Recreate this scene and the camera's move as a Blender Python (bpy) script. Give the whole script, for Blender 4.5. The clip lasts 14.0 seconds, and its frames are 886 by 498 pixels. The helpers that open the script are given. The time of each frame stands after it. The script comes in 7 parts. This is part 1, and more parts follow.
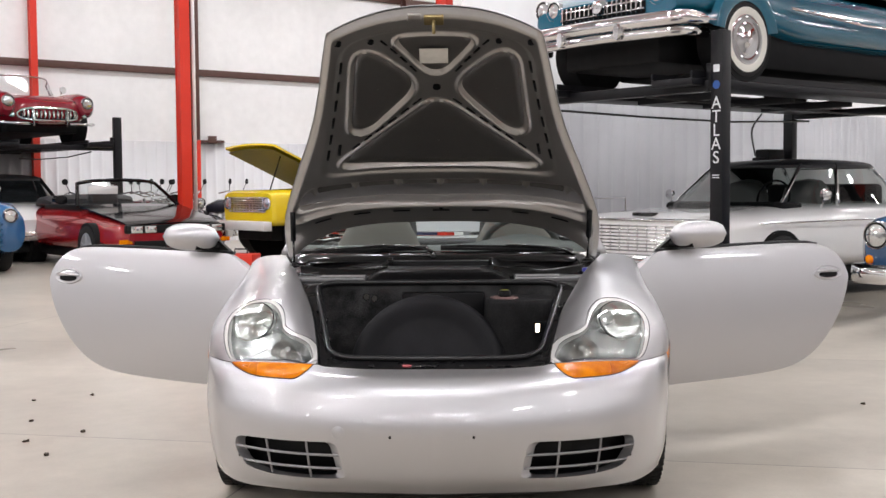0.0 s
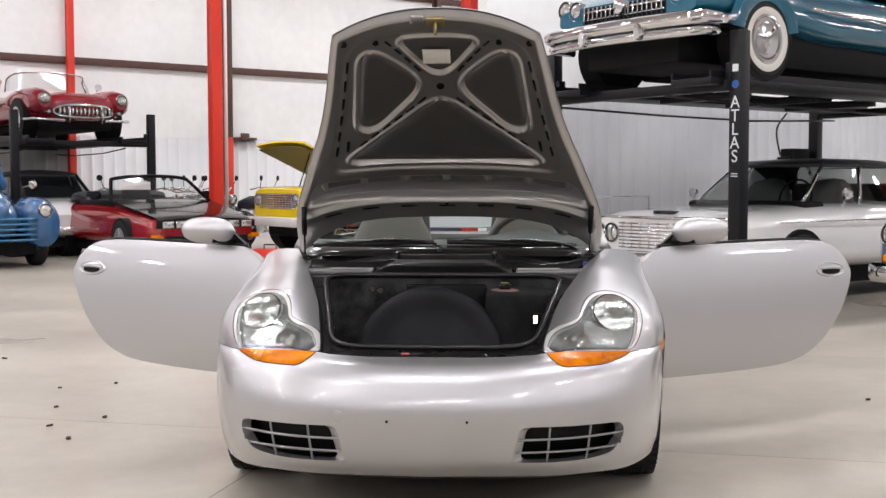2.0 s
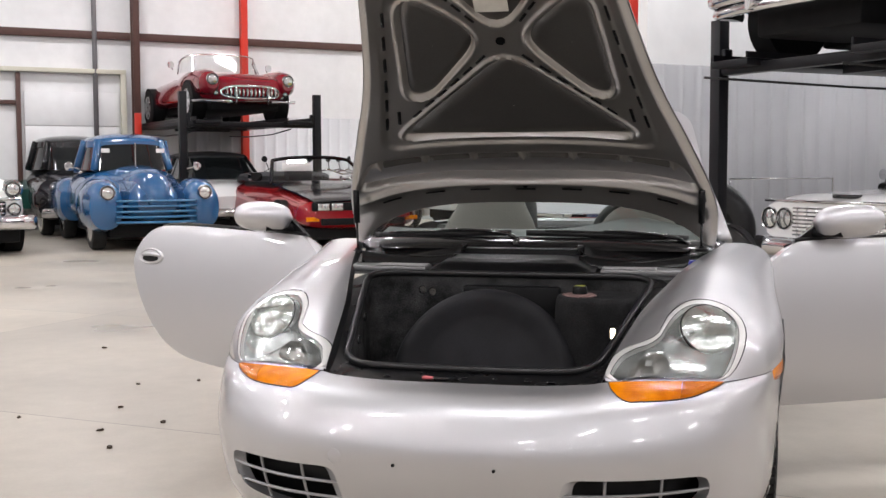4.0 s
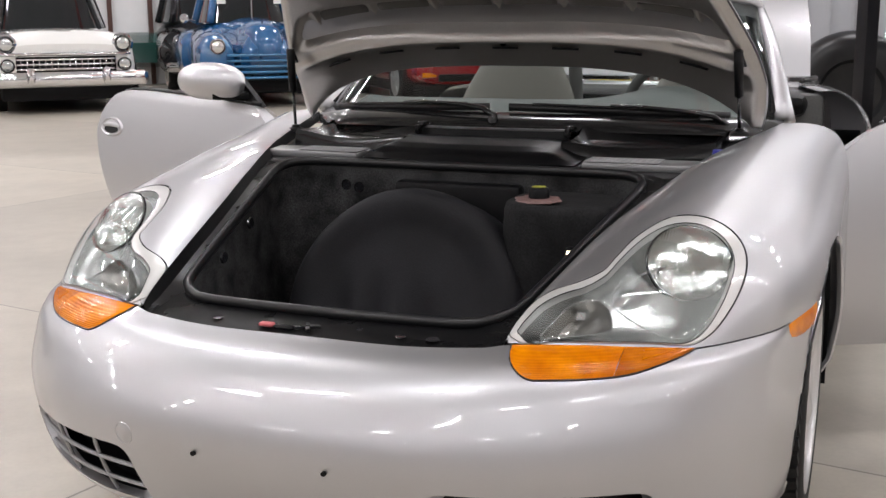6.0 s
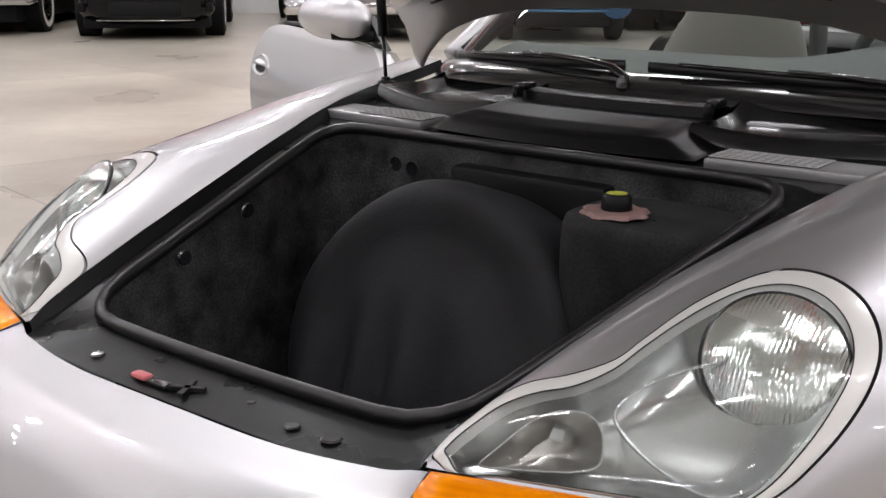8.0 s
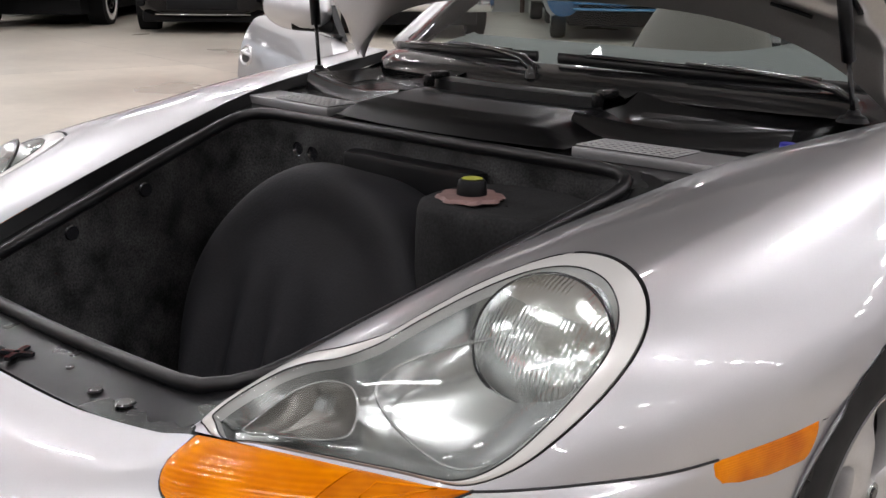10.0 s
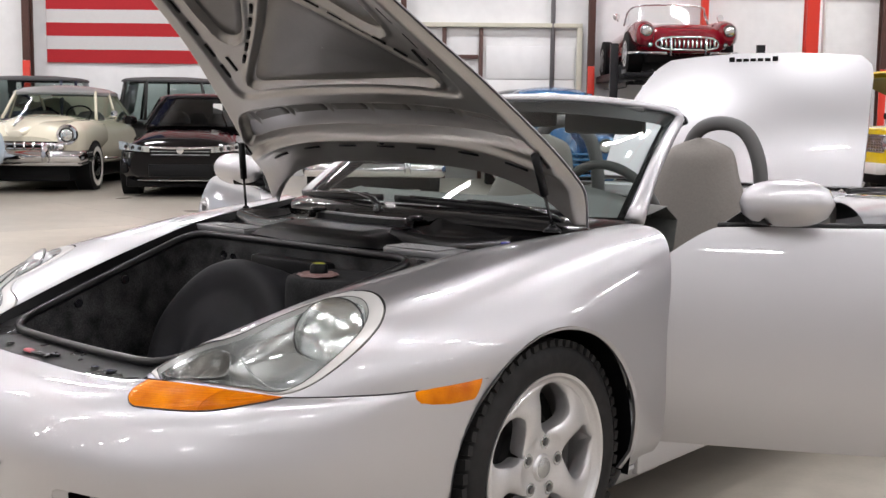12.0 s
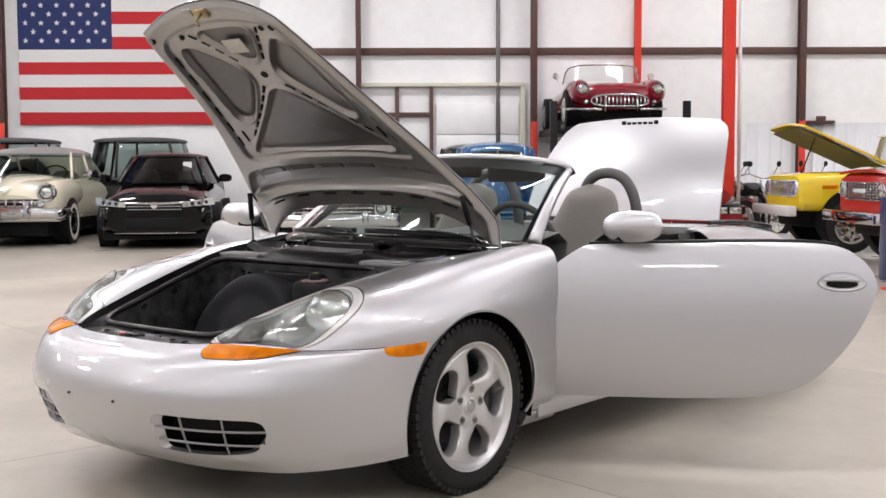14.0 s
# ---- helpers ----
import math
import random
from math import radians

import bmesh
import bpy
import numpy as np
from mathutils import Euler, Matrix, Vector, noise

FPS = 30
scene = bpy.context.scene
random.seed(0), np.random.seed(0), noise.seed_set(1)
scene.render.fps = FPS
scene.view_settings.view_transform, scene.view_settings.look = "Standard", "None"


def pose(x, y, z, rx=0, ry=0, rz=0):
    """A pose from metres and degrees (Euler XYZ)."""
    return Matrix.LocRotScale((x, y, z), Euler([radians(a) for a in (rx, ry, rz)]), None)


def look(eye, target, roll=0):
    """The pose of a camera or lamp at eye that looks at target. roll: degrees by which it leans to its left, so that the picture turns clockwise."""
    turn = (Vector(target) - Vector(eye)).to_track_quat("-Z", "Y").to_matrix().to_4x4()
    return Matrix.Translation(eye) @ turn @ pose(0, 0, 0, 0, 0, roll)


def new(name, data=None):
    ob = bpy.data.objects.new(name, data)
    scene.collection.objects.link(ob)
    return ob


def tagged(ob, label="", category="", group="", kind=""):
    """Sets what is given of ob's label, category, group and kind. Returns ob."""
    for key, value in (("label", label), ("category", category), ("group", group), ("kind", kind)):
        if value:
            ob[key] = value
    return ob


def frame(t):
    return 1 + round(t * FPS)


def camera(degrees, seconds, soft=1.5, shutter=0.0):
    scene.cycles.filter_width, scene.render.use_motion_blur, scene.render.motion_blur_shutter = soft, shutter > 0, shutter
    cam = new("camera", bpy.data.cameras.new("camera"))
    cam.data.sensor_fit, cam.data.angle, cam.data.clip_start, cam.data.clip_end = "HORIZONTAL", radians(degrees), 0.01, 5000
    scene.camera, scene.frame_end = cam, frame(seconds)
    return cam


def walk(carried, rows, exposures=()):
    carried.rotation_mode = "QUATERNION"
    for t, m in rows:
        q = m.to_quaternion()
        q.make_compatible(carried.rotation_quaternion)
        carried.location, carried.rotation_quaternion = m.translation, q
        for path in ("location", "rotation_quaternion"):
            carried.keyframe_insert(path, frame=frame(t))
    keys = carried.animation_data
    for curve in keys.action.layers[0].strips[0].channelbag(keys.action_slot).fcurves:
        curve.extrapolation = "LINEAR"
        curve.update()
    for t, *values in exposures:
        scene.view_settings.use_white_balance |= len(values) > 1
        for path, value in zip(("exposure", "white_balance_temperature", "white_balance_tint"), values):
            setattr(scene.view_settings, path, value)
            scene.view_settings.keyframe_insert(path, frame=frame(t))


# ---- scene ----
cam = camera(42.8, 14.0)
PATH = [
    (0, (0.12, -3.397, 1.178), (0.072, -1.401, 1.065), -0.4),
    (0.5, (0.147, -3.555, 1.18), (0.055, -1.561, 1.065), -0.3),
    (1, (0.183, -3.61, 1.179), (0.071, -1.617, 1.062), -0.3),
    (1.5, (0.204, -3.609, 1.177), (0.084, -1.616, 1.061), -0.3),
    (2, (0.249, -3.545, 1.169), (0.139, -1.551, 1.053), -0.1),
    (2.5, (0.34, -3.391, 1.179), (0.2, -1.4, 1.056), -0.2),
    (3, (0.425, -3.18, 1.17), (0.15, -1.202, 1.053), -0.2),
    (3.2, (0.463, -3.084, 1.165), (0.139, -1.114, 1.046), -0.2),
    (5.5, (0.902, -1.842, 1.155), (0.279, 0.032, 0.839), -0.2),
    (6, (0.972, -1.565, 1.155), (0.245, 0.254, 0.753), -0.4),
    (6.5, (1.02, -1.285, 1.155), (0.156, 0.462, 0.705), -0.2),
    (7, (1.053, -1.031, 1.154), (0.057, 0.633, 0.668), -0.1),
    (9.5, (1.192, -0.397, 1.115), (-0.142, 1.004, 0.606), 1.0),
    (10, (1.356, -0.455, 1.125), (0.055, 0.972, 0.608), 0.8),
    (10.5, (1.597, -0.518, 1.136), (0.315, 0.919, 0.597), 0.2),
    (11, (1.888, -0.671, 1.154), (0.567, 0.792, 0.817), 0.6),
    (11.5, (2.156, -0.889, 1.157), (0.829, 0.58, 0.869), 0.8),
    (12, (2.41, -1.142, 1.163), (1.096, 0.348, 0.932), 0.7),
    (12.5, (2.673, -1.422, 1.164), (1.37, 0.086, 1.005), 0.3),
    (13, (2.898, -1.693, 1.167), (1.599, -0.179, 1.024), -0.4),
    (13.5, (3.14, -1.964, 1.166), (1.863, -0.432, 1.015), -0.6),
    (14, (3.308, -2.169, 1.168), (2.048, -0.622, 1.03), -0.2),
]
walk(cam, [(t, look(eye, target, roll)) for t, eye, target, roll in PATH],
     [(0.0, 0.0), (3.0, 0.0), (5.5, -0.10), (7.0, -0.15), (10.5, -0.13), (12.0, 0.0), (14.0, 0.0)])

# ---- light ----
world = bpy.data.worlds.new("world")
scene.world = world
world.use_nodes = True
world.node_tree.nodes["Background"].inputs[0].default_value = (1, 1, 1, 1)
world.node_tree.nodes["Background"].inputs[1].default_value = 0.3
scene.view_settings.exposure = 0.0
LAMP_W = 109.0
ROW_GAIN = (1.0, 0.8, 0.85, 1.2, 1.1, 1.0)     # lamp rows from the near wall to the flag wall

WALL_A = Vector((0.767, 0.641, 0))     # along the long wall
ROW = 40.0                             # heading of the parked rows
CEIL = 7.2


# ---- helpers of this scene ----
def mix(a, b, t):
    return a + (b - a) * t


def smooth(e0, e1, x):
    t = min(1, max(0, (x - e0) / (e1 - e0)))
    return t * t * (3 - 2 * t)


def keyed(keys):
    """A smooth curve through rows (t, values...); returns a function of t."""
    ts = [k[0] for k in keys]
    vs = [Vector(k[1:]) if len(k) > 3 else (Vector((k[1], k[2])) if len(k) == 3 else k[1]) for k in keys]

    def slope(i):
        if i == 0:
            return (vs[1] - vs[0]) / (ts[1] - ts[0])
        if i == len(ts) - 1:
            return (vs[i] - vs[i - 1]) / (ts[i] - ts[i - 1])
        return (vs[i + 1] - vs[i - 1]) / (ts[i + 1] - ts[i - 1])

    ms = [slope(i) for i in range(len(ts))]

    def f(t):
        t = min(ts[-1], max(ts[0], t))
        i = 0
        while i < len(ts) - 2 and t > ts[i + 1]:
            i += 1
        h = ts[i + 1] - ts[i]
        u = (t - ts[i]) / h
        return (vs[i] * (2 * u ** 3 - 3 * u ** 2 + 1) + ms[i] * (h * (u ** 3 - 2 * u ** 2 + u))
                + vs[i + 1] * (3 * u ** 2 - 2 * u ** 3) + ms[i + 1] * (h * (u ** 3 - u ** 2)))
    return f


def bez(p0, p1, p2, p3, t):
    s = 1 - t
    return p0 * s ** 3 + p1 * (3 * s * s * t) + p2 * (3 * s * t * t) + p3 * t ** 3


def finish(name, bm, mat, sharp=0.7):
    for f in bm.faces:
        f.smooth = True
    for e in bm.edges:
        if len(e.link_faces) == 2 and e.calc_face_angle(0) > sharp:
            e.smooth = False
    me = bpy.data.meshes.new(name)
    bm.to_mesh(me)
    bm.free()
    for m in (mat if isinstance(mat, (list, tuple)) else [mat]):
        me.materials.append(m)
    return new(name, me)


def part(name, bm, mat, parent, label="", m=None, sharp=0.7):
    ob = finish(name, bm, mat, sharp)
    ob.parent = parent
    if m is not None:
        ob.matrix_basis = m
    if label:
        tagged(ob, label)
    return ob


def thing(name, label, category, m=None, group=""):
    ob = new(name)
    ob.empty_display_size = 0.1
    if m is not None:
        ob.matrix_basis = m
    return tagged(ob, label, category, group)


def solid(name, bm, mat, label, category, m=None, group="", kind="", sharp=0.7):
    ob = finish(name, bm, mat, sharp)
    if m is not None:
        ob.matrix_basis = m
    return tagged(ob, label, category, group, kind)


def box(bm, x0, x1, y0, y1, z0, z1, bevel=0.0, m=None):
    r = bmesh.ops.create_cube(bm, size=1)
    vs = r["verts"]
    for v in vs:
        v.co = Vector((mix(x0, x1, v.co.x + .5), mix(y0, y1, v.co.y + .5), mix(z0, z1, v.co.z + .5)))
    if bevel > 0:
        es = list({e for v in vs for e in v.link_edges})
        rr = bmesh.ops.bevel(bm, geom=es, offset=bevel, segments=2, profile=0.5, affect="EDGES")
        vs = list({v for f in rr["faces"] for v in f.verts} | {v for v in vs if v.is_valid})
    if m is not None:
        for v in vs:
            v.co = m @ v.co
    return bm


def grid(bm, f, nu, nv, keep=None):
    """A sheet of f(u, v), u and v from 0 to 1."""
    vs = [[bm.verts.new(f(i / nu, j / nv)) for j in range(nv + 1)] for i in range(nu + 1)]
    for i in range(nu):
        for j in range(nv):
            if keep and not keep((i + .5) / nu, (j + .5) / nv):
                continue
            bm.faces.new((vs[i][j], vs[i + 1][j], vs[i + 1][j + 1], vs[i][j + 1]))
    return vs


def clean(bm, dist=1e-5):
    bmesh.ops.remove_doubles(bm, verts=bm.verts[:], dist=dist)
    loose = [v for v in bm.verts if not v.link_faces]
    bmesh.ops.delete(bm, geom=loose, context="VERTS")
    bmesh.ops.recalc_face_normals(bm, faces=bm.faces[:])
    return bm


def thicken(bm, d):
    """Gives a sheet the thickness d, inwards of its normals."""
    bm.normal_update()
    bmesh.ops.solidify(bm, geom=bm.faces[:], thickness=d)
    return bm


def mirror_x(bm):
    geo = bmesh.ops.duplicate(bm, geom=bm.verts[:] + bm.edges[:] + bm.faces[:])["geom"]
    for v in geo:
        if isinstance(v, bmesh.types.BMVert):
            v.co.x = -v.co.x
    bmesh.ops.reverse_faces(bm, faces=[f for f in geo if isinstance(f, bmesh.types.BMFace)])
    bmesh.ops.remove_doubles(bm, verts=bm.verts[:], dist=1e-4)
    return bm


def flip_x(bm):
    for v in bm.verts:
        v.co.x = -v.co.x
    bmesh.ops.reverse_faces(bm, faces=bm.faces[:])
    return bm


def tube(bm, pts, r, n=8, closed=False, caps=True, flat=1.0):
    """A rod along pts; r a number or one for each point."""
    pts = [Vector(p) for p in pts]
    k = len(pts)
    rings = []
    up = Vector((0, 0, 1))
    for i, p in enumerate(pts):
        a = pts[(i - 1) % k] if closed or i > 0 else p
        b = pts[(i + 1) % k] if closed or i < k - 1 else p
        d = (b - a).normalized()
        if abs(d.dot(up)) > 0.95:
            up = Vector((1, 0, 0)) if abs(d.x) < 0.9 else Vector((0, 1, 0))
        s = d.cross(up).normalized()
        w = s.cross(d).normalized()
        up = w
        rr = r[i] if isinstance(r, (list, tuple)) else r
        rings.append([bm.verts.new(p + s * (rr * math.cos(q)) + w * (rr * flat * math.sin(q))) for q in [2 * math.pi * j / n for j in range(n)]])
    for i in range(k if closed else k - 1):
        A, B = rings[i], rings[(i + 1) % k]
        for j in range(n):
            bm.faces.new((A[j], A[(j + 1) % n], B[(j + 1) % n], B[j]))
    if caps and not closed:
        bm.faces.new(rings[0][::-1])
        bm.faces.new(rings[-1])
    return bm


def curve_pts(ctrl, n, closed=False):
    """n points on a smooth curve through ctrl."""
    c = [Vector(p) for p in ctrl]
    k = len(c)
    out = []
    segs = k if closed else k - 1
    for i in range(n):
        t = i / (n if closed else n - 1) * segs
        j = min(int(t), segs - 1)
        u = t - j
        g = (lambda q: c[q % k]) if closed else (lambda q: c[min(max(q, 0), k - 1)])
        p0, p1, p2, p3 = g(j - 1), g(j), g(j + 1), g(j + 2)
        out.append(0.5 * ((2 * p1) + (p2 - p0) * u + (2 * p0 - 5 * p1 + 4 * p2 - p3) * u * u + (3 * p1 - p0 - 3 * p2 + p3) * u ** 3))
    return out


def lathe(bm, prof, n=32, axis="x", at=(0, 0, 0)):
    """Turns the profile rows (radius, height) round an axis."""
    at = Vector(at)
    rings = []
    for r, h in prof:
        ring = []
        for j in range(n):
            a = 2 * math.pi * j / n
            c, s = r * math.cos(a), r * math.sin(a)
            p = Vector((h, c, s)) if axis == "x" else (Vector((c, h, s)) if axis == "y" else Vector((c, s, h)))
            ring.append(bm.verts.new(at + p))
        rings.append(ring)
    for A, B in zip(rings, rings[1:]):
        for j in range(n):
            bm.faces.new((A[j], A[(j + 1) % n], B[(j + 1) % n], B[j]))
    bmesh.ops.remove_doubles(bm, verts=[v for R in rings for v in R], dist=1e-6)
    return bm


def loft(bm, rings, closed=True, caps=True):
    vr = [[bm.verts.new(p) for p in R] for R in rings]
    n = len(vr[0])
    for A, B in zip(vr, vr[1:]):
        for j in range(n if closed else n - 1):
            bm.faces.new((A[j], A[(j + 1) % n], B[(j + 1) % n], B[j]))
    if caps:
        bm.faces.new(vr[0][::-1])
        bm.faces.new(vr[-1])
    bmesh.ops.recalc_face_normals(bm, faces=bm.faces[:])
    return bm


def superring(y, hw, z0, z1, p=3.0, n=24, top=1.0):
    """A rounded box outline at y; top: how much narrower it is above."""
    out = []
    for j in range(n):
        a = 2 * math.pi * (j + .5) / n
        c, s = math.cos(a), math.sin(a)
        x = hw * math.copysign(abs(c) ** (2 / p), c)
        z = math.copysign(abs(s) ** (2 / p), s)
        k = mix(1, top, (z + 1) / 2)
        out.append(Vector((x * k, y, mix(z0, z1, (z + 1) / 2))))
    return out


def inside(poly, x, y):
    c = False
    for (x0, y0), (x1, y1) in zip(poly, poly[1:] + poly[:1]):
        if (y0 > y) != (y1 > y) and x < (x1 - x0) * (y - y0) / (y1 - y0) + x0:
            c = not c
    return c


def edge_dist(poly, x, y):
    """Distance to the outline, and the nearest point on it."""
    best, at = 1e9, None
    for (x0, y0), (x1, y1) in zip(poly, poly[1:] + poly[:1]):
        dx, dy = x1 - x0, y1 - y0
        t = min(1, max(0, ((x - x0) * dx + (y - y0) * dy) / (dx * dx + dy * dy + 1e-12)))
        px, py = x0 + t * dx, y0 + t * dy
        d = math.hypot(x - px, y - py)
        if d < best:
            best, at = d, (px, py)
    return best, at


# ---- materials ----
def material(name, color, rough=0.5, metal=0.0, coat=0.0, bump=0.0, scale=20.0, vary=0.0, big=0.0, bigscale=1.5, trans=0.0, ior=1.45, rough_vary=0.0, spec=0.5, coat_rough=0.03):
    m = bpy.data.materials.new(name)
    m.use_nodes = True
    nt = m.node_tree
    b = nt.nodes["Principled BSDF"]
    b.inputs["Base Color"].default_value = (*color, 1)
    b.inputs["Roughness"].default_value = rough
    b.inputs["Metallic"].default_value = metal
    b.inputs["Coat Weight"].default_value = coat
    b.inputs["Coat Roughness"].default_value = coat_rough
    b.inputs["Transmission Weight"].default_value = trans
    b.inputs["IOR"].default_value = ior
    b.inputs["Specular IOR Level"].default_value = spec
    if bump or vary or big or rough_vary:
        tc = nt.nodes.new("ShaderNodeTexCoord")
        n1 = nt.nodes.new("ShaderNodeTexNoise")
        n1.inputs["Scale"].default_value = scale
        n1.inputs["Detail"].default_value = 6
        nt.links.new(tc.outputs["Object"], n1.inputs["Vector"])
        n2 = nt.nodes.new("ShaderNodeTexNoise")
        n2.inputs["Scale"].default_value = bigscale
        n2.inputs["Detail"].default_value = 4
        nt.links.new(tc.outputs["Object"], n2.inputs["Vector"])
        if vary or big:
            def shade(src, amount, prev):
                r = nt.nodes.new("ShaderNodeMapRange")
                r.inputs[1].default_value, r.inputs[2].default_value = 0.3, 0.7
                r.inputs[3].default_value, r.inputs[4].default_value = 1 - amount, 1 + amount
                nt.links.new(src.outputs[0], r.inputs[0])
                x = nt.nodes.new("ShaderNodeMix")
                x.data_type, x.blend_type = "RGBA", "MULTIPLY"
                x.inputs[0].default_value = 1
                if prev is None:
                    x.inputs[6].default_value = (*color, 1)
                else:
                    nt.links.new(prev, x.inputs[6])
                nt.links.new(r.outputs[0], x.inputs[7])
                return x.outputs[2]
            c = shade(n1, vary, None) if vary else None
            if big:
                c = shade(n2, big, c)
            nt.links.new(c, b.inputs["Base Color"])
        if rough_vary:
            r = nt.nodes.new("ShaderNodeMapRange")
            r.inputs[1].default_value, r.inputs[2].default_value = 0.3, 0.7
            r.inputs[3].default_value, r.inputs[4].default_value = max(0, rough - rough_vary), rough + rough_vary
            nt.links.new(n2.outputs[0], r.inputs[0])
            nt.links.new(r.outputs[0], b.inputs["Roughness"])
        if bump:
            bp = nt.nodes.new("ShaderNodeBump")
            bp.inputs["Strength"].default_value = bump
            bp.inputs["Distance"].default_value = 0.002
            nt.links.new(n1.outputs[0], bp.inputs["Height"])
            nt.links.new(bp.outputs[0], b.inputs["Normal"])
    return m


def glowing(name, color, strength):
    m = bpy.data.materials.new(name)
    m.use_nodes = True
    b = m.node_tree.nodes["Principled BSDF"]
    b.inputs["Base Color"].default_value = (0.8, 0.8, 0.8, 1)
    b.inputs["Emission Color"].default_value = (*color, 1)
    b.inputs["Emission Strength"].default_value = strength
    return m


def glass(name, tint, rough=0.0, ior=1.45, flutes=0.0):
    """Thin clear pane: mostly see-through, with a glossy face."""
    m = bpy.data.materials.new(name)
    m.use_nodes = True
    nt = m.node_tree
    nt.nodes.remove(nt.nodes["Principled BSDF"])
    t = nt.nodes.new("ShaderNodeBsdfTransparent")
    t.inputs[0].default_value = (*tint, 1)
    g = nt.nodes.new("ShaderNodeBsdfGlossy")
    g.inputs["Roughness"].default_value = rough
    fr = nt.nodes.new("ShaderNodeFresnel")
    fr.inputs[0].default_value = ior
    if flutes:
        tc = nt.nodes.new("ShaderNodeTexCoord")
        mp = nt.nodes.new("ShaderNodeMapping")
        mp.inputs["Scale"].default_value = (22, 22, 48)
        wv = nt.nodes.new("ShaderNodeTexNoise")
        wv.inputs["Scale"].default_value, wv.inputs["Detail"].default_value = 1.0, 2.0
        nt.links.new(tc.outputs["Object"], mp.inputs["Vector"])
        nt.links.new(mp.outputs[0], wv.inputs["Vector"])
        bp = nt.nodes.new("ShaderNodeBump")
        bp.inputs["Strength"].default_value, bp.inputs["Distance"].default_value = flutes, 0.012
        nt.links.new(wv.outputs[0], bp.inputs["Height"])
        nt.links.new(bp.outputs[0], g.inputs["Normal"])
        nt.links.new(bp.outputs[0], fr.inputs["Normal"])
        fr.inputs[0].default_value = 2.2
    x = nt.nodes.new("ShaderNodeMixShader")
    nt.links.new(fr.outputs[0], x.inputs[0])
    nt.links.new(t.outputs[0], x.inputs[1])
    nt.links.new(g.outputs[0], x.inputs[2])
    nt.links.new(x.outputs[0], nt.nodes["Material Output"].inputs[0])
    return m


SILVER = material("silver_paint", (0.520, 0.518, 0.535), 0.40, 0.9, 1.0, vary=0.03, scale=900, coat_rough=0.035)
# silver toned down for the shade under the raised lid
SILVER_SHADED = material("silver_paint_shaded", (0.385, 0.371, 0.352), 0.33, 0.84, 0.17, vary=0.04, scale=300, big=0.05, bigscale=4)
BLACK_PL = material("black_plastic", (0.005, 0.005, 0.0055), 0.34, spec=0.16, vary=0.15, scale=200, bump=0.08, big=0.2, bigscale=5)
COWL = material("cowl_black_plastic", (0.007, 0.007, 0.0075), 0.2, spec=0.32, rough_vary=0.06, bigscale=6)
BLACK_GL = material("black_gloss", (0.012, 0.012, 0.014), 0.12, coat=0.6)
RUBBER = material("rubber_seal", (0.007, 0.007, 0.008), 0.32, vary=0.15, scale=60)
TYRE = material("tyre_rubber", (0.015, 0.0145, 0.0145), 0.7, spec=0.3, vary=0.25, scale=40, bump=0.2, big=0.2, bigscale=6)
CARPET = material("black_carpet", (0.034, 0.034, 0.0345), 0.95, vary=0.5, scale=260, bump=0.8, big=0.7, bigscale=14, spec=0.2)
LEDGE = material("ledge_black", (0.005, 0.005, 0.0055), 0.3, spec=0.2, vary=0.15, scale=80, rough_vary=0.08, bigscale=8)
CLOTH = material("dark_cover_cloth", (0.010, 0.010, 0.012), 0.7, spec=0.3, vary=0.2, scale=250, bump=0.3, big=0.4, bigscale=5)
CHROME = material("chrome", (0.68, 0.68, 0.69), 0.07, 1.0, rough_vary=0.04)
ALLOY = material("silver_alloy", (0.64, 0.635, 0.64), 0.36, 0.85, 0.4, vary=0.03, scale=200)
REFLECTOR = material("lamp_reflector", (0.74, 0.75, 0.74), 0.33, 1.0)
LAMP_GREY = material("lamp_housing", (0.45, 0.46, 0.455), 0.25, 0.78, 0.2)
GRILLE_GREY = material("grille_grey", (0.30, 0.30, 0.31), 0.4, 0.4, 0.3)
BEZEL = material("lamp_bezel", (0.60, 0.595, 0.575), 0.4, 0.3, 0.6)


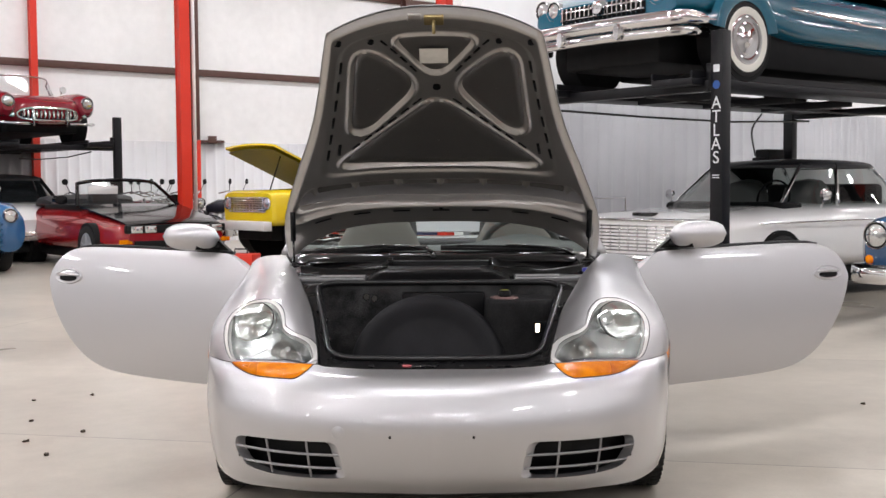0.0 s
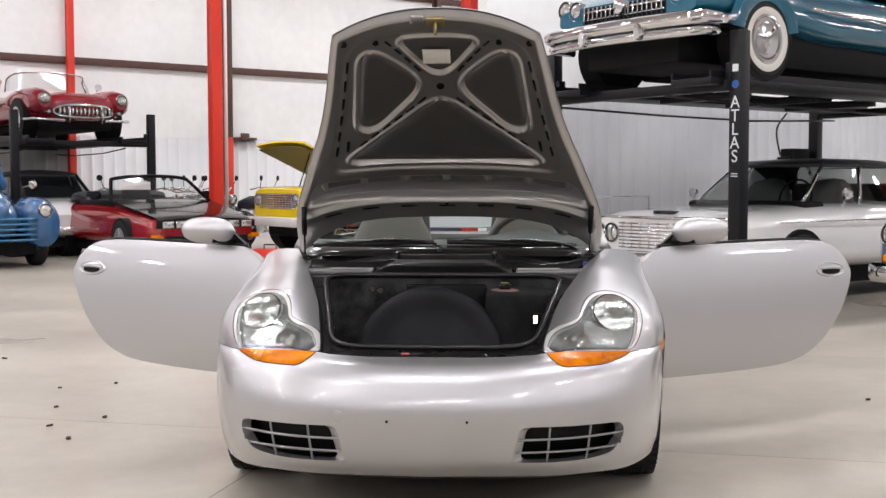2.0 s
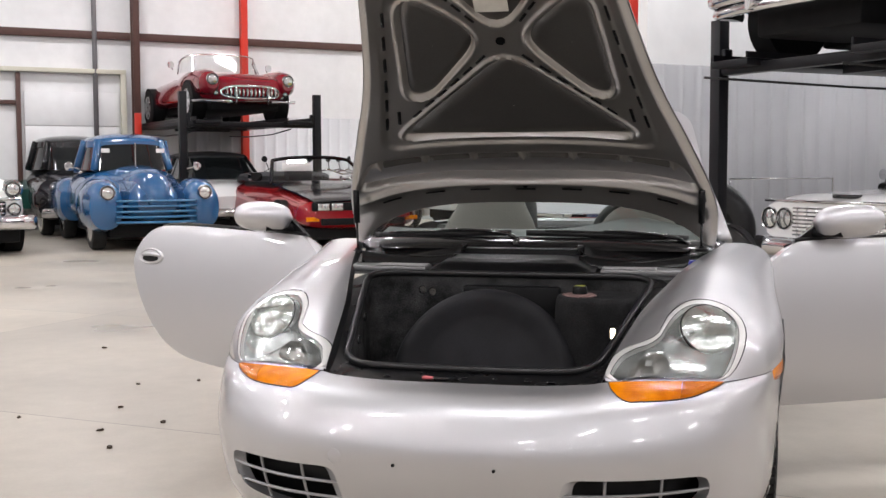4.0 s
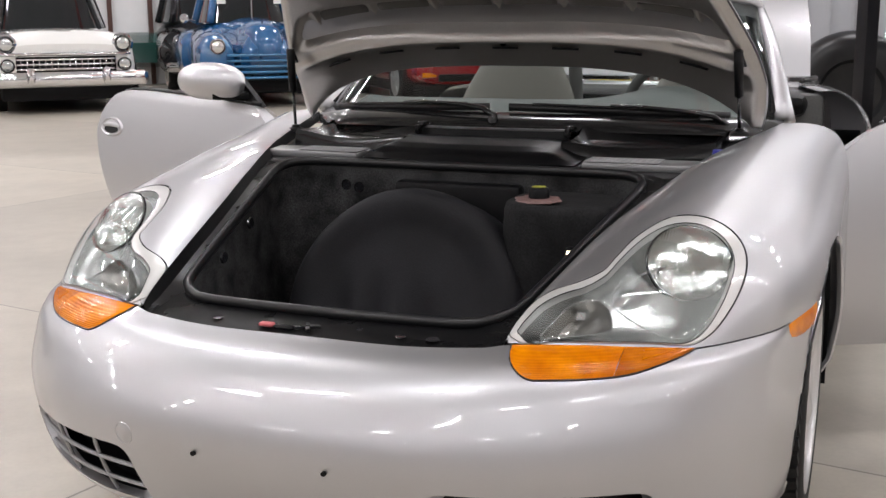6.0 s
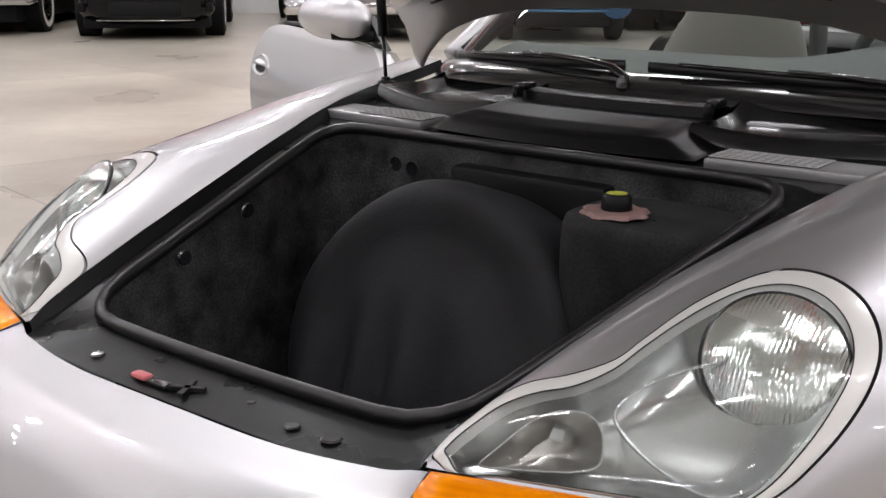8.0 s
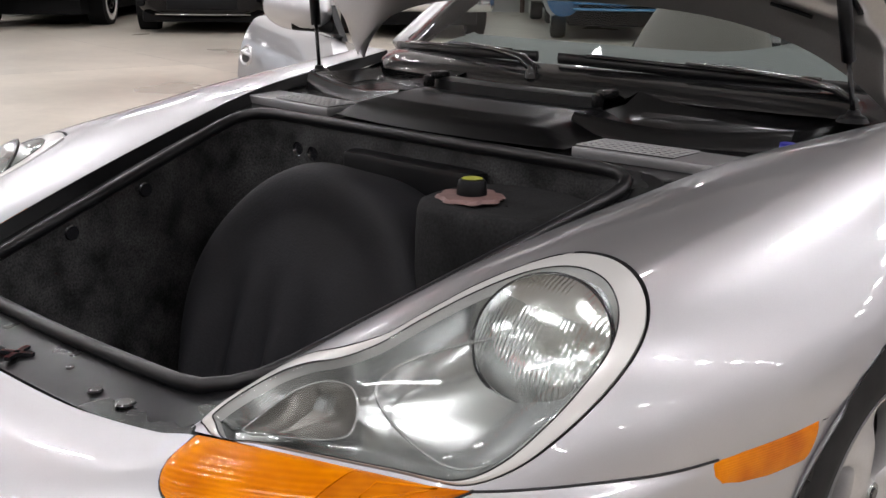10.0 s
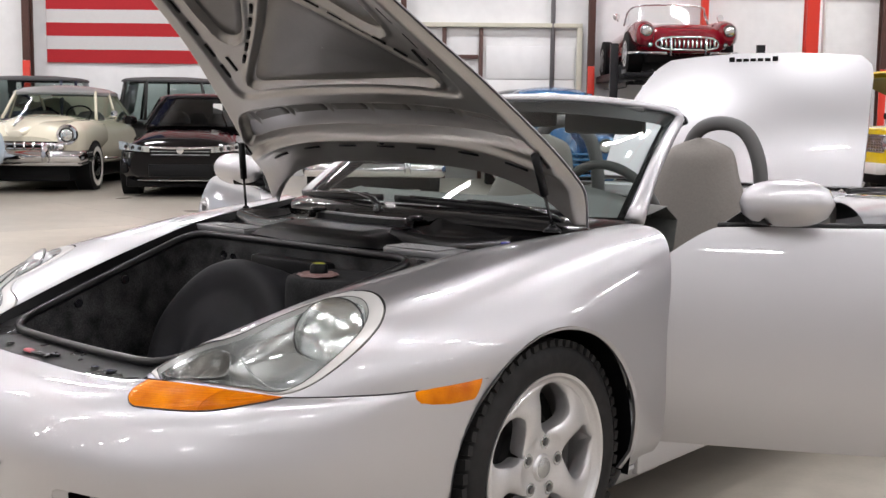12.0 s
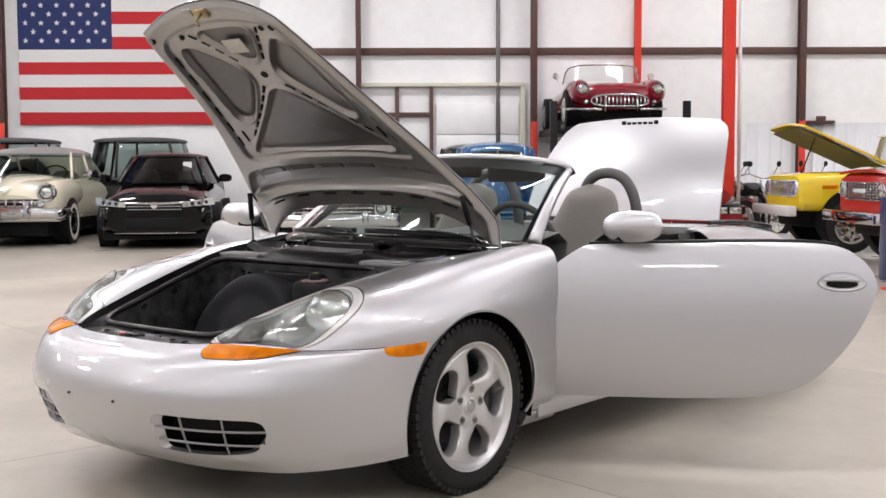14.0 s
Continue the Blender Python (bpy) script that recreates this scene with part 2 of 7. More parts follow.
def fluted_glass():
    """Headlamp beam glass: blocks of fine upright flutes over bright metal."""
    m = material("fluted_lens", (0.60, 0.62, 0.60), 0.17, 0.95, 0.3)
    nt = m.node_tree
    b = nt.nodes["Principled BSDF"]
    tc = nt.nodes.new("ShaderNodeTexCoord")
    wv = nt.nodes.new("ShaderNodeTexWave")
    wv.wave_type, wv.bands_direction = "BANDS", "X"
    wv.inputs["Scale"].default_value, wv.inputs["Distortion"].default_value = 62.0, 0.6
    mp = nt.nodes.new("ShaderNodeMapping")
    mp.inputs["Scale"].default_value = (26, 26, 40)
    vo = nt.nodes.new("ShaderNodeTexVoronoi")
    vo.inputs["Scale"].default_value = 1.0
    ns = nt.nodes.new("ShaderNodeTexNoise")
    ns.inputs["Scale"].default_value, ns.inputs["Detail"].default_value = 24.0, 1.5
    nt.links.new(tc.outputs["Object"], mp.inputs["Vector"])
    nt.links.new(mp.outputs[0], vo.inputs["Vector"])
    for n in (wv, ns):
        nt.links.new(tc.outputs["Object"], n.inputs["Vector"])
    sep = nt.nodes.new("ShaderNodeSeparateColor")
    nt.links.new(vo.outputs["Color"], sep.inputs[0])
    gain = nt.nodes.new("ShaderNodeMath")
    gain.operation = "MULTIPLY"
    nt.links.new(wv.outputs["Fac"], gain.inputs[0])
    nt.links.new(sep.outputs[0], gain.inputs[1])
    add = nt.nodes.new("ShaderNodeMath")
    add.operation = "MULTIPLY_ADD"
    nt.links.new(ns.outputs[0], add.inputs[0])
    add.inputs[1].default_value = 3.5
    nt.links.new(gain.outputs[0], add.inputs[2])
    bp = nt.nodes.new("ShaderNodeBump")
    bp.inputs["Strength"].default_value, bp.inputs["Distance"].default_value = 0.32, 0.0016
    nt.links.new(add.outputs[0], bp.inputs["Height"])
    nt.links.new(bp.outputs[0], b.inputs["Normal"])
    return m


FLUTED = fluted_glass()
CLEAR = glass("clear_lens", (0.93, 0.95, 0.94), 0.03)
PANE = glass("window_glass", (0.64, 0.71, 0.69), 0.0, 1.3)
LIGHTPANE = glass("clear_window_glass", (0.86, 0.90, 0.89), 0.0)
# darker copy of the lid's inner paint, for shade in its pockets
POCKET_SHADE = material("pocket_shade_sheet", (0.15, 0.145, 0.14), 0.36, 0.7, 0.15, vary=0.05, scale=200, big=0.06, bigscale=5)
# opaque dark shell in place of clear glass, carrying the cabin's shade
DARKPANE = material("cabin_shade_glass", (0.012, 0.014, 0.015), 0.06, coat=0.5)


def amber_plastic(name, dark, light):
    """Fluted amber lens: fine level ribs over a blotchy depth."""
    m = material(name, light, 0.14, 0.0, 0.0, spec=0.22)
    nt = m.node_tree
    b = nt.nodes["Principled BSDF"]
    tc = nt.nodes.new("ShaderNodeTexCoord")
    wv = nt.nodes.new("ShaderNodeTexWave")
    wv.wave_type, wv.bands_direction = "BANDS", "Z"
    wv.inputs["Scale"].default_value, wv.inputs["Distortion"].default_value = 105.0, 0.3
    ns = nt.nodes.new("ShaderNodeTexNoise")
    ns.inputs["Scale"].default_value, ns.inputs["Detail"].default_value = 16.0, 3.0
    for n in (wv, ns):
        nt.links.new(tc.outputs["Object"], n.inputs["Vector"])
    ad = nt.nodes.new("ShaderNodeMath")
    ad.operation = "MULTIPLY_ADD"
    nt.links.new(wv.outputs["Fac"], ad.inputs[0])
    ad.inputs[1].default_value = 0.09
    nt.links.new(ns.outputs[0], ad.inputs[2])
    r = nt.nodes.new("ShaderNodeMapRange")
    r.inputs[1].default_value, r.inputs[2].default_value = 0.28, 0.85
    nt.links.new(ad.outputs[0], r.inputs[0])
    x = nt.nodes.new("ShaderNodeMix")
    x.data_type = "RGBA"
    x.inputs[6].default_value, x.inputs[7].default_value = (*dark, 1), (*light, 1)
    nt.links.new(r.outputs[0], x.inputs[0])
    nt.links.new(x.outputs[2], b.inputs["Base Color"])
    bp = nt.nodes.new("ShaderNodeBump")
    bp.inputs["Strength"].default_value, bp.inputs["Distance"].default_value = 0.25, 0.0015
    nt.links.new(wv.outputs["Fac"], bp.inputs["Height"])
    nt.links.new(bp.outputs[0], b.inputs["Normal"])
    return m


AMBER = amber_plastic("amber_lens", (0.50, 0.11, 0.0), (0.88, 0.29, 0.0))
AMBER2 = amber_plastic("amber_lens_deep", (0.38, 0.08, 0.001), (0.68, 0.21, 0.002))
LEATHER = material("grey_leather", (0.17, 0.155, 0.137), 0.5, vary=0.06, scale=120, bump=0.3)
LEATHER_D = material("dark_grey_trim", (0.09, 0.09, 0.088), 0.55, vary=0.1, scale=120, bump=0.3)
WHITE_W = material("white_liner", (0.81, 0.81, 0.81), 0.36, vary=0.03, scale=5, big=0.06, bigscale=0.6, bump=0.5)
# darker copy of the ribbed steel, for shade on the partition by the lift
STEEL_W_SHADED = material("ribbed_steel_shaded", (0.36, 0.36, 0.37), 0.58, 0.1, big=0.12, bigscale=0.8)
STEEL_W = material("ribbed_steel", (0.66, 0.66, 0.67), 0.5, 0.1, big=0.06, bigscale=0.6)
BROWN = material("brown_steel", (0.085, 0.04, 0.032), 0.5, vary=0.1, scale=12)
RED_ST = material("red_steel", (0.62, 0.030, 0.012), 0.38, coat=0.2, big=0.06, bigscale=2)
LIFT = material("lift_black_steel", (0.006, 0.006, 0.008), 0.4, spec=0.3, vary=0.1, scale=30)
# unseen ceiling; its grey is set for contrast in the reflections
CEILING = material("grey_white_ceiling", (0.50, 0.50, 0.51), 0.7, big=0.05, vary=0.03, scale=3)


def paint(name, c, rough=0.25, metal=0.0):
    return material(name, c, rough, metal, 0.8 if max(c) > 0.05 else 0.2, big=0.03, bigscale=2)


def floor_material():
    m = material("polished_concrete", (0.50, 0.455, 0.39), 0.3)
    nt = m.node_tree
    b = nt.nodes["Principled BSDF"]
    tc = nt.nodes.new("ShaderNodeTexCoord")
    mp = nt.nodes.new("ShaderNodeMapping")
    mp.inputs["Rotation"].default_value = (0, 0, radians(-ROW))
    mp.inputs["Location"].default_value = (1.55, 0.2, 0)
    nt.links.new(tc.outputs["Object"], mp.inputs["Vector"])
    br = nt.nodes.new("ShaderNodeTexBrick")
    br.offset = 0.0
    br.inputs["Color1"].default_value = (0.50, 0.455, 0.385, 1)
    br.inputs["Color2"].default_value = (0.42, 0.385, 0.33, 1)
    br.inputs["Mortar"].default_value = (0.20, 0.18, 0.155, 1)
    br.inputs["Scale"].default_value = 1.0
    br.inputs["Mortar Size"].default_value = 0.005
    br.inputs["Mortar Smooth"].default_value = 0.3
    br.inputs["Brick Width"].default_value = 3.0
    br.inputs["Row Height"].default_value = 3.9
    nt.links.new(mp.outputs[0], br.inputs["Vector"])
    c = br.outputs[0]
    for scale, lo, hi, detail in ((0.55, 0.76, 1.14, 3), (2.6, 0.90, 1.08, 6), (9.0, 0.92, 1.06, 8), (60.0, 0.95, 1.04, 3)):
        n = nt.nodes.new("ShaderNodeTexNoise")
        n.inputs["Scale"].default_value, n.inputs["Detail"].default_value = scale, detail
        nt.links.new(tc.outputs["Object"], n.inputs["Vector"])
        r = nt.nodes.new("ShaderNodeMapRange")
        r.inputs[1].default_value, r.inputs[2].default_value, r.inputs[3].default_value, r.inputs[4].default_value = 0.22, 0.78, lo, hi
        nt.links.new(n.outputs[0], r.inputs[0])
        x = nt.nodes.new("ShaderNodeMix")
        x.data_type, x.blend_type = "RGBA", "MULTIPLY"
        x.inputs[0].default_value = 1
        nt.links.new(c, x.inputs[6])
        nt.links.new(r.outputs[0], x.inputs[7])
        c = x.outputs[2]
        if scale < 1:
            rr = nt.nodes.new("ShaderNodeMapRange")
            rr.inputs[1].default_value, rr.inputs[2].default_value, rr.inputs[3].default_value, rr.inputs[4].default_value = 0.22, 0.78, 0.24, 0.40
            nt.links.new(n.outputs[0], rr.inputs[0])
            nt.links.new(rr.outputs[0], b.inputs["Roughness"])
    nt.links.new(c, b.inputs["Base Color"])
    return m


# ---- the hall ----
W0 = Vector((-9.99, 17.09, 0))
HALL = Matrix.Translation(W0) @ Matrix.Rotation(math.atan2(WALL_A.y, WALL_A.x), 4, "Z")   # local x along the wall, y out of it
A0, A1, N0 = -30.0, 26.0, -36.0


def structure(name, bm, mat, label, category, m=HALL):
    return solid(name, bm, mat, label, category, m, kind="structure")


# grey for the unseen wall, chosen to darken reflections in the cars
GREY_W = material("unseen_wall_grey", (0.40, 0.39, 0.385), 0.6, vary=0.03, scale=6, big=0.06, bigscale=0.5)


def hall():
    bm = bmesh.new()
    box(bm, A0 - 30, A1 + 30, N0 - 30, 30, -0.3, 0)
    structure("floor", bm, floor_material(), "beige polished concrete floor with saw-cut joints", "floor")
    bm = bmesh.new()
    box(bm, A0, A1, N0, 0.0, CEIL, CEIL + 0.2)
    structure("ceiling", bm, CEILING, "unseen insulated hall ceiling, its grey set for reflections", "ceiling")
    bm = bmesh.new()
    box(bm, A0, A1, 0.0, 0.25, 0, CEIL)
    structure("wall_north", bm, WHITE_W, "white insulated steel hall wall", "wall")
    bm = bmesh.new()
    box(bm, A0, A1, N0 - 0.25, N0, 0, CEIL)
    structure("wall_south", bm, GREY_W, "unseen grey wall opposite the flag, toned to darken reflections", "wall")
    bm = bmesh.new()
    box(bm, A0 - 0.25, A0, N0, 0, 0, CEIL)
    structure("wall_west", bm, WHITE_W, "white hall end wall", "wall")
    bm = bmesh.new()
    box(bm, A1, A1 + 0.25, N0, 0, 0, CEIL)
    structure("wall_east", bm, WHITE_W, "white hall end wall", "wall")
    # partition behind the tall lift, plain above and ribbed below
    bm = bmesh.new()
    box(bm, 2.3, A1, -12.9, -12.75, 0, CEIL)
    structure("wall_partition", bm, WHITE_W, "white partition wall", "wall")
    ribbed("ribbed_liner_partition", 2.3, A1, -12.9, 2.15, STEEL_W_SHADED)
    ribbed("ribbed_liner_north", 1.0, A1, 0.0, 2.13, STEEL_W)
    # girts
    for z, a0, a1 in ((3.60, A0, -10.75), (3.60, -5.2, A1), (5.6, A0, A1)):
        bm = bmesh.new()
        box(bm, a0, a1, -0.10, -0.002, z - 0.075, z + 0.065, 0.01)
        structure("girt", bm, BROWN, "brown painted steel wall girt", "beam")
    # columns on the wall
    for a, w in ((-10.75, 0.10), (-3.55, 0.07), (0.0, 0.09), (5.45, 0.09), (11.0, 0.09)):
        bm = bmesh.new()
        w *= .68
        box(bm, a - w, a + w, -0.14, -0.102, 0, CEIL - .002, 0.004)
        box(bm, a - 0.02, a + 0.02, -0.30, -0.142, 0, CEIL - .002)
        box(bm, a - w, a + w, -0.34, -0.302, 2.16, CEIL - .002, 0.004)
        structure("wall_column", bm, BROWN, "painted steel wall column", "column")
        bm = bmesh.new()
        box(bm, a - w - .003, a + w + .003, -0.345, -0.302, 0, 2.155, 0.004)
        structure("column_foot", bm, RED_ST, "red painted lower part of the wall column", "column")
    bm = bmesh.new()
    tube(bm, [(-.72, -.10, .0), (-.72, -.10, CEIL)], .045, 10)
    structure("wall_pipe", bm, material("grey_pipe", (.16, .15, .155), .5), "grey conduit pipe on the wall", "pipe")
    # overhead door and frame beside it
    door_and_frame()
    # free red columns
    for x, y, w in ((-4.31, 14.12, 0.085), (-8.25, 18.30, 0.065), (-0.12, 9.05, 0.085)):
        bm = bmesh.new()
        box(bm, -w, w, -w, -w + 0.02, 0, CEIL - .002)
        box(bm, -w, w, w - 0.02, w, 0, CEIL - .002)
        box(bm, -w * .85, w * .85, -w + 0.021, w - 0.021, 0.0, CEIL - .002)
        box(bm, -w - .06, w + .06, -w - .06, w + .06, 0.0, 0.02)
        structure("red_column", bm, RED_ST, "bright red painted steel hall column", "column", Matrix.Translation((x, y, 0)) @ Matrix.Rotation(radians(ROW), 4, "Z"))
    bm = bmesh.new()
    tube(bm, [(-4.165, 14.21, 0.02), (-4.165, 14.21, CEIL)], 0.03, 8)
    structure("downpipe", bm, WHITE_W, "white pipe beside the red column", "pipe", Matrix())
    # roof beams
    for a in (-20, -10.75, 0, 11, 20):
        bm = bmesh.new()
        box(bm, a - .1, a + .1, N0 + .01, -0.36, CEIL - 0.5, CEIL - 0.004)
        structure("roof_beam", bm, RED_ST, "red steel roof beam", "beam")


def ribbed(name, a0, a1, n, h, mat):
    bm = bmesh.new()
    step = 0.23
    k = int((a1 - a0) / step)
    xs = []
    for i in range(k):
        a = a0 + i * step
        xs += [(a, 0.004), (a + .150, 0.004), (a + .168, 0.03), (a + .210, 0.03), (a + .228, 0.004)]
    lo = [bm.verts.new((x, n - d, 0)) for x, d in xs]
    hi = [bm.verts.new((x, n - d, h)) for x, d in xs]
    bk = [bm.verts.new((x, n - 0.001, h)) for x, d in xs]
    for i in range(len(xs) - 1):
        bm.faces.new((lo[i], lo[i + 1], hi[i + 1], hi[i]))
        bm.faces.new((hi[i], hi[i + 1], bk[i + 1], bk[i]))
    structure(name, bm, mat, "ribbed light grey steel wall liner", "wall panel")


def door_and_frame():
    door = thing("door_1", "white sectional overhead door in a cream frame", "door", HALL)
    door["kind"] = "structure"
    for i in range(4):
        bm = bmesh.new()
        box(bm, -1.98, -0.30, -0.06, -0.012, 0.02 + i * 0.63, 0.02 + (i + 1) * 0.63 - 0.012, 0.006)
        part("panel", bm, WHITE_W, door)
    bm = bmesh.new()
    cream = material("cream_trim", (0.62, 0.60, 0.50), 0.5, big=.05)
    box(bm, -3.6, -0.16, -0.14, -0.012, 2.88, 2.96, 0.006)
    box(bm, -0.26, -0.16, -0.14, -0.012, 0, 2.88, 0.006)
    part("frame", bm, cream, door)
    for a in (-2.08, -2.78):
        bm = bmesh.new()
        box(bm, a - .04, a + .04, -0.10, -0.012, 0, 2.87, 0.004)
        part("mullion", bm, BROWN, door)
    bm = bmesh.new()
    box(bm, -3.38, -2.13, -0.09, -0.012, 2.28, 2.36, 0.004)
    part("rail", bm, BROWN, door)


def ceiling_lights():
    white = material("fixture_white", (0.8, 0.8, 0.8), 0.4)
    for i in range(13):
        for j in range(6):
            a, n = -24 + i * 3.8, -33 + j * 6.0
            m = HALL @ Matrix.Translation((a, n, CEIL - 0.55))
            ob = thing("ceiling_light", "white linear high-bay ceiling light", "ceiling light", m, "hall ceiling lights")
            bm = bmesh.new()
            box(bm, -.64, .64, -0.15, 0.15, 0.02, 0.08, 0.01)
            part("housing", bm, white, ob)
            bm = bmesh.new()
            tube(bm, [(0, 0, 0.09), (0, 0, 0.54)], 0.012, 6)
            part("hanger", bm, CHROME, ob)
            lt = bpy.data.lights.new("tube_light", "AREA")
            lt.shape, lt.size, lt.size_y = "RECTANGLE", 1.2, 0.24
            lt.energy = LAMP_W * ROW_GAIN[j]
            lt.color = (0.975, 0.955, 0.985)
            lo = new("tube_light", lt)
            lo.parent = ob
            lo.matrix_basis = Matrix.Translation((0, 0, 0.012))


hall()
ceiling_lights()


def flag():
    red = material("flag_red", (0.42, 0.018, 0.024), 0.85, vary=.05, scale=30)
    whi = material("flag_white", (0.60, 0.59, 0.585), 0.85, vary=.03, scale=30)
    blu = material("flag_blue", (0.016, 0.026, 0.10), 0.85, vary=.05, scale=30)
    fl = thing("flag", "large stars and stripes cloth flag hung on the wall", "flag", HALL @ Matrix.Translation((0, -0.05, 0)))
    a0, a1, top, st = -10.45, -5.55, 5.42, 0.253

    def sheet(x0, x1, z0, z1, dy):
        bm = bmesh.new()
        grid(bm, lambda u, v: Vector((mix(x0, x1, u), dy + 0.010 * math.sin(mix(x0, x1, u) * 3.1) - 0.004 * math.sin(mix(z0, z1, v) * 5), mix(z0, z1, v))), 40, 3)
        thicken(bm, 0.003)
        return bm
    for i in range(13):
        z1 = top - i * st
        part("stripe", sheet(a0 if i > 6 else a0 + 1.9, a1, z1 - st, z1, 0), red if i % 2 == 0 else whi, fl)
    part("canton", sheet(a0, a0 + 1.9, top - 7 * st, top, 0), blu, fl)
    star = bmesh.new()
    pts = [star.verts.new((0.062 * (1 if k % 2 == 0 else .4) * math.sin(k * math.pi / 5), 0, 0.062 * (1 if k % 2 == 0 else .4) * math.cos(k * math.pi / 5))) for k in range(10)]
    star.faces.new(pts)
    thicken(star, 0.004)
    first = None
    for r in range(9):
        for c in range(6 if r % 2 == 0 else 5):
            x = a0 + 1.9 * ((c * 2 + 1 + (r % 2)) / 12)
            z = top - 7 * st * ((r + 1) / 10)
            m = Matrix.Translation((x, -0.012 + 0.010 * math.sin(x * 3.1), z))
            if first is None:
                first = part("star", star, whi, fl, "", m)
            else:
                o = new("star", first.data)
                o.parent, o.matrix_basis = fl, m


flag()


# ---- the silver roadster ----
roadster = thing("roadster", "silver open sports roadster with doors and both lids raised", "car")
HUB_Y, HUB_Z, ARCH = 1.035, 0.316, 0.354
HUB_RY = 3.46

# nose: widest line, upper edge and lower edge, by station along the bumper
NOSE_M = keyed([(0, 0, 0, .42), (.2, .22, .012, .42), (.37, .40, .05, .42), (.5, .54, .115, .42), (.68, .695, .25, .42), (.85, .79, .45, .42), (1, .842, .73, .42), (1.12, .862, .90, .42)])
NOSE_T = keyed([(0, 0, .164, .594), (.2, .2, .168, .594), (.33, .34, .190, .599), (.37, .38, .207, .603), (.5, .5, .25, .603), (.6, .6, .293, .598), (.68, .675, .335, .592), (.85, .775, .49, .586), (.92, .812, .585, .585), (1, .850, .76, .588), (1.12, .872, .93, .59)])
NOSE_B = keyed([(0, 0, .135, .200), (.37, .38, .175, .198), (.5, .51, .225, .196), (.68, .66, .32, .194), (.85, .765, .51, .194), (1, .820, .74, .196), (1.12, .845, .90, .198)])


def group(name, parent, label):
    """A part of several pieces."""
    ob = new(name)
    ob.empty_display_size, ob.parent = 0.1, parent
    return tagged(ob, label)


def nose(a, w):
    """Bumper skin: a from the middle round to the wheel, w from bottom to top."""
    b, m, t = NOSE_B(a), NOSE_M(a), NOSE_T(a)
    low = b + Vector(((m.x - b.x) * .58, (m.y - b.y) * .60, .075))
    up = Vector((mix(m.x, t.x, .22), mix(m.y, t.y, .20), mix(m.z, t.z, .58)))
    up2 = Vector((mix(m.x, t.x, .55), mix(m.y, t.y, .53), mix(m.z, t.z, .88)))
    pts = [b, low, m, up, up2, t]
    return keyed([(i / 5, *p) for i, p in enumerate(pts)])(w)


WING_Y = 1.528                       # rear edge of the front wing
FEND_O = keyed([(0, .38, .213, .605), (.18, .5, .25, .603), (.28, .6, .293, .598), (.36, .675, .335, .592), (.5, .775, .49, .586), (.58, .812, .585, .585), (.68, .850, .76, .588), (.82, .872, HUB_Y, .60), (1, .876, WING_Y, .60)])
FEND_I = keyed([(0, .374, .215, .607), (.15, .383, .27, .634), (.36, .41, .42, .682), (.5, .45, .62, .737), (.68, .515, .87, .792), (.82, .575, 1.1, .832), (1, .695, 1.575, .872)])
FEND_P = keyed([(0, 0, .01, .01), (.18, 0, .08, .09), (.36, .0, .10, .14), (.5, .012, .05, .17), (.82, .012, 0, .18), (1, .0, 0, .245)])
FEND_Q = keyed([(0, 0, -.01, 0), (.18, .06, 0, .03), (.36, .10, 0, .06), (.5, .14, 0, .07), (.82, .14, 0, .034), (1, .165, 0, .010)])


def fender(a, w):
    """Front wing skin: a from the lid corner back to the door, w from the outer seam over to the lid's edge."""
    o, i = FEND_O(a), FEND_I(a)
    return bez(o, o + FEND_P(a), i + FEND_Q(a), i, w)


def fender_normal(a, w):
    e = 0.004
    n = (fender(min(1, a + e), w) - fender(max(0, a - e), w)).cross(fender(a, min(1, w + e)) - fender(a, max(0, w - e)))
    return n.normalized()


def lamp_outline(ctrl, n=150):
    """Closed smooth outline in the wing's (a, w)."""
    return [(p.x, p.y) for p in curve_pts([(x, y, 0) for x, y in ctrl], n, True)]


# headlamp unit: teardrop of the opening, and the lens inside its bezel
LAMP = lamp_outline([(.010, .40), (.03, .012), (.12, .012), (.22, .012), (.31, .012), (.36, .012), (.395, .045), (.425, .105), (.465, .20), (.498, .29), (.523, .38), (.538, .48), (.540, .58), (.530, .665), (.510, .72), (.477, .745), (.432, .75), (.375, .715), (.318, .68), (.277, .75), (.268, .93), (.24, 1.01), (.18, 1.02), (.10, 1.02), (.04, .95)])
LENS = lamp_outline([(.03, .30), (.05, .020), (.12, .020), (.22, .020), (.31, .020), (.35, .024), (.38, .06), (.412, .14), (.445, .23), (.470, .30), (.488, .37), (.501, .45), (.507, .54), (.501, .615), (.484, .67), (.457, .70), (.415, .70), (.355, .665), (.292, .61), (.242, .62), (.222, .74), (.195, .85), (.15, .86), (.09, .82), (.045, .66)])


def cut_grid(bm, f, nu, nv, poly, u0=0.0, u1=1.0, v0=0.0, v1=1.0, inner=False):
    """A sheet of f(u, v) with the outline cut out of it, or only what lies inside."""
    du, dv = (u1 - u0) / nu, (v1 - v0) / nv
    vs = []
    for i in range(nu + 1):
        row = []
        for j in range(nv + 1):
            u, v = u0 + i * du, v0 + j * dv
            d, at = edge_dist(poly, u, v)
            if d < 0.62 * max(du, dv) and abs(at[0] - u) < .75 * du + 1e-9 and abs(at[1] - v) < .75 * dv + 1e-9:
                u, v = at
            row.append((bm.verts.new(f(u, v)), u, v))
        vs.append(row)
    for i in range(nu):
        for j in range(nv):
            q = (vs[i][j], vs[i + 1][j], vs[i + 1][j + 1], vs[i][j + 1])
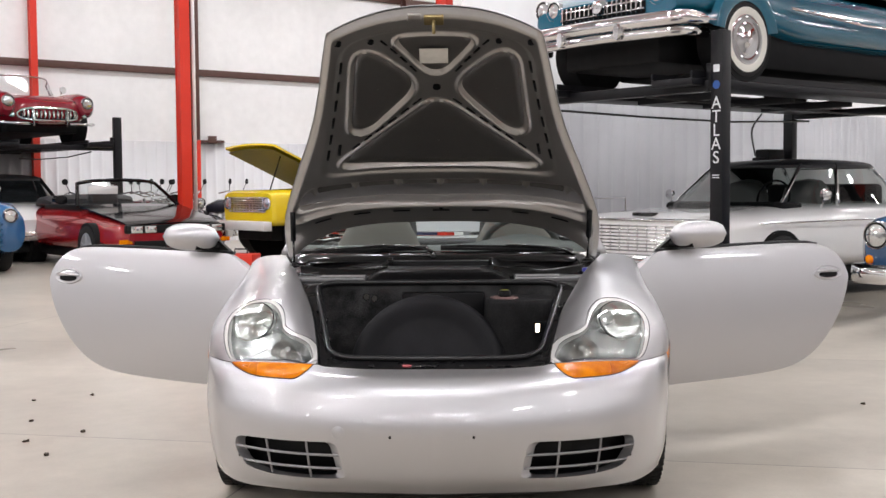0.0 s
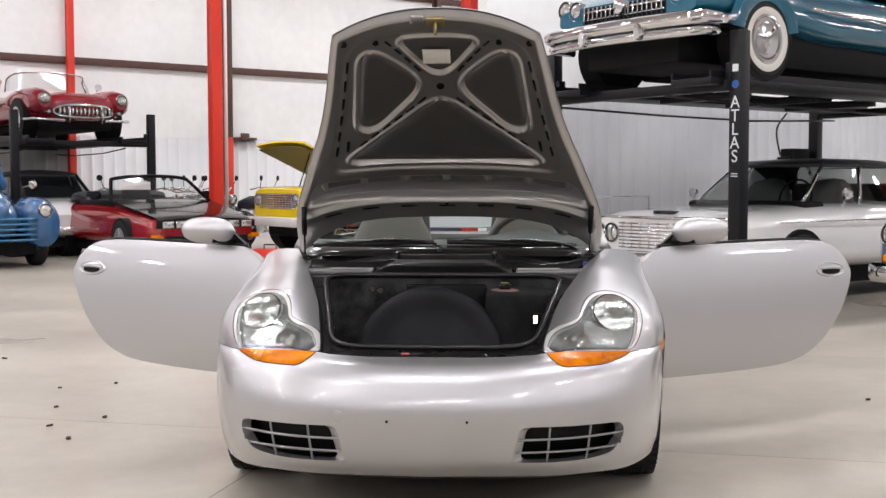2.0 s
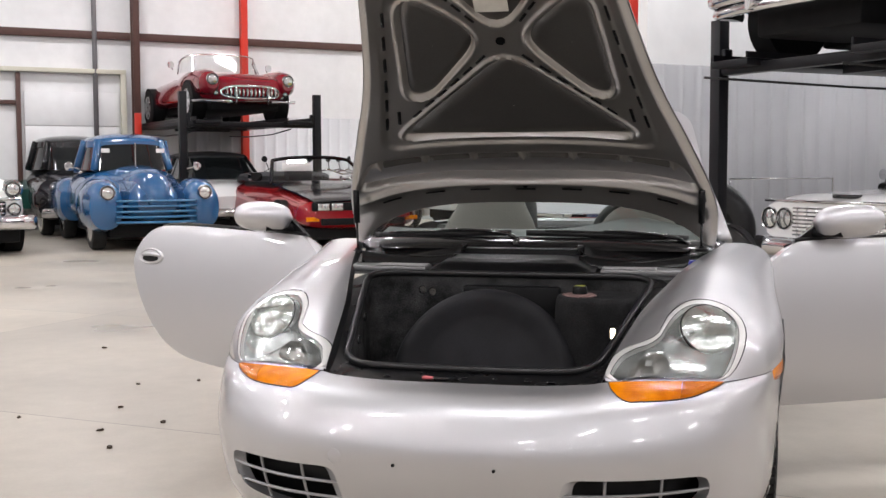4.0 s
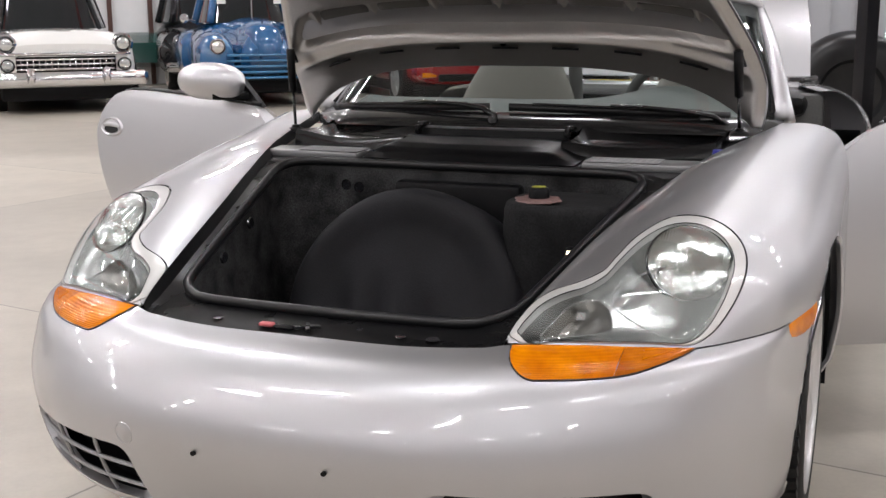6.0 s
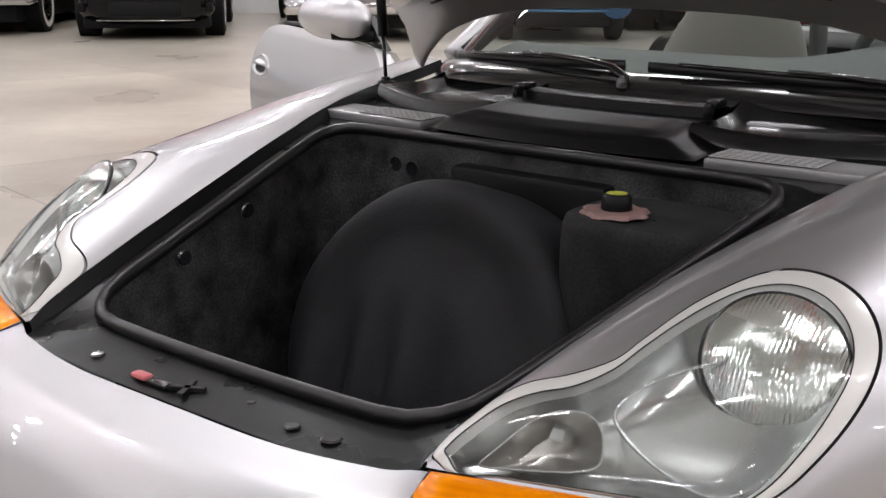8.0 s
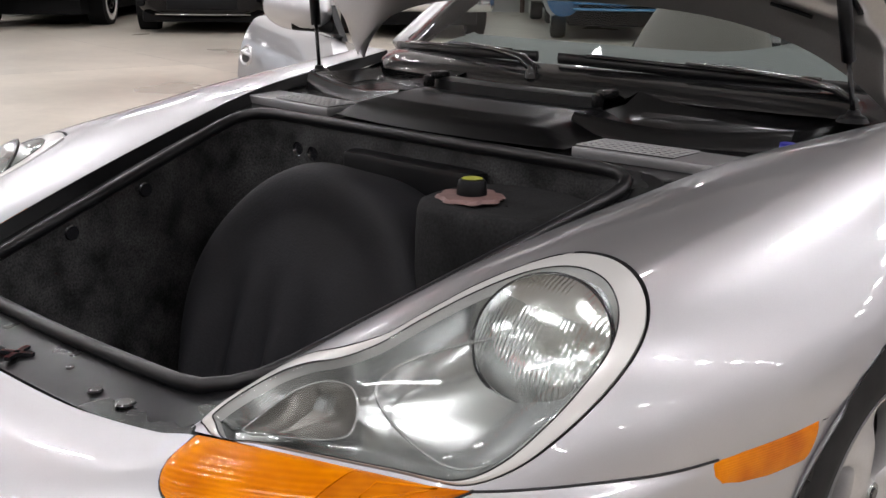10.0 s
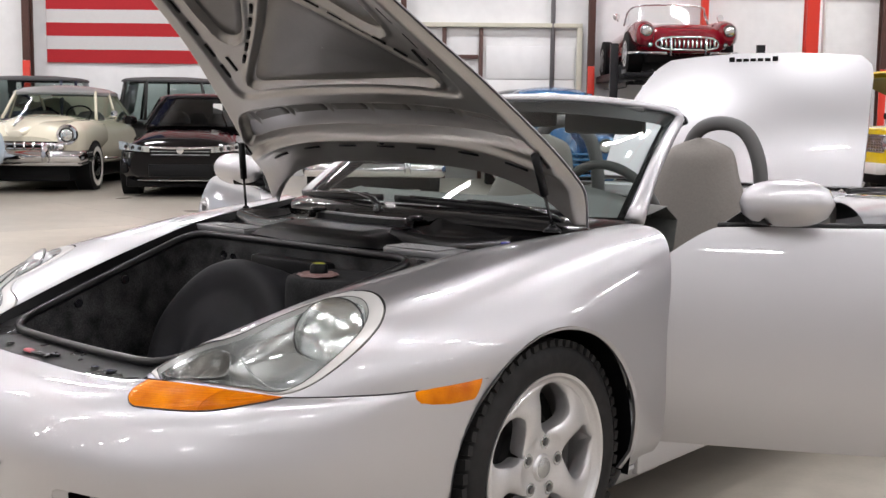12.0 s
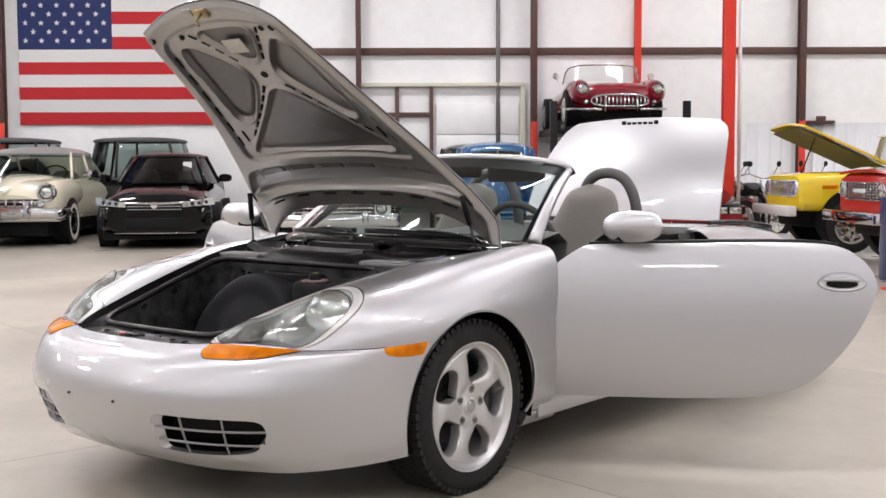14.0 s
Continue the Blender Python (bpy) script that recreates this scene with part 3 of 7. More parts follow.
            cu, cv = sum(k[1] for k in q) / 4, sum(k[2] for k in q) / 4
            if inside(poly, cu, cv) == inner:
                try:
                    bm.faces.new([k[0] for k in q])
                except ValueError:
                    pass
    return bm


def wheel_cut(bm, cy, cz, r):
    """Opens a wheel arch: drops what lies inside the circle and rounds the rim of the rest."""
    dead = [f for f in bm.faces if math.hypot(f.calc_center_median().y - cy, f.calc_center_median().z - cz) < r]
    bmesh.ops.delete(bm, geom=dead, context="FACES")
    for v in bm.verts:
        if v.link_faces and any(len(e.link_faces) == 1 for e in v.link_edges):
            d = math.hypot(v.co.y - cy, v.co.z - cz)
            if d < r + 0.022 and v.co.z > 0.2:
                k = r / d
                v.co.y, v.co.z = cy + (v.co.y - cy) * k, cz + (v.co.z - cz) * k
    return bm


def side_x(y, z):
    """Half width of the flank below the shoulder."""
    x = FEND_O(mix(.82, 1, (y - HUB_Y) / (WING_Y - HUB_Y))).x if y < WING_Y else .876
    return x - 0.02 * smooth(.45, .22, z) + 0.004 * math.sin((z - .25) / .35 * math.pi) - 0.03 * smooth(.30, .22, z)


def lip(bm, cy, cz, r, fx, a0, a1, n=48, depth=.012):
    """Folded edge of a wheel arch."""
    rows = []
    for i in range(n + 1):
        a = radians(mix(a0, a1, i / n))
        y, z = cy + r * math.cos(a), cz + r * math.sin(a)
        x = fx(y, z)
        rows.append([Vector((x + .003, y, z)), Vector((x - .002, cy + (r - .008) * math.cos(a), cz + (r - .008) * math.sin(a))), Vector((x - depth, cy + (r - .006) * math.cos(a), cz + (r - .006) * math.sin(a)))])
    loft(bm, rows, closed=False, caps=False)


def build_bumper():
    bm = bmesh.new()
    hole = rounded([(.252, .18), (.37, .172), (.49, .178), (.585, .205), (.628, .29), (.610, .345), (.48, .352), (.37, .355), (.270, .358)], .035)
    cut_grid(bm, lambda u, v: nose(u, v), 140, 64, hole, 0, 1.12, 0, 1)
    wheel_cut(bm, HUB_Y, HUB_Z, ARCH)
    mirror_x(bm)
    clean(bm)
    bumper = part("front_bumper", bm, SILVER, roadster)
    # number plate screw holes, as black discs for the shade in them
    for x in (-.128, .128):
        bm = bmesh.new()
        lathe(bm, [(0, -.003), (.0045, -.003), (.0045, .002), (0, .002)], 10, "y", (x, .0035, .411))
        part("plate_hole_disc", bm, BLACK_PL, bumper)
    # round tow-eye cover
    bm = bmesh.new()
    cover = [min(((abs(nose(a / 200, w / 60).x - .29) + abs(nose(a / 200, w / 60).z - .425)), a / 200, w / 60) for a in range(30, 90) for w in range(15, 50))][0]
    p = nose(cover[1], cover[2])
    e = .01
    n = (nose(cover[1] + e, cover[2]) - p).cross(nose(cover[1], cover[2] + e) - p).normalized()
    lathe(bm, [(0, .0012), (.0165, .0010), (.0185, -.0005), (.0200, -.0005), (.0205, .0006), (.0215, -.001)], 28, "z")
    m = Matrix.Translation(p) @ n.to_track_quat("Z", "Y").to_matrix().to_4x4()
    bmesh.ops.transform(bm, matrix=m, verts=bm.verts)
    flip_x(bm)
    part("tow_cover", bm, SILVER, bumper, "round silver tow-eye cover")
    # fog intakes
    for sx in (1, -1):
        bm = bmesh.new()
        rim, back = [], []
        for u, v in hole:
            p = nose(u, v)
            rim.append(p + Vector((0, .001, 0)))
            back.append(p * 1 + Vector((-.012 * (p.x - .46) / .2, .075, 0)))
        fold = [p + Vector((-.03 * (p.x - .46) / .2, .022, .006 if p.z < .315 else -.002)) for p in rim]
        lipm = bmesh.new()
        loft(lipm, [rim, fold], True, False)
        if sx < 0:
            flip_x(lipm)
        part("intake_lip", clean(lipm), SILVER, bumper)
        rim = fold
        loft(bm, [rim, back], True, False)
        bm.faces.new([bm.verts.new(p) for p in back][::-1])
        if sx < 0:
            flip_x(bm)
        part("intake_duct", bm, BLACK_PL, bumper)
        grille = bmesh.new()
        for v in (.238, .298):
            pts = [nose(u, v) + Vector((0, .010, 0)) for u in [mix(.245, .64, i / 40) for i in range(41)] if inside(hole, u, v)]
            tube(grille, pts, .0042, 6)
        for u in (.365, .49):
            pts = [nose(u, v) + Vector((0, .012, 0)) for v in [mix(.165, .37, i / 30) for i in range(31)] if inside(hole, u, v)]
            tube(grille, pts, .004, 6)
        if sx < 0:
            flip_x(grille)
        part("intake_grille", grille, GRILLE_GREY, bumper)
    # dark chin under the bumper
    bm = bmesh.new()
    for s in (1, -1):
        rows = [[Vector((s * b.x * .985, b.y + .012, b.z + .004)), Vector((s * b.x * .95, b.y + .05, .178)), Vector((s * b.x * .9, b.y + .12, .168)), Vector((s * b.x * .85, b.y + .16, .175))] for b in [NOSE_B(i / 30) for i in range(31)]]
        loft(bm, rows, False, False)
    part("chin_spoiler", clean(bm), BLACK_PL, roadster)


def build_fender(s):
    bm = bmesh.new()
    cut_grid(bm, fender, 110, 44, LAMP)
    # flank behind the wheel
    def flank(u, v):
        p = FEND_O(mix(90 / 110, 1, u))
        z = mix(.235, p.z, v)
        return Vector((p.x - 0.02 * smooth(.45, .22, z) + 0.004 * math.sin((z - .235) / (p.z - .235) * math.pi) - 0.03 * smooth(.30, .22, z), p.y, z))
    grid(bm, flank, 40, 26)
    bmesh.ops.remove_doubles(bm, verts=bm.verts[:], dist=.0015)
    wheel_cut(bm, HUB_Y, HUB_Z, ARCH)
    # door edge turned in
    ys = WING_Y
    col = [Vector((side_x(ys, mix(.235, .6, i / 12)), ys, mix(.235, .6, i / 12))) for i in range(13)] + [fender(1, i / 16) for i in range(1, 12)]
    clean(bm, .0008)
    if s < 0:
        flip_x(bm)
    f = part("front_fender", bm, SILVER, roadster)
    bm = bmesh.new()
    loft(bm, [col, [p + Vector((-.006, .004, 0)) for p in col], [p + Vector((-.05, .006, 0)) for p in col]], False, False)
    if s < 0:
        flip_x(bm)
    part("door_jamb", bm, SILVER, f)
    # sill below the flank, with its shut line
    bm = bmesh.new()
    rows = []
    for i in range(25):
        y = mix(1.382, 1.60, i / 24)
        x = side_x(min(y, WING_Y), .24)
        rows.append([Vector((x - .004, y, .231)), Vector((x - .001, y, .222)), Vector((x - .020, y, .185)), Vector((x - .055, y, .165)), Vector((x - .16, y, .16))])
    loft(bm, rows, False, False)
    bm.faces.new([bm.verts.new(p) for p in rows[0]] + [bm.verts.new(rows[0][4] + Vector((0, 0, .07)))])
    if s < 0:
        flip_x(bm)
    part("sill_corner", bm, SILVER, f)
    bm = bmesh.new()

    def fx(y, z):
        if z < .6 and y > HUB_Y:
            return side_x(y, z)
        if y < HUB_Y and z < .588:
            a = 1.0 + (y - .74) / 1.5
            return nose(min(1.12, max(.9, a)), min(1, max(0, (z - .205) / .383))).x
        a = mix(.68, .82, (y - .76) / (HUB_Y - .76)) if y < HUB_Y else mix(.82, 1, (y - HUB_Y) / (WING_Y - HUB_Y))
        best = min((abs(fender(a, w).z - z), fender(a, w).x) for w in [i / 40 * .5 for i in range(41)])
        return best[1]
    lip(bm, HUB_Y, HUB_Z, ARCH, fx, -13, 196)
    if s < 0:
        flip_x(bm)
    part("arch_lip", bm, SILVER, f)
    # inner arch liner
    bm = bmesh.new()
    rows = []
    for i in range(33):
        a = radians(mix(-15, 195, i / 32))
        rows.append([Vector((x, HUB_Y + (ARCH + .006) * math.cos(a), HUB_Z + (ARCH + .006) * math.sin(a))) for x in (.850 if i < 17 else .785, .70, .55)])
    loft(bm, rows, False, False)
    rim = [r[2] for r in rows]
    bm.faces.new([bm.verts.new(p) for p in rim])
    if s < 0:
        flip_x(bm)
    part("arch_liner", bm, BLACK_PL, f)
    # shut line between wing and bumper
    bm = bmesh.new()
    tube(bm, [FEND_O(mix(.360, .585, i / 30)) + Vector((.0006, -.0006, 0)) for i in range(31)], .0016, 6)
    if s < 0:
        flip_x(bm)
    part("shut_line", bm, RUBBER, f)
    # side marker lamp
    bm = bmesh.new()

    def mk(u, v):
        y = mix(.574, .764, u) - .022 * (1 - v) * smooth(.6, 1, u)
        z = mix(.541, .585, v) + .004 * u
        a = mix(.58, .68, (y - .585) / (.76 - .585))
        return Vector((FEND_O(min(.7, a)).x + .004 - .004 * abs(2 * v - 1) ** 3 - .005 * max(0, 1 - u * 14), y, z))
    grid(bm, mk, 16, 6)
    clean(bm)
    thicken(bm, .008)
    if s < 0:
        flip_x(bm)
    part("side_marker", bm, AMBER, f, "amber side marker lamp")


def lamp_point(u, v, off=0.0):
    u, v = max(.0, u), min(1, max(0, v))
    return fender(u, v) + fender_normal(max(.10, u), min(.9, max(.1, v))) * off


def build_headlamp(s):
    lamp = group("headlamp", roadster, "clear teardrop headlamp with amber indicator")

    def put(name, bm, mat, label=""):
        if s < 0:
            flip_x(bm)
        return part(name, bm, mat, lamp, label)

    def ring(poly, off):
        return [lamp_point(u, v, off) for u, v in poly]

    def scaled(poly, k, c):
        return [(c[0] + (u - c[0]) * k, c[1] + (v - c[1]) * k) for u, v in poly]
    mid = (.22, .30)
    # black gap round the unit
    bm = bmesh.new()
    loft(bm, [ring(LAMP, .0004), ring(scaled(LAMP, .994, mid), -.010)], True, False)
    put("gap_seal", clean(bm), RUBBER)
    # strip laid on the wing to cover ragged mesh round the opening
    bm = bmesh.new()
    wide = [(max(.004, mid[0] + (u - mid[0]) * 1.07), min(1, max(0, mid[1] + (v - mid[1]) * 1.07))) for u, v in LAMP]
    loft(bm, [ring(LAMP, .0006), ring(wide, .0006)], True, False)
    put("opening_cover_strip", clean(bm), SILVER)

    # amber indicator let into the bumper skin below the lens
    def amber_f(t, k):
        a = mix(.378, .684, t)
        drop = .262 * math.sqrt(max(0, 1 - (1 - min(1, t / .17)) ** 2)) * (1 - max(0, (t - .30) / .70) ** 3.2)
        w = 1 - drop * (1 - k)
        e = .004
        n = (nose(a + e, w) - nose(a - e, w)).cross(nose(a, min(1, w + e)) - nose(a, w - e)).normalized()
        return nose(a, w) + n * (.0012 + .0060 * (1 - (2 * k - 1) ** 6) * (1 - (2 * t - 1) ** 12))

    def split(k):
        return mix(.555, .635, k)
    for name, mat, f in (("indicator_lens", AMBER, lambda t, k: amber_f(t * split(k), k)), ("indicator_wing", AMBER2, lambda t, k: amber_f(mix(split(k) + .004, 1, t), k))):
        lo = bmesh.new()
        grid(lo, f, 44, 10)
        clean(lo)
        thicken(lo, .006)
        put(name, lo, mat, "amber indicator lens")
    gap = bmesh.new()
    tube(gap, [amber_f(i / 50, 0) + Vector((0, .001, -.0005)) for i in range(51)], .0021, 6)
    put("indicator_gap", gap, RUBBER)
    inset = bmesh.new()
    tube(inset, [amber_f(t, k) for t, k in ((.70, .3), (.86, .52), (.90, .74), (.72, .72))], .0018, 6, True)
    put("indicator_rib", inset, AMBER)
    # lens shell
    up = bmesh.new()
    loft(up, [ring(scaled(LENS, k, mid), .0015 + .004 * (1 - k ** 6)) for k in (1, .97, .9, .8, .65, .5, .35, .2, .08, .01)], True, False)
    ob = put("lens", clean(up), CLEAR, "clear plastic lens")
    ob.visible_shadow = False
    edge = bmesh.new()
    tube(edge, ring(LENS, .0006), .0010, 6, True)
    put("lens_edge", edge, RUBBER)
    # pale bezel between the opening and the lens
    bm = bmesh.new()
    o, i = scaled(LAMP, .993, mid), LENS
    mixp = lambda k: [(mix(p[0], q[0], k), mix(p[1], q[1], k)) for p, q in zip(o, i)]
    loft(bm, [ring(o, -.006), ring(mixp(.10), .0008), ring(mixp(.5), .0022), ring(mixp(.97), .0005), ring(scaled(i, .99, mid), -.012)], True, False)
    put("bezel", clean(bm), BEZEL, "pale painted lamp bezel")
    # housing bowl
    bm = bmesh.new()
    loft(bm, [ring(scaled(i, .99, mid), -.012), ring(scaled(i, .95, mid), -.030), ring(scaled(i, .7, mid), -.050), ring(scaled(i, .3, mid), -.055), ring(scaled(i, .01, mid), -.055)], True, False)
    put("housing", clean(bm), LAMP_GREY)
    # raised rim of the dish below the main beam
    bm = bmesh.new()
    tube(bm, ring([(.345 + .100 * math.cos(q), .30 + .245 * math.sin(q)) for q in [2 * math.pi * k / 56 for k in range(56)]], -.022), .0022, 6, True)
    put("dish_rim", bm, LAMP_GREY)
    # main round reflector, tilted forwards
    c = lamp_point(.434, .455, -.031)
    n = (lamp_point(.434, .455, 0) - c).normalized()
    n = (n + Vector((.25, -1.0, .25))).normalized()
    m = Matrix.Translation(c) @ n.to_track_quat("X", "Z").to_matrix().to_4x4()
    bm = bmesh.new()
    lathe(bm, [(0, -.032), (.03, -.027), (.055, -.012), (.073, .008), (.077, .010), (.078, -.02)], 40)
    bmesh.ops.transform(bm, matrix=m, verts=bm.verts)
    put("main_reflector", bm, REFLECTOR, "round chrome main beam reflector")
    bm = bmesh.new()
    lathe(bm, [(0, .028), (.036, .025), (.064, .017), (.077, .010)], 40)
    bmesh.ops.transform(bm, matrix=m, verts=bm.verts)
    o = put("beam_lens", bm, FLUTED)
    o.visible_shadow = False
    bm = bmesh.new()
    tube(bm, [m @ Vector((.006, .0795 * math.cos(a), .0795 * math.sin(a))) for a in [2 * math.pi * i / 48 for i in range(48)]], .0026, 6, True)
    put("reflector_ring", bm, BLACK_GL)
    # low inner lamp, half an oval
    dome = rounded([(.070, .065), (.115, .27), (.160, .425), (.200, .44), (.224, .34), (.230, .2), (.230, .065)], .05)
    cen = (.165, .20)
    bm = bmesh.new()
    loft(bm, [ring(scaled(dome, k, cen), d) for k, d in ((1.0, -.006), (.97, -.010), (.85, -.030), (.5, -.044), (.01, -.046))], True, False)
    put("inner_reflector", clean(bm), material("inner_lamp_grey", (.42, .41, .39), .26, .75, .3), "small dark inner lamp")
    bm = bmesh.new()
    tube(bm, ring(dome, -.006), .0012, 6, True)
    put("inner_rim", bm, LAMP_GREY)
    bm = bmesh.new()
    p = lamp_point(.185, .30, -.026)
    loft(bm, [[p + Vector((x, y, z)) for x, y, z in ((-.012, 0, -.008), (.012, 0, -.008), (.014, .006, .008), (-.010, .006, .008))], [p + Vector((x, y - .012, z)) for x, y, z in ((-.008, 0, -.006), (.008, 0, -.006), (.010, .006, .006), (-.006, .006, .006))]], True, True)
    put("inner_bulb", bm, LAMP_GREY)


def hood_point(v, u, off=0.0):
    """Raised front lid: v metres down from its front edge, u across, off outwards."""
    d = Vector((0, .770, -.638))
    n = Vector((0, .638, .770))
    hw = HOOD_W(v)
    lead = .075 * (1 - min(1, abs(u / hw)) ** 2.2) * smooth(.55, 0, v)
    crown = .055 * (1 - min(1, abs(u) / hw) ** 2.4)
    bow = .035 * math.sin(math.pi * min(1, max(0, v / 1.24)))
    tail = .13 * (1 - abs(u / hw) ** 4) * smooth(.75, 1.24, v)
    droop = .050 * smooth(1.14, 1.26, v) * abs(u / hw) ** 4
    return Vector((u, .522, 1.703)) + d * (v - lead - tail) + n * (crown + bow + off - droop)


HOOD_W = keyed([(0, .372), (.05, .385), (.38, .452), (.56, .50), (.75, .565), (1.0, .645), (1.12, .668), (1.20, .668), (1.26, .655)])


def rounded(poly, r):
    """Outline with its corners rounded, as points."""
    out = []
    k = len(poly)
    for i in range(k):
        p, a, b = Vector(poly[i]), Vector(poly[i - 1]), Vector(poly[(i + 1) % k])
        da, db = (a - p), (b - p)
        ra = min(r, da.length * .45)
        rb = min(r, db.length * .45)
        p0, p1 = p + da.normalized() * ra, p + db.normalized() * rb
        for t in (0, .25, .5, .75, 1):
            q = p0 * (1 - t) ** 2 + p * (2 * t * (1 - t)) + p1 * t * t
            out.append((q.x, q.y))
    return out


def build_hood():
    hood = group("front_lid", roadster, "raised front lid with ribbed grey underside")
    bm = bmesh.new()
    grid(bm, lambda a, b: hood_point((1.232 + .026 * abs(2 * a - 1) ** 8) * b, (2 * a - 1) * HOOD_W(1.258 * b), 0), 40, 52)
    thicken(bm, .003)
    part("outer_skin", bm, SILVER, hood)
    # underside pressing
    pockets = [rounded(q, .06) for q in (
        [(-.16, .12), (.16, .12), (.035, .285), (-.035, .285)],
        [(-.29, .16), (-.235, .16), (-.085, .31), (-.085, .37), (-.275, .575), (-.345, .56)],
        [(.29, .16), (.235, .16), (.085, .31), (.085, .37), (.275, .575), (.345, .56)],
        [(-.035, .415), (.035, .415), (.40, .735), (.38, .765), (-.38, .765), (-.40, .735)])]
    band = rounded([(-.535, .868), (.535, .868), (.60, 1.0), (.58, 1.02), (.36, 1.04), (0, 1.052), (-.36, 1.04), (-.58, 1.02), (-.60, 1.0)], .04)
    well = rounded([(-.325, .085), (.325, .085), (.385, .40), (.475, .80), (-.475, .80), (-.385, .40)], .07)

    def relief(u, v):
        hw = HOOD_W(v)
        e = smooth(0, .03, hw - abs(u)) * smooth(0, .03, v)
        h = .030 * e
        d, _ = edge_dist(well, u, v)
        s = d if inside(well, u, v) else -d
        h -= .012 * smooth(-.012, .012, s)
        for q in pockets:
            d, _ = edge_dist(q, u, v)
            s = d if inside(q, u, v) else -d
            h += .009 * math.exp(-((s + .007) / .0065) ** 2)
            h -= .014 * smooth(-.002, .008, s)
        d, _ = edge_dist(band, u, v)
        s = d if inside(band, u, v) else -d
        h -= (.024 + .14 * min(.18, max(0, v - .868))) * smooth(-.010, .008, s)
        if s > 0:
            h += .006 * sum(math.exp(-((u - r) / .007) ** 2) for r in (-.52, -.35, -.175, 0, .175, .35, .52)) * smooth(0, .012, s)
        h += .020 * math.exp(-((v - 1.078) / .020) ** 2) * smooth(.66, .56, abs(u))
        return h
    bm = bmesh.new()

    def under(a, b):
        v = mix(.004, 1.218 + .027 * abs(2 * a - 1) ** 8, b)
        u = (2 * a - 1) * (HOOD_W(v) - .004)
        return hood_point(v, u, -.006 - relief(u, v))
    grid(bm, under, 168, 176)
    bmesh.ops.recalc_face_normals(bm, faces=bm.faces[:])
    part("inner_panel", bm, SILVER_SHADED, hood, "ribbed inner panel, its silver toned down for shade", sharp=1.2)
    # sheets of darker paint in the pockets, standing in for their shade
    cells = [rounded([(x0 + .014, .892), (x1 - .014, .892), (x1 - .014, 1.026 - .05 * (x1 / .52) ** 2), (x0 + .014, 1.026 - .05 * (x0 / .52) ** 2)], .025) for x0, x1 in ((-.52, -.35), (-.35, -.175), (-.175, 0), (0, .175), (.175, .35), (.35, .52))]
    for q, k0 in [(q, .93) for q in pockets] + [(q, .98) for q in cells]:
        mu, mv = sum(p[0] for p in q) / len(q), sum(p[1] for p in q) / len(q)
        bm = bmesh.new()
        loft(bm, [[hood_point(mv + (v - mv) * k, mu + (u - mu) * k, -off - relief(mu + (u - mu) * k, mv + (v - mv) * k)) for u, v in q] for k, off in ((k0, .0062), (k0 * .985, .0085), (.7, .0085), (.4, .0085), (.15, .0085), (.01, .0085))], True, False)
        part("pocket_shade_sheet", clean(bm), POCKET_SHADE, hood, "sheet of darker inner paint for the pocket's shade", sharp=1.2)
    # pressed slots, as black rods for the shade in each opening
    slots = []
    for s in (1, -1):
        for i in range(6):
            t0 = .17 + i * .095
            slots.append(((s * mix(.335, .44, i / 5.5), t0), (s * mix(.345, .452, i / 5.5), t0 + .055)))
        for k, (p, q) in enumerate((((.19, .12), (.06, .29)), ((.06, .40), (.36, .67)))):
            nseg = 4 if k == 0 else 6
            for i in range(nseg):
                a, b = i / nseg, (i + .62) / nseg
                slots.append(((s * mix(p[0], q[0], a), mix(p[1], q[1], a)), (s * mix(p[0], q[0], b), mix(p[1], q[1], b))))
        slots.append(((s * .385, .62), (s * .395, .68)))
        slots.append(((s * .615, 1.0), (s * .622, 1.05)))
    for i in range(7):
        x = (i - 3) * .165
        slots.append(((x - .035, 1.132), (x + .035, 1.132)))
    for (u0, v0), (u1, v1) in slots:
        bm = bmesh.new()
        tube(bm, [hood_point(mix(v0, v1, t), mix(u0, u1, t), -.0075 - relief(mix(u0, u1, t), mix(v0, v1, t))) for t in (0, .33, .66, 1)], .006, 6, flat=.6)
        part("slot_shade_rod", bm, BLACK_PL, hood)
    # black discs for the shade in the access holes
    for u, v, r in ((0, .345, .014), (-.225, .115, .011), (.225, .115, .011), (-.335, .055, .012), (.335, .055, .012), (0, 1.10, .008)):
        bm = bmesh.new()
        p = hood_point(v, u, -.0075 - relief(u, v))
        lathe(bm, [(0, 0), (r, 0), (r * 1.1, .003), (r * 1.1, -.004)], 16, "z")
        bmesh.ops.transform(bm, matrix=Matrix.Translation(p) @ Vector((0, -.638, -.770)).to_track_quat("Z", "Y").to_matrix().to_4x4(), verts=bm.verts)
        part("access_hole_disc", bm, BLACK_PL, hood)
    tilt = Vector((0, -.638, -.770)).to_track_quat("Z", "X").to_matrix().to_4x4()
    place = lambda u, v, o=.0: Matrix.Translation(hood_point(v, u, -.04 - o)) @ Matrix(((1, 0, 0), (0, -.770, -.638), (0, .638, -.770))).to_4x4()
    bm = bmesh.new()
    box(bm, -.052, .05, -.034, .034, -.002, .004, .001, place(-.005, .205, -.012))
    part("sticker", bm, material("sticker_paper", (.62, .60, .55), .6, vary=.05, scale=60), hood, "pale paper label")
    bm = bmesh.new()
    box(bm, -.034, .034, -.020, .020, -.006, .006, .003, place(0, .035))
    tube(bm, [place(0, .035) @ Vector((0, 0, 0)), place(0, .035) @ Vector((0, -.0, .035)), place(0, .035) @ Vector((0, -.022, .045))], .006, 8)
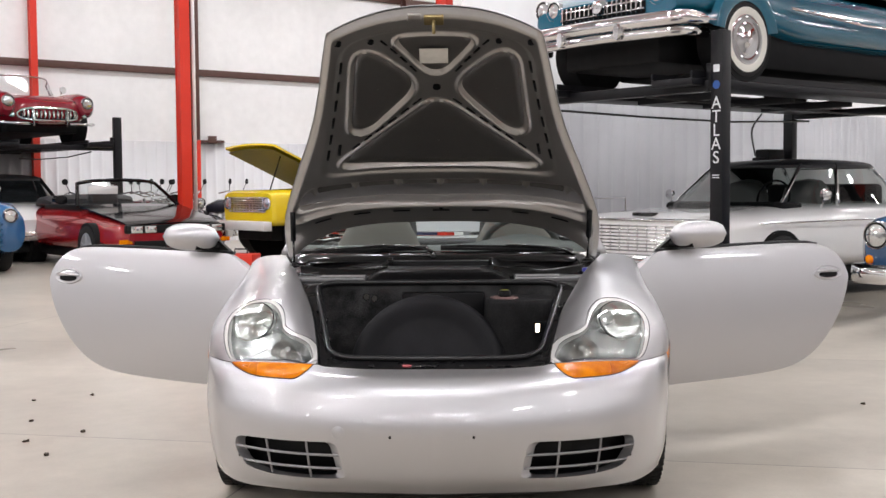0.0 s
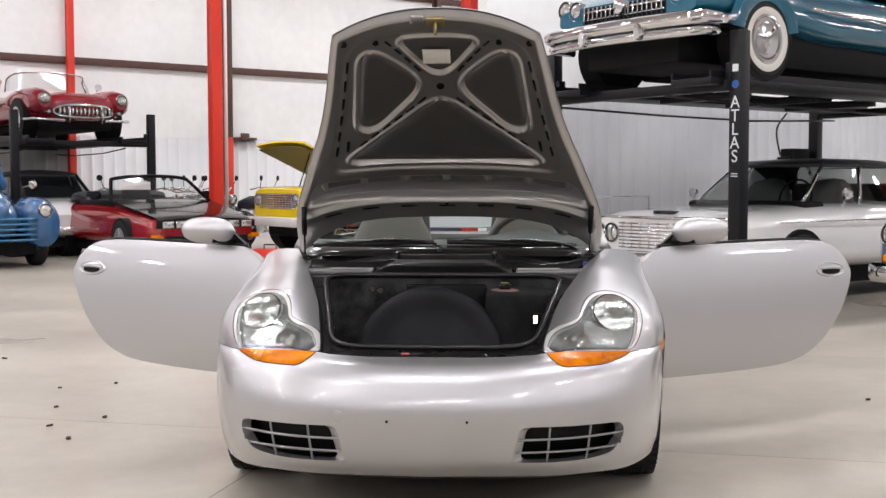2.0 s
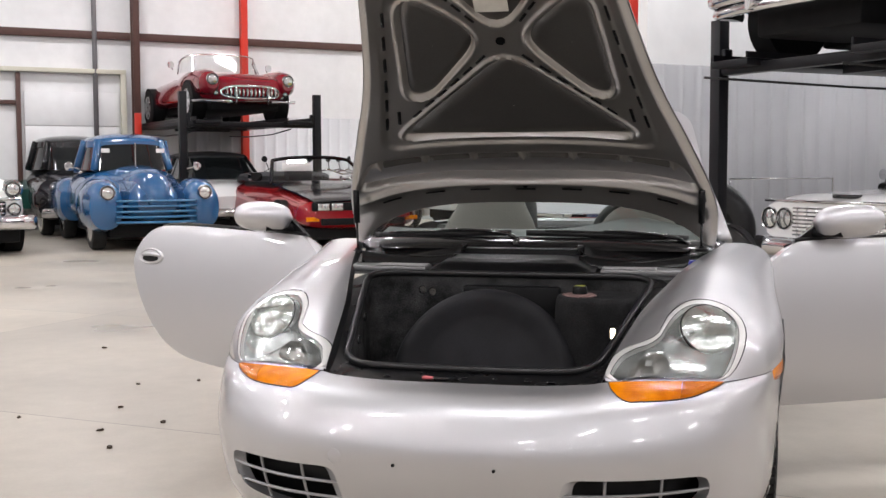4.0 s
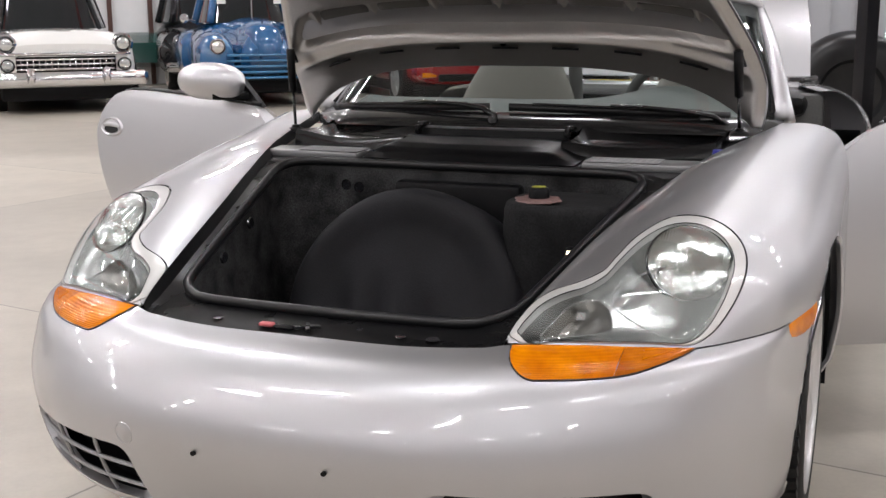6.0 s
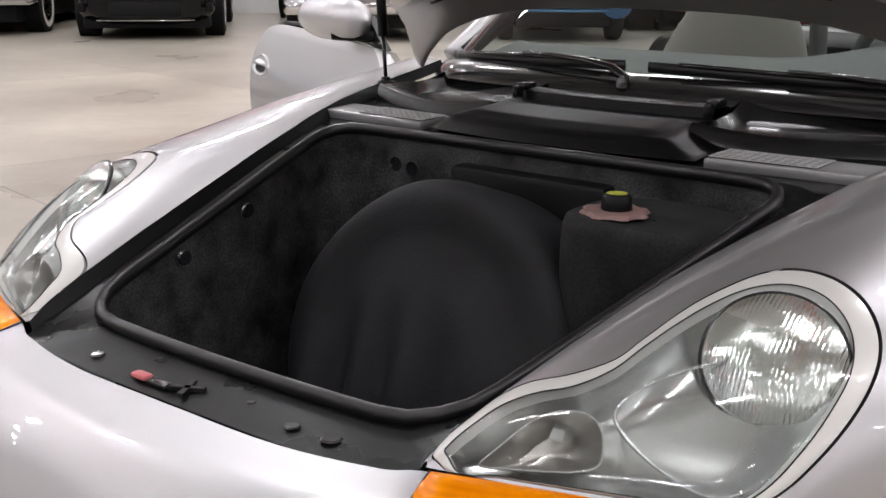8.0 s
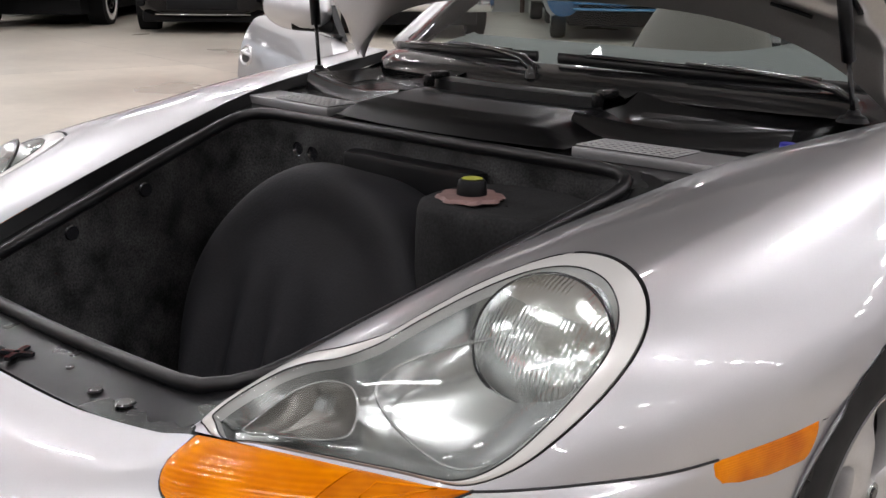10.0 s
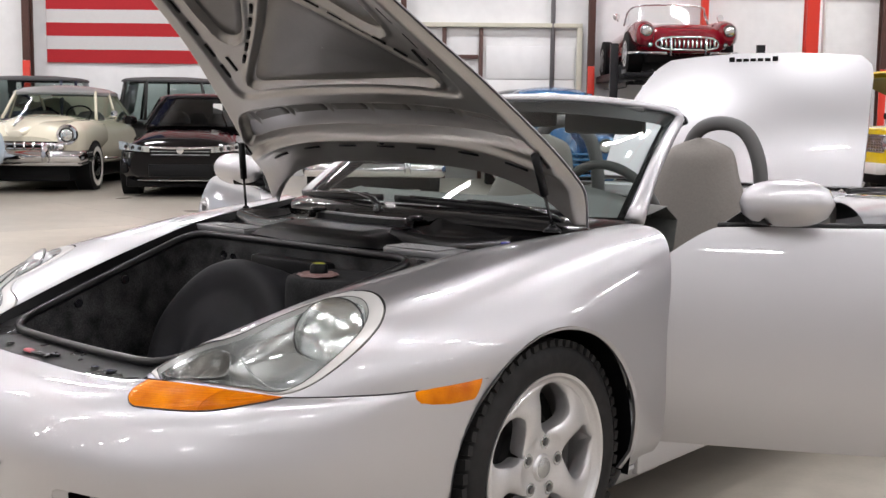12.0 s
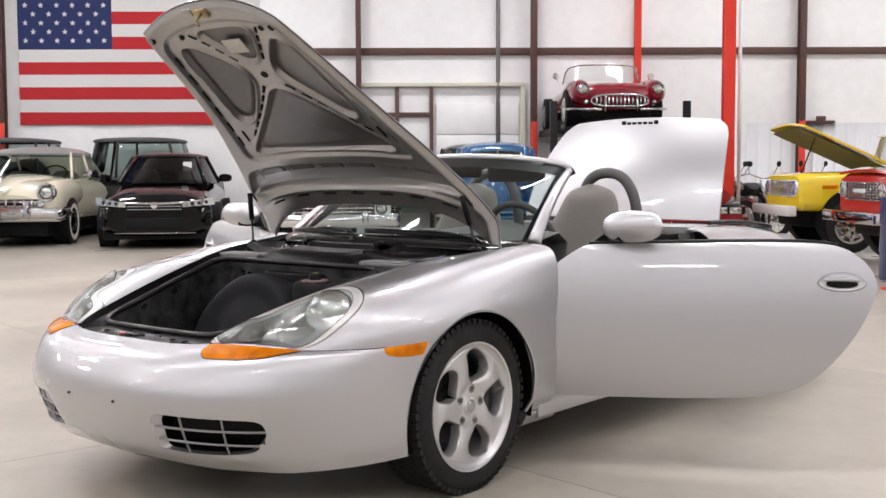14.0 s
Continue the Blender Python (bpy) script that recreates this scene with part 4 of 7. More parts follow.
    part("latch", bm, material("brass_latch", (.35, .28, .14), .35, .9), hood, "brass lid latch")
    bm = bmesh.new()
    box(bm, -.028, .02, -.018, .018, -.006, .006, .006, place(-.062, .022))
    part("latch_cover", bm, SILVER_SHADED, hood)
    # gas struts
    for s in (1, -1):
        top, foot = hood_point(.98, s * .612, -.045), Vector((s * .612, 1.275 + .07 * (s > 0), .852 + .018 * (s > 0)))
        bm = bmesh.new()
        tube(bm, [top, mix(top, foot, .55)], .0115, 10)
        part("strut_body", bm, BLACK_PL, hood)
        bm = bmesh.new()
        tube(bm, [mix(top, foot, .55), foot], .0045, 8)
        part("strut_rod", bm, BLACK_GL, hood)
        bm = bmesh.new()
        lathe(bm, [(0, .008), (.009, .007), (.012, 0), (.022, -.004), (.026, -.012)], 16, "z", foot)
        part("strut_foot", bm, BLACK_PL, hood)


def door_matrix(s):
    """Open door: hinge at the wing, local x runs along the door to its rear edge, y outwards."""
    return Matrix(((s * .898, s * .44, 0, s * .848), (.44, -.898, 0, 1.548), (0, 0, 1, 0), (0, 0, 0, 1)))


def build_door(s):
    M = door_matrix(s)
    door = group("door", roadster, "open silver door with mirror and recessed pull handle")
    top = keyed([(0, .800), (.06, .842), (.115, .874), (.15, .880), (.4, .885), (.8, .893), (1.0, .890), (1.08, .874), (1.14, .838), (1.18, .79), (1.197, .745)])
    bot = keyed([(0, .283), (.3, .286), (.6, .294), (.80, .311), (.90, .340), (.98, .388), (1.06, .470), (1.13, .570), (1.175, .660), (1.197, .725)])
    dx = lambda u: 1.197 * math.sin(u * math.pi / 2) ** .8
    us = [i / 50 for i in range(51)]
    out = [(dx(u), top(dx(u))) for u in us] + [(dx(u), bot(dx(u))) for u in reversed(us)]

    def skin(x, z):
        h = (z - .275) / .615
        return Vector((x, .044 - .062 * max(0, (h - .34) / .66) ** 2 - .034 * max(0, (.34 - h) / .34) ** 2 - .008 * smooth(.872, .895, z), z))
    bm = bmesh.new()
    grid(bm, lambda u, v: skin(dx(u), mix(bot(dx(u)), top(dx(u)), v)), 80, 40)
    clean(bm, .0005)
    bm.transform(M)
    clean(bm)
    thicken(bm, -.003)
    part("outer_skin", bm, SILVER, door)
    # shell edge and inner trim
    bm = bmesh.new()
    o1 = [skin(x, z) + Vector((0, -.002, 0)) for x, z in out]
    o2 = [Vector((mix(x, .55, .012), -.055, mix(z, .58, .02))) for x, z in out]
    loft(bm, [o1, o2], True, False)
    bm.transform(M)
    part("door_edge", clean(bm), SILVER, door)
    bm = bmesh.new()
    o3 = [Vector((mix(x, .55, .03), -.085, mix(z, .58, .05))) for x, z in out]
    loft(bm, [o2, o3], True, False)
    bm.faces.new([bm.verts.new(p) for p in o3])
    bm.transform(M)
    part("inner_trim", clean(bm), LEATHER, door)
    # waist seal
    bm = bmesh.new()
    tube(bm, [M @ (skin(x, top(x) + .001) + Vector((0, -.028, .004))) for x in [mix(.13, 1.06, i / 16) for i in range(17)]], .007, 6)
    part("waist_seal", bm, RUBBER, door)
    # handle: bezel, flat black patch for the recess's shade, pull
    hx, hz = 1.072, .752
    ring = [(hx + .088 * math.cos(a) * (1 - .10 * math.sin(a)), hz + .037 * math.sin(a)) for a in [2 * math.pi * i / 40 for i in range(40)]]
    bm = bmesh.new()
    loft(bm, [[skin(x, z) + Vector((0, .0005, 0)) for x, z in ring], [skin(mix(x, hx, .07), mix(z, hz, .12)) + Vector((0, .007, 0)) for x, z in ring], [skin(mix(x, hx, .15), mix(z, hz, .25)) + Vector((0, .003, 0)) for x, z in ring], [skin(mix(x, hx, .37), mix(z, hz, .56) - .007) + Vector((0, .0042, 0)) for x, z in ring]], True, False)
    bm.transform(M)
    h = part("handle_bezel", clean(bm), SILVER, door)
    bm = bmesh.new()
    rr = [skin(mix(x, hx, .36), mix(z, hz, .54) - .007) + Vector((0, .0045, 0)) for x, z in ring]
    bm.faces.new([bm.verts.new(p) for p in rr])
    bm.transform(M)
    part("handle_shade_patch", clean(bm), BLACK_PL, door)
    bm = bmesh.new()
    tube(bm, [M @ (skin(hx + x, hz + .010 - .006 * (x / .06) ** 2) + Vector((0, .003 + .003 * (1 - (x / .06) ** 2), 0))) for x in [-.062, -.04, -.02, 0, .02, .04, .06]], [.006, .013, .015, .016, .016, .014, .008], 10, flat=.6)
    part("handle_pull", bm, SILVER, door)
    # mirror with its sail
    bm = bmesh.new()
    for y0, y1 in ((-.065, -.045),):
        a = [Vector((.125, y0, .872)), Vector((.295, y0, .884)), Vector((.275, y0, .957)), Vector((.248, y0, .962))]
        b = [p + Vector((0, y1 - y0, 0)) for p in a]
        loft(bm, [a, b], True, True)
    tube(bm, [Vector((.215, -.05, .906)), Vector((.235, .01, .908)), Vector((.265, .05, .912))], [.018, .016, .018], 10)
    bm.transform(M)
    mir = part("mirror_sail", clean(bm), BLACK_PL, door, "black mirror foot")
    bm = bmesh.new()
    rings = []
    for i in range(13):
        t = i / 12
        x = mix(-.130, .130, t)
        r = math.sqrt(max(1e-4, 1 - (abs(2 * t - 1)) ** 2.6))
        rings.append([Vector((x, mix(-.075, .0, .5) + .062 * r * math.cos(q), .062 * r * math.sin(q) + .008 * t)) for q in [2 * math.pi * k / 20 for k in range(20)]])
    loft(bm, rings, True, True)
    # head turned off the open door to fit its width in the camera's view
    head = M @ Matrix.Translation((.288, .065, .948)) @ Matrix.Rotation(radians(24), 4, "Z")
    bm.transform(head)
    part("mirror_shell", clean(bm), SILVER, door, "silver mirror shell")


def wheel_front(s, y):
    w = group("wheel", roadster, "five-spoke silver alloy wheel with treaded tyre")
    M = Matrix.Translation((s * .742, y, HUB_Z)) @ Matrix.Rotation(0 if s > 0 else math.pi, 4, "Z")
    R = HUB_Z
    bm = bmesh.new()
    lathe(bm, [(.222, .085), (.236, .097), (.262, .102), (.288, .099), (.303, .088), (R - .004, .07), (R - .001, .03), (R - .001, -.03), (R - .004, -.07), (.303, -.088), (.28, -.1), (.236, -.097), (.222, -.085)], 72)
    bm.transform(M)
    tyre = part("tyre", bm, TYRE, w, "black treaded tyre")
    bm = bmesh.new()
    for i in range(60):
        a = 2 * math.pi * i / 60
        rot = Matrix.Rotation(a, 4, "X")
        for x0, x1 in ((.060, .094), (-.094, -.060)):
            box(bm, x0, x1, -.0115, .0115, R - .016, R + .001, 0, M @ rot @ Matrix.Rotation(radians(8), 4, "Z"))
        box(bm, -.045, -.012, -.012, .012, R - .01, R + .001, 0, M @ rot @ Matrix.Rotation(radians(-14), 4, "Z"))
        box(bm, .012, .045, -.012, .012, R - .01, R + .001, 0, M @ rot @ Matrix.Rotation(radians(14), 4, "Z"))
    part("tread", bm, TYRE, w)
    bm = bmesh.new()
    lathe(bm, [(.229, .098), (.236, .100), (.236, .094), (.226, .088), (.215, .07), (.206, .03), (.200, -.05), (.215, -.09), (.232, -.097)], 64)
    lathe(bm, [(.229, .098), (.218, .086), (.212, .074), (.206, .03)], 64)
    bm.transform(M)
    rim = part("rim", bm, ALLOY, w, "silver alloy rim")
    # spokes: each a fifth of the face, waisted between teardrop openings
    half = keyed([(.030, 36), (.082, 36), (.098, 25), (.118, 16.5), (.145, 13), (.172, 14.5), (.192, 20), (.204, 28), (.2115, 36), (.224, 36)])
    face = keyed([(.030, .078), (.080, .080), (.120, .085), (.160, .088), (.190, .083), (.212, .084), (.224, .092)])
    radii = [.030, .055, .082, .088, .093, .098, .108, .118, .132, .145, .158, .172, .182, .192, .199, .204, .208, .2115, .218, .224]
    for k in range(5):
        bm = bmesh.new()
        rings = []
        for r in radii:
            h, x = radians(half(r)), face(r)
            opened = smooth(.5, 4, 36 - half(r))
            sk = radians(9) * math.sin(math.pi * min(1, max(0, (r - .085) / .125))) * opened
            prof = [(-1, -.045), (-1, -.012), (-.93, -.004), (-.75, .0), (-.4, .004), (0, .005), (.4, .004), (.75, .0), (.93, -.004), (1, -.012), (1, -.045)]
            ring = []
            for c, d in prof:
                g = sk + c * h
                dd = d * opened if d > -.04 else mix(-.012, -.045, opened)
                ring.append(Vector((x + dd, r * math.sin(g), r * math.cos(g))))
            rings.append(ring)
        loft(bm, rings, False, False)
        bm.transform(M @ Matrix.Rotation(2 * math.pi * k / 5 + .47, 4, "X"))
        part("spoke", clean(bm), ALLOY, w)
    bm = bmesh.new()
    lathe(bm, [(0, .086), (.030, .085), (.034, .080), (.040, .070), (.04, .03)], 40)
    bm.transform(M)
    part("hub", bm, ALLOY, w)
    bm = bmesh.new()
    lathe(bm, [(0, .090), (.022, .0885), (.026, .085)], 32)
    bm.transform(M)
    part("centre_cap", bm, LAMP_GREY, w, "grey crest centre cap")
    for k in range(5):
        a = 2 * math.pi * (k + .5) / 5 + .47
        bm = bmesh.new()
        lathe(bm, [(0, .0815), (.013, .0815), (.0165, .0822), (.018, .080)], 16)
        bm.transform(M @ Matrix.Translation((0, -.064 * math.sin(a), .064 * math.cos(a))))
        pocket = part("bolt_pocket", bm, LAMP_GREY, w)
        bm = bmesh.new()
        lathe(bm, [(0, .084), (.009, .084), (.0105, .0825), (.0105, .08)], 10)
        bm.transform(M @ Matrix.Translation((0, -.064 * math.sin(a), .064 * math.cos(a))))
        part("wheel_bolt", bm, BLACK_GL, pocket)
    bm = bmesh.new()
    lathe(bm, [(.05, .0), (.145, .0), (.145, -.02), (.05, -.02)], 40)
    lathe(bm, [(0, .02), (.07, .02), (.075, -.0)], 24)
    box(bm, -.01, .05, .09, .16, -.07, .07, .012)
    bm.transform(M)
    # black disc added behind the spokes, for the shade in the openings
    shade_disc = bmesh.new()
    lathe(shade_disc, [(.06, -.024), (.199, -.024), (.199, -.03), (.06, -.03)], 40)
    shade_disc.transform(M)
    part("wheel_shade_disc", shade_disc, BLACK_PL, w)
    # iron colour lowered to carry the shade inside the wheel
    part("brake_disc", bm, material("shaded_brake_iron", (.035, .034, .034), .55, .4, vary=.1, scale=40), w, "brake disc and caliper, darkened for the wheel's shade")


def build_windscreen():
    ws = group("windscreen", roadster, "raked windscreen in a silver frame")
    base = curve_pts([(-.695, 1.625, .872), (-.55, 1.49, .885), (-.28, 1.405, .893), (0, 1.38, .896), (.28, 1.405, .893), (.55, 1.49, .885), (.695, 1.625, .872)], 33)
    head = curve_pts([(-.565, 2.085, 1.165), (-.53, 2.075, 1.196), (-.28, 2.025, 1.226), (0, 2.01, 1.234), (.28, 2.025, 1.226), (.53, 2.075, 1.196), (.565, 2.085, 1.165)], 33)
    bm = bmesh.new()
    grid(bm, lambda u, v: mix(base[round(u * 32)], head[round(u * 32)], v) + Vector((0, -.02, .02)) * math.sin(math.pi * v), 32, 10)
    ob = part("pane", bm, PANE, ws, "clear windscreen glass")
    ob.visible_shadow = False
    bm = bmesh.new()
    for s in (1, -1):
        i = 32 if s > 0 else 0
        pts = [mix(base[i], head[i], t) + Vector((s * .008, -.02, .02)) * math.sin(math.pi * t) for t in [k / 10 for k in range(11)]]
        tube(bm, pts, [.030, .027, .025, .023, .022, .021, .020, .020, .019, .018, .018], 10)
    tube(bm, head, .015, 10)
    part("frame", bm, SILVER, ws, "silver windscreen frame")
    bm = bmesh.new()
    inn = [p + Vector((0, .022, -.020)) for p in head]
    tube(bm, inn, .020, 8)
    sheet = lambda i, v: mix(base[i], head[i], v) + Vector((0, -.02, .02)) * math.sin(math.pi * v) + Vector((0, .004, -.003))
    loft(bm, [[sheet(i, v) for v in (.84, .90, .95, .99)] for i in range(33)], False, False)
    for a, b in ((0, 2), (30, 32)):
        loft(bm, [[sheet(i, v) for i in range(a, b + 1)] for v in [k / 10 for k in range(11)]], False, False)
    for s in (1, -1):
        i = 32 if s > 0 else 0
        tube(bm, [mix(base[i], head[i], t) + Vector((-s * .028, .012 - .015 * math.sin(math.pi * t), .01)) for t in [k / 8 for k in range(9)]], .022, 8)
    part("inner_trim", bm, BLACK_PL, ws)
    bm = bmesh.new()
    box(bm, -.12, .12, 2.015, 2.045, 1.135, 1.195, .012)
    tube(bm, [(0, 2.0, 1.225), (0, 2.03, 1.18)], .01, 8)
    part("rear_view_mirror", bm, BLACK_PL, ws)
    for sx in (1, -1):
        bm = bmesh.new()
        box(bm, min(sx * .16, sx * .47), max(sx * .16, sx * .47), 2.02, 2.05, 1.115, 1.205, .012)
        part("sun_visor", bm, LEATHER_D, ws, "dark folded sun visor")
    # scuttle trim below the glass
    bm = bmesh.new()
    loft(bm, [[p + Vector((0, -.003, .004)) for p in base], [p + Vector((0, -.030, -.002)) for p in base], [p + Vector((0, -.060, -.016)) for p in base], [p + Vector((0, -.072, -.036)) for p in base]], False, False)
    part("scuttle_strip", clean(bm), material("scuttle_black", (.014, .014, .0145), .2, .0, .5), ws, "glossy dark scuttle strip")
    # wipers, parked along the foot of the glass: one turns at the corner, one near the middle
    foot_y = lambda x: 1.345 + .44 * abs(x) ** 2.0
    lie = lambda x, dz=0.0, dy=0.0: Vector((x, foot_y(x) + dy, .910 - .050 * abs(x) ** 1.5 + dz))
    for pivot, mid, b0, b1 in ((.560, .27, .565, -.005), (-.035, -.33, -.06, -.62)):
        side = 1 if pivot > 0 else -1
        bm = bmesh.new()
        tube(bm, [lie(mix(b0, b1, k / 20), .004, .026) for k in range(21)], .0055, 6, flat=2.2)
        part("wiper_blade", bm, RUBBER, ws, "black wiper blade")
        bm = bmesh.new()
        tube(bm, [lie(mix(mix(b0, b1, .12), mix(b0, b1, .88), k / 12), .014, .020) for k in range(13)], .0045, 6)
        part("blade_carrier", bm, BLACK_GL, ws)
        bm = bmesh.new()
        foot = lie(pivot, -.014, -.022)
        tube(bm, [foot, lie(mix(pivot, mid, .10), .004, -.016), lie(mix(pivot, mid, .35), .014, -.004), lie(mix(pivot, mid, .7), .020, .008), lie(mid, .020, .016)], [.014, .013, .010, .008, .006], 8, flat=.6)
        part("wiper_arm", bm, BLACK_GL, ws, "black wiper arm")
        bm = bmesh.new()
        lathe(bm, [(0, .009), (.008, .008), (.012, .003), (.014, -.02)], 16, "z", foot)
        part("wiper_pivot", bm, BLACK_GL, ws, "black wiper pivot cap")


def build_cabin():
    cab = group("cabin", roadster, "grey leather two-seat cabin of the open roadster")
    bm = bmesh.new()
    rows = []
    for i in range(21):
        x = mix(-.66, .66, i / 20)
        y0 = 1.42 + .30 * abs(x / .66) ** 2.2
        rows.append([Vector((x, y0, .885 - .012 * abs(x))), Vector((x, y0 + .15, .905)), Vector((x, 1.86, .90 + .05 * math.exp(-((x - .36) / .18) ** 2))), Vector((x, 1.93, .86)), Vector((x, 1.90, .72)), Vector((x, 1.80, .50))])
    loft(bm, rows, False, False)
    part("dashboard", clean(bm), material("dash_grey", (.13, .135, .128), .6, vary=.06, scale=90, bump=.2), cab, "grey dashboard")
    bm = bmesh.new()
    box(bm, -.74, .74, 1.6, 3.0, .20, .26)
    box(bm, -.10, .10, 1.85, 2.9, .26, .46, .03)
    box(bm, -.72, .72, 2.95, 3.02, .2, .86, .02)
    part("floor_pan", bm, LEATHER_D, cab)
    for s in (1, -1):
        bm = bmesh.new()
        box(bm, s * .72, s * .84, 1.45, 3.05, .20, .285, .012)
        part("sill", bm, SILVER, cab, "silver door sill")
        bm = bmesh.new()
        box(bm, s * .64 - .03, s * .64 + .03, 1.60, 1.66, .25, .83, .01)
        part("door_post", bm, LEATHER, cab)
    # steering wheel
    c = Vector((.36, 2.02, .845))
    m = Matrix.Translation(c) @ Vector((0, 1, .38)).normalized().to_track_quat("Z", "Y").to_matrix().to_4x4()
    bm = bmesh.new()
    tube(bm, [m @ Vector((.185 * math.cos(a), .185 * math.sin(a), 0)) for a in [2 * math.pi * i / 40 for i in range(40)]], .016, 10, True)
    for a in (0.1, math.pi - .1, -math.pi / 2 - .5, -math.pi / 2 + .5):
        tube(bm, [m @ Vector((.05 * math.cos(a), .05 * math.sin(a), -.02)), m @ Vector((.18 * math.cos(a), .18 * math.sin(a), 0))], .016, 8)
    wheel = part("steering_wheel", bm, LEATHER_D, cab, "dark steering wheel")
    bm = bmesh.new()
    lathe(bm, [(0, .0), (.06, -.005), (.075, -.03), (.05, -.06)], 24, "z")
    bm.transform(m)
    part("airbag_pad", bm, LEATHER_D, wheel)
    for s in (1, -1):
        bm = bmesh.new()
        rings = []
        for i in range(27):
            t = 1 - (1 - i / 26) ** 1.7
            z = mix(.36, 1.10, t)
            hw = keyed([(0, .24), (.40, .245), (.58, .240), (.72, .205), (.82, .165), (.90, .142), (.96, .108), (1, .02)])(t)
            y = 2.42 + .20 * t
            th = mix(.10, .06, t) * (1 - smooth(.9, 1, t) * .6)
            rings.append([Vector((s * .36 + hw * math.copysign(abs(math.cos(q)) ** .7, math.cos(q)), y + th * math.sin(q) - .025 * abs(math.cos(q)) ** 3 * (1 - t), z)) for q in [2 * math.pi * k / 20 for k in range(20)]])
        loft(bm, rings, True, True)
        seat = part("seat_back", clean(bm), LEATHER, cab, "grey leather seat back")
        bm = bmesh.new()
        box(bm, s * .36 - .25, s * .36 + .25, 1.98, 2.46, .27, .44, .05)
        part("seat_cushion", bm, LEATHER, cab)
        # roll hoop
        bm = bmesh.new()
        pts = curve_pts([(s * .36 - .165, 2.78, .80), (s * .36 - .155, 2.77, 1.0), (s * .36 - .10, 2.76, 1.12), (s * .36, 2.755, 1.155), (s * .36 + .10, 2.76, 1.12), (s * .36 + .155, 2.77, 1.0), (s * .36 + .165, 2.78, .80)], 33)
        tube(bm, pts, .027, 12)
        part("roll_hoop", bm, material("hoop_grey", (.11, .11, .11), .55), cab, "dark grey roll hoop")
    # folded hood well
    bm = bmesh.new()
    box(bm, -.66, .66, 2.84, 3.42, .78, .86, .03)
    part("hood_well", bm, BLACK_PL, cab)


def build_rear():
    rear = group("rear_body", roadster, "silver rear body with engine lid raised")
    O = keyed([(2.93, .885, .60), (3.3, .888, .61), (3.7, .88, .62), (4.05, .83, .60), (4.3, .68, .58)])
    I = keyed([(2.93, .70, .872), (3.2, .62, .875), (3.6, .57, .86), (4.0, .54, .83), (4.3, .50, .79)])

    def sk(u, w):
        y = mix(2.93, 4.3, u)
        o, i = O(y), I(y)
        return bez(Vector((o.x, y, o.y)), Vector((o.x + .012, y, o.y + .18)), Vector((i.x + .13, y, i.y + .02)), Vector((i.x, y, i.y)), w)

    def fl(u, v):
        y = mix(2.93, 4.3, u)
        return Vector((O(y).x - .03 * smooth(.4, .22, mix(.23, O(y).y, v)), y, mix(.23, O(y).y, v)))
    for s in (1, -1):
        bm = bmesh.new()
        grid(bm, sk, 44, 20)
        grid(bm, fl, 44, 22)
        bmesh.ops.remove_doubles(bm, verts=bm.verts[:], dist=.001)
        wheel_cut(bm, HUB_RY, HUB_Z, ARCH)
        clean(bm, .0005)
        if s < 0:
            flip_x(bm)
        part("rear_fender", bm, SILVER, rear)
        bm = bmesh.new()
        rows = [[Vector((s * x, HUB_RY + (ARCH + .01) * math.cos(a), HUB_Z + (ARCH + .01) * math.sin(a))) for x in (.84, .6)] for a in [radians(mix(-15, 195, i / 24)) for i in range(25)]]
        loft(bm, rows, False, False)
        part("arch_liner", bm, BLACK_PL, rear)
    bm = bmesh.new()
    loft(bm, [[Vector((x, 4.3 - .1 * (x / .68) ** 2 * 0, z)) for z in (.25, .4, .58, .79)] for x in [mix(-.68, .68, i / 12) for i in range(13)]], False, False)
    part("rear_bumper", bm, SILVER, rear)
    # deck between cabin and lid, trunk bay
    bm = bmesh.new()
    box(bm, -.60, .60, 3.38, 3.55, .80, .872, .02)
    part("deck", bm, SILVER, rear)
    bm = bmesh.new()
    box(bm, -.55, .55, 3.56, 4.28, .45, .50)
    part("trunk_floor", bm, CARPET, rear)
    bm = bmesh.new()
    tube(bm, curve_pts([(.60, 3.40, .885), (.64, 3.6, .885), (.60, 4.0, .86), (.50, 4.28, .82), (-.50, 4.28, .82), (-.60, 4.0, .86), (-.64, 3.6, .885), (-.60, 3.40, .885)], 60), .012, 8)
    part("trunk_seal", bm, RUBBER, rear)
    # raised engine lid, outer face forwards
    HW = keyed([(0, .63), (.4, .61), (.8, .56), (.94, .525), (1, .47)])

    def lid(u, v):
        x = (2 * u - 1) * HW(v)
        return Vector((x, 3.40 + .36 * v + .06 * (x / .6) ** 2 - .06 * math.sin(math.pi * v), .90 + .575 * v - .035 * (x / .6) ** 2 * v))
    bm = bmesh.new()
    grid(bm, lid, 36, 30)
    thicken(bm, .02)
    lidob = part("engine_lid", bm, SILVER, rear, "raised silver engine lid")
    bm = bmesh.new()
    for k in range(7):
        p = lid(.5 + (k - 3) * .034, .945) + Vector((0, -.006, 0))
        box(bm, p.x - .014, p.x + .012, p.y - .002, p.y + .002, p.z - .008, p.z + (.014 if k in (0, 6) else .006))
    part("script_badge", bm, BLACK_PL, rear, "dark script badge as plain bars")


def seal_loop(n=32):
    """Rim of the trunk opening: straight runs with rounded corners, rising to the rear."""
    poly = rounded([(-.345, .283), (.345, .283), (.476, .962), (-.476, .962)], .09)
    out = []
    for (x0, y0), (x1, y1) in zip(poly, poly[1:] + poly[:1]):
        k = max(1, int(math.hypot(x1 - x0, y1 - y0) / .03))
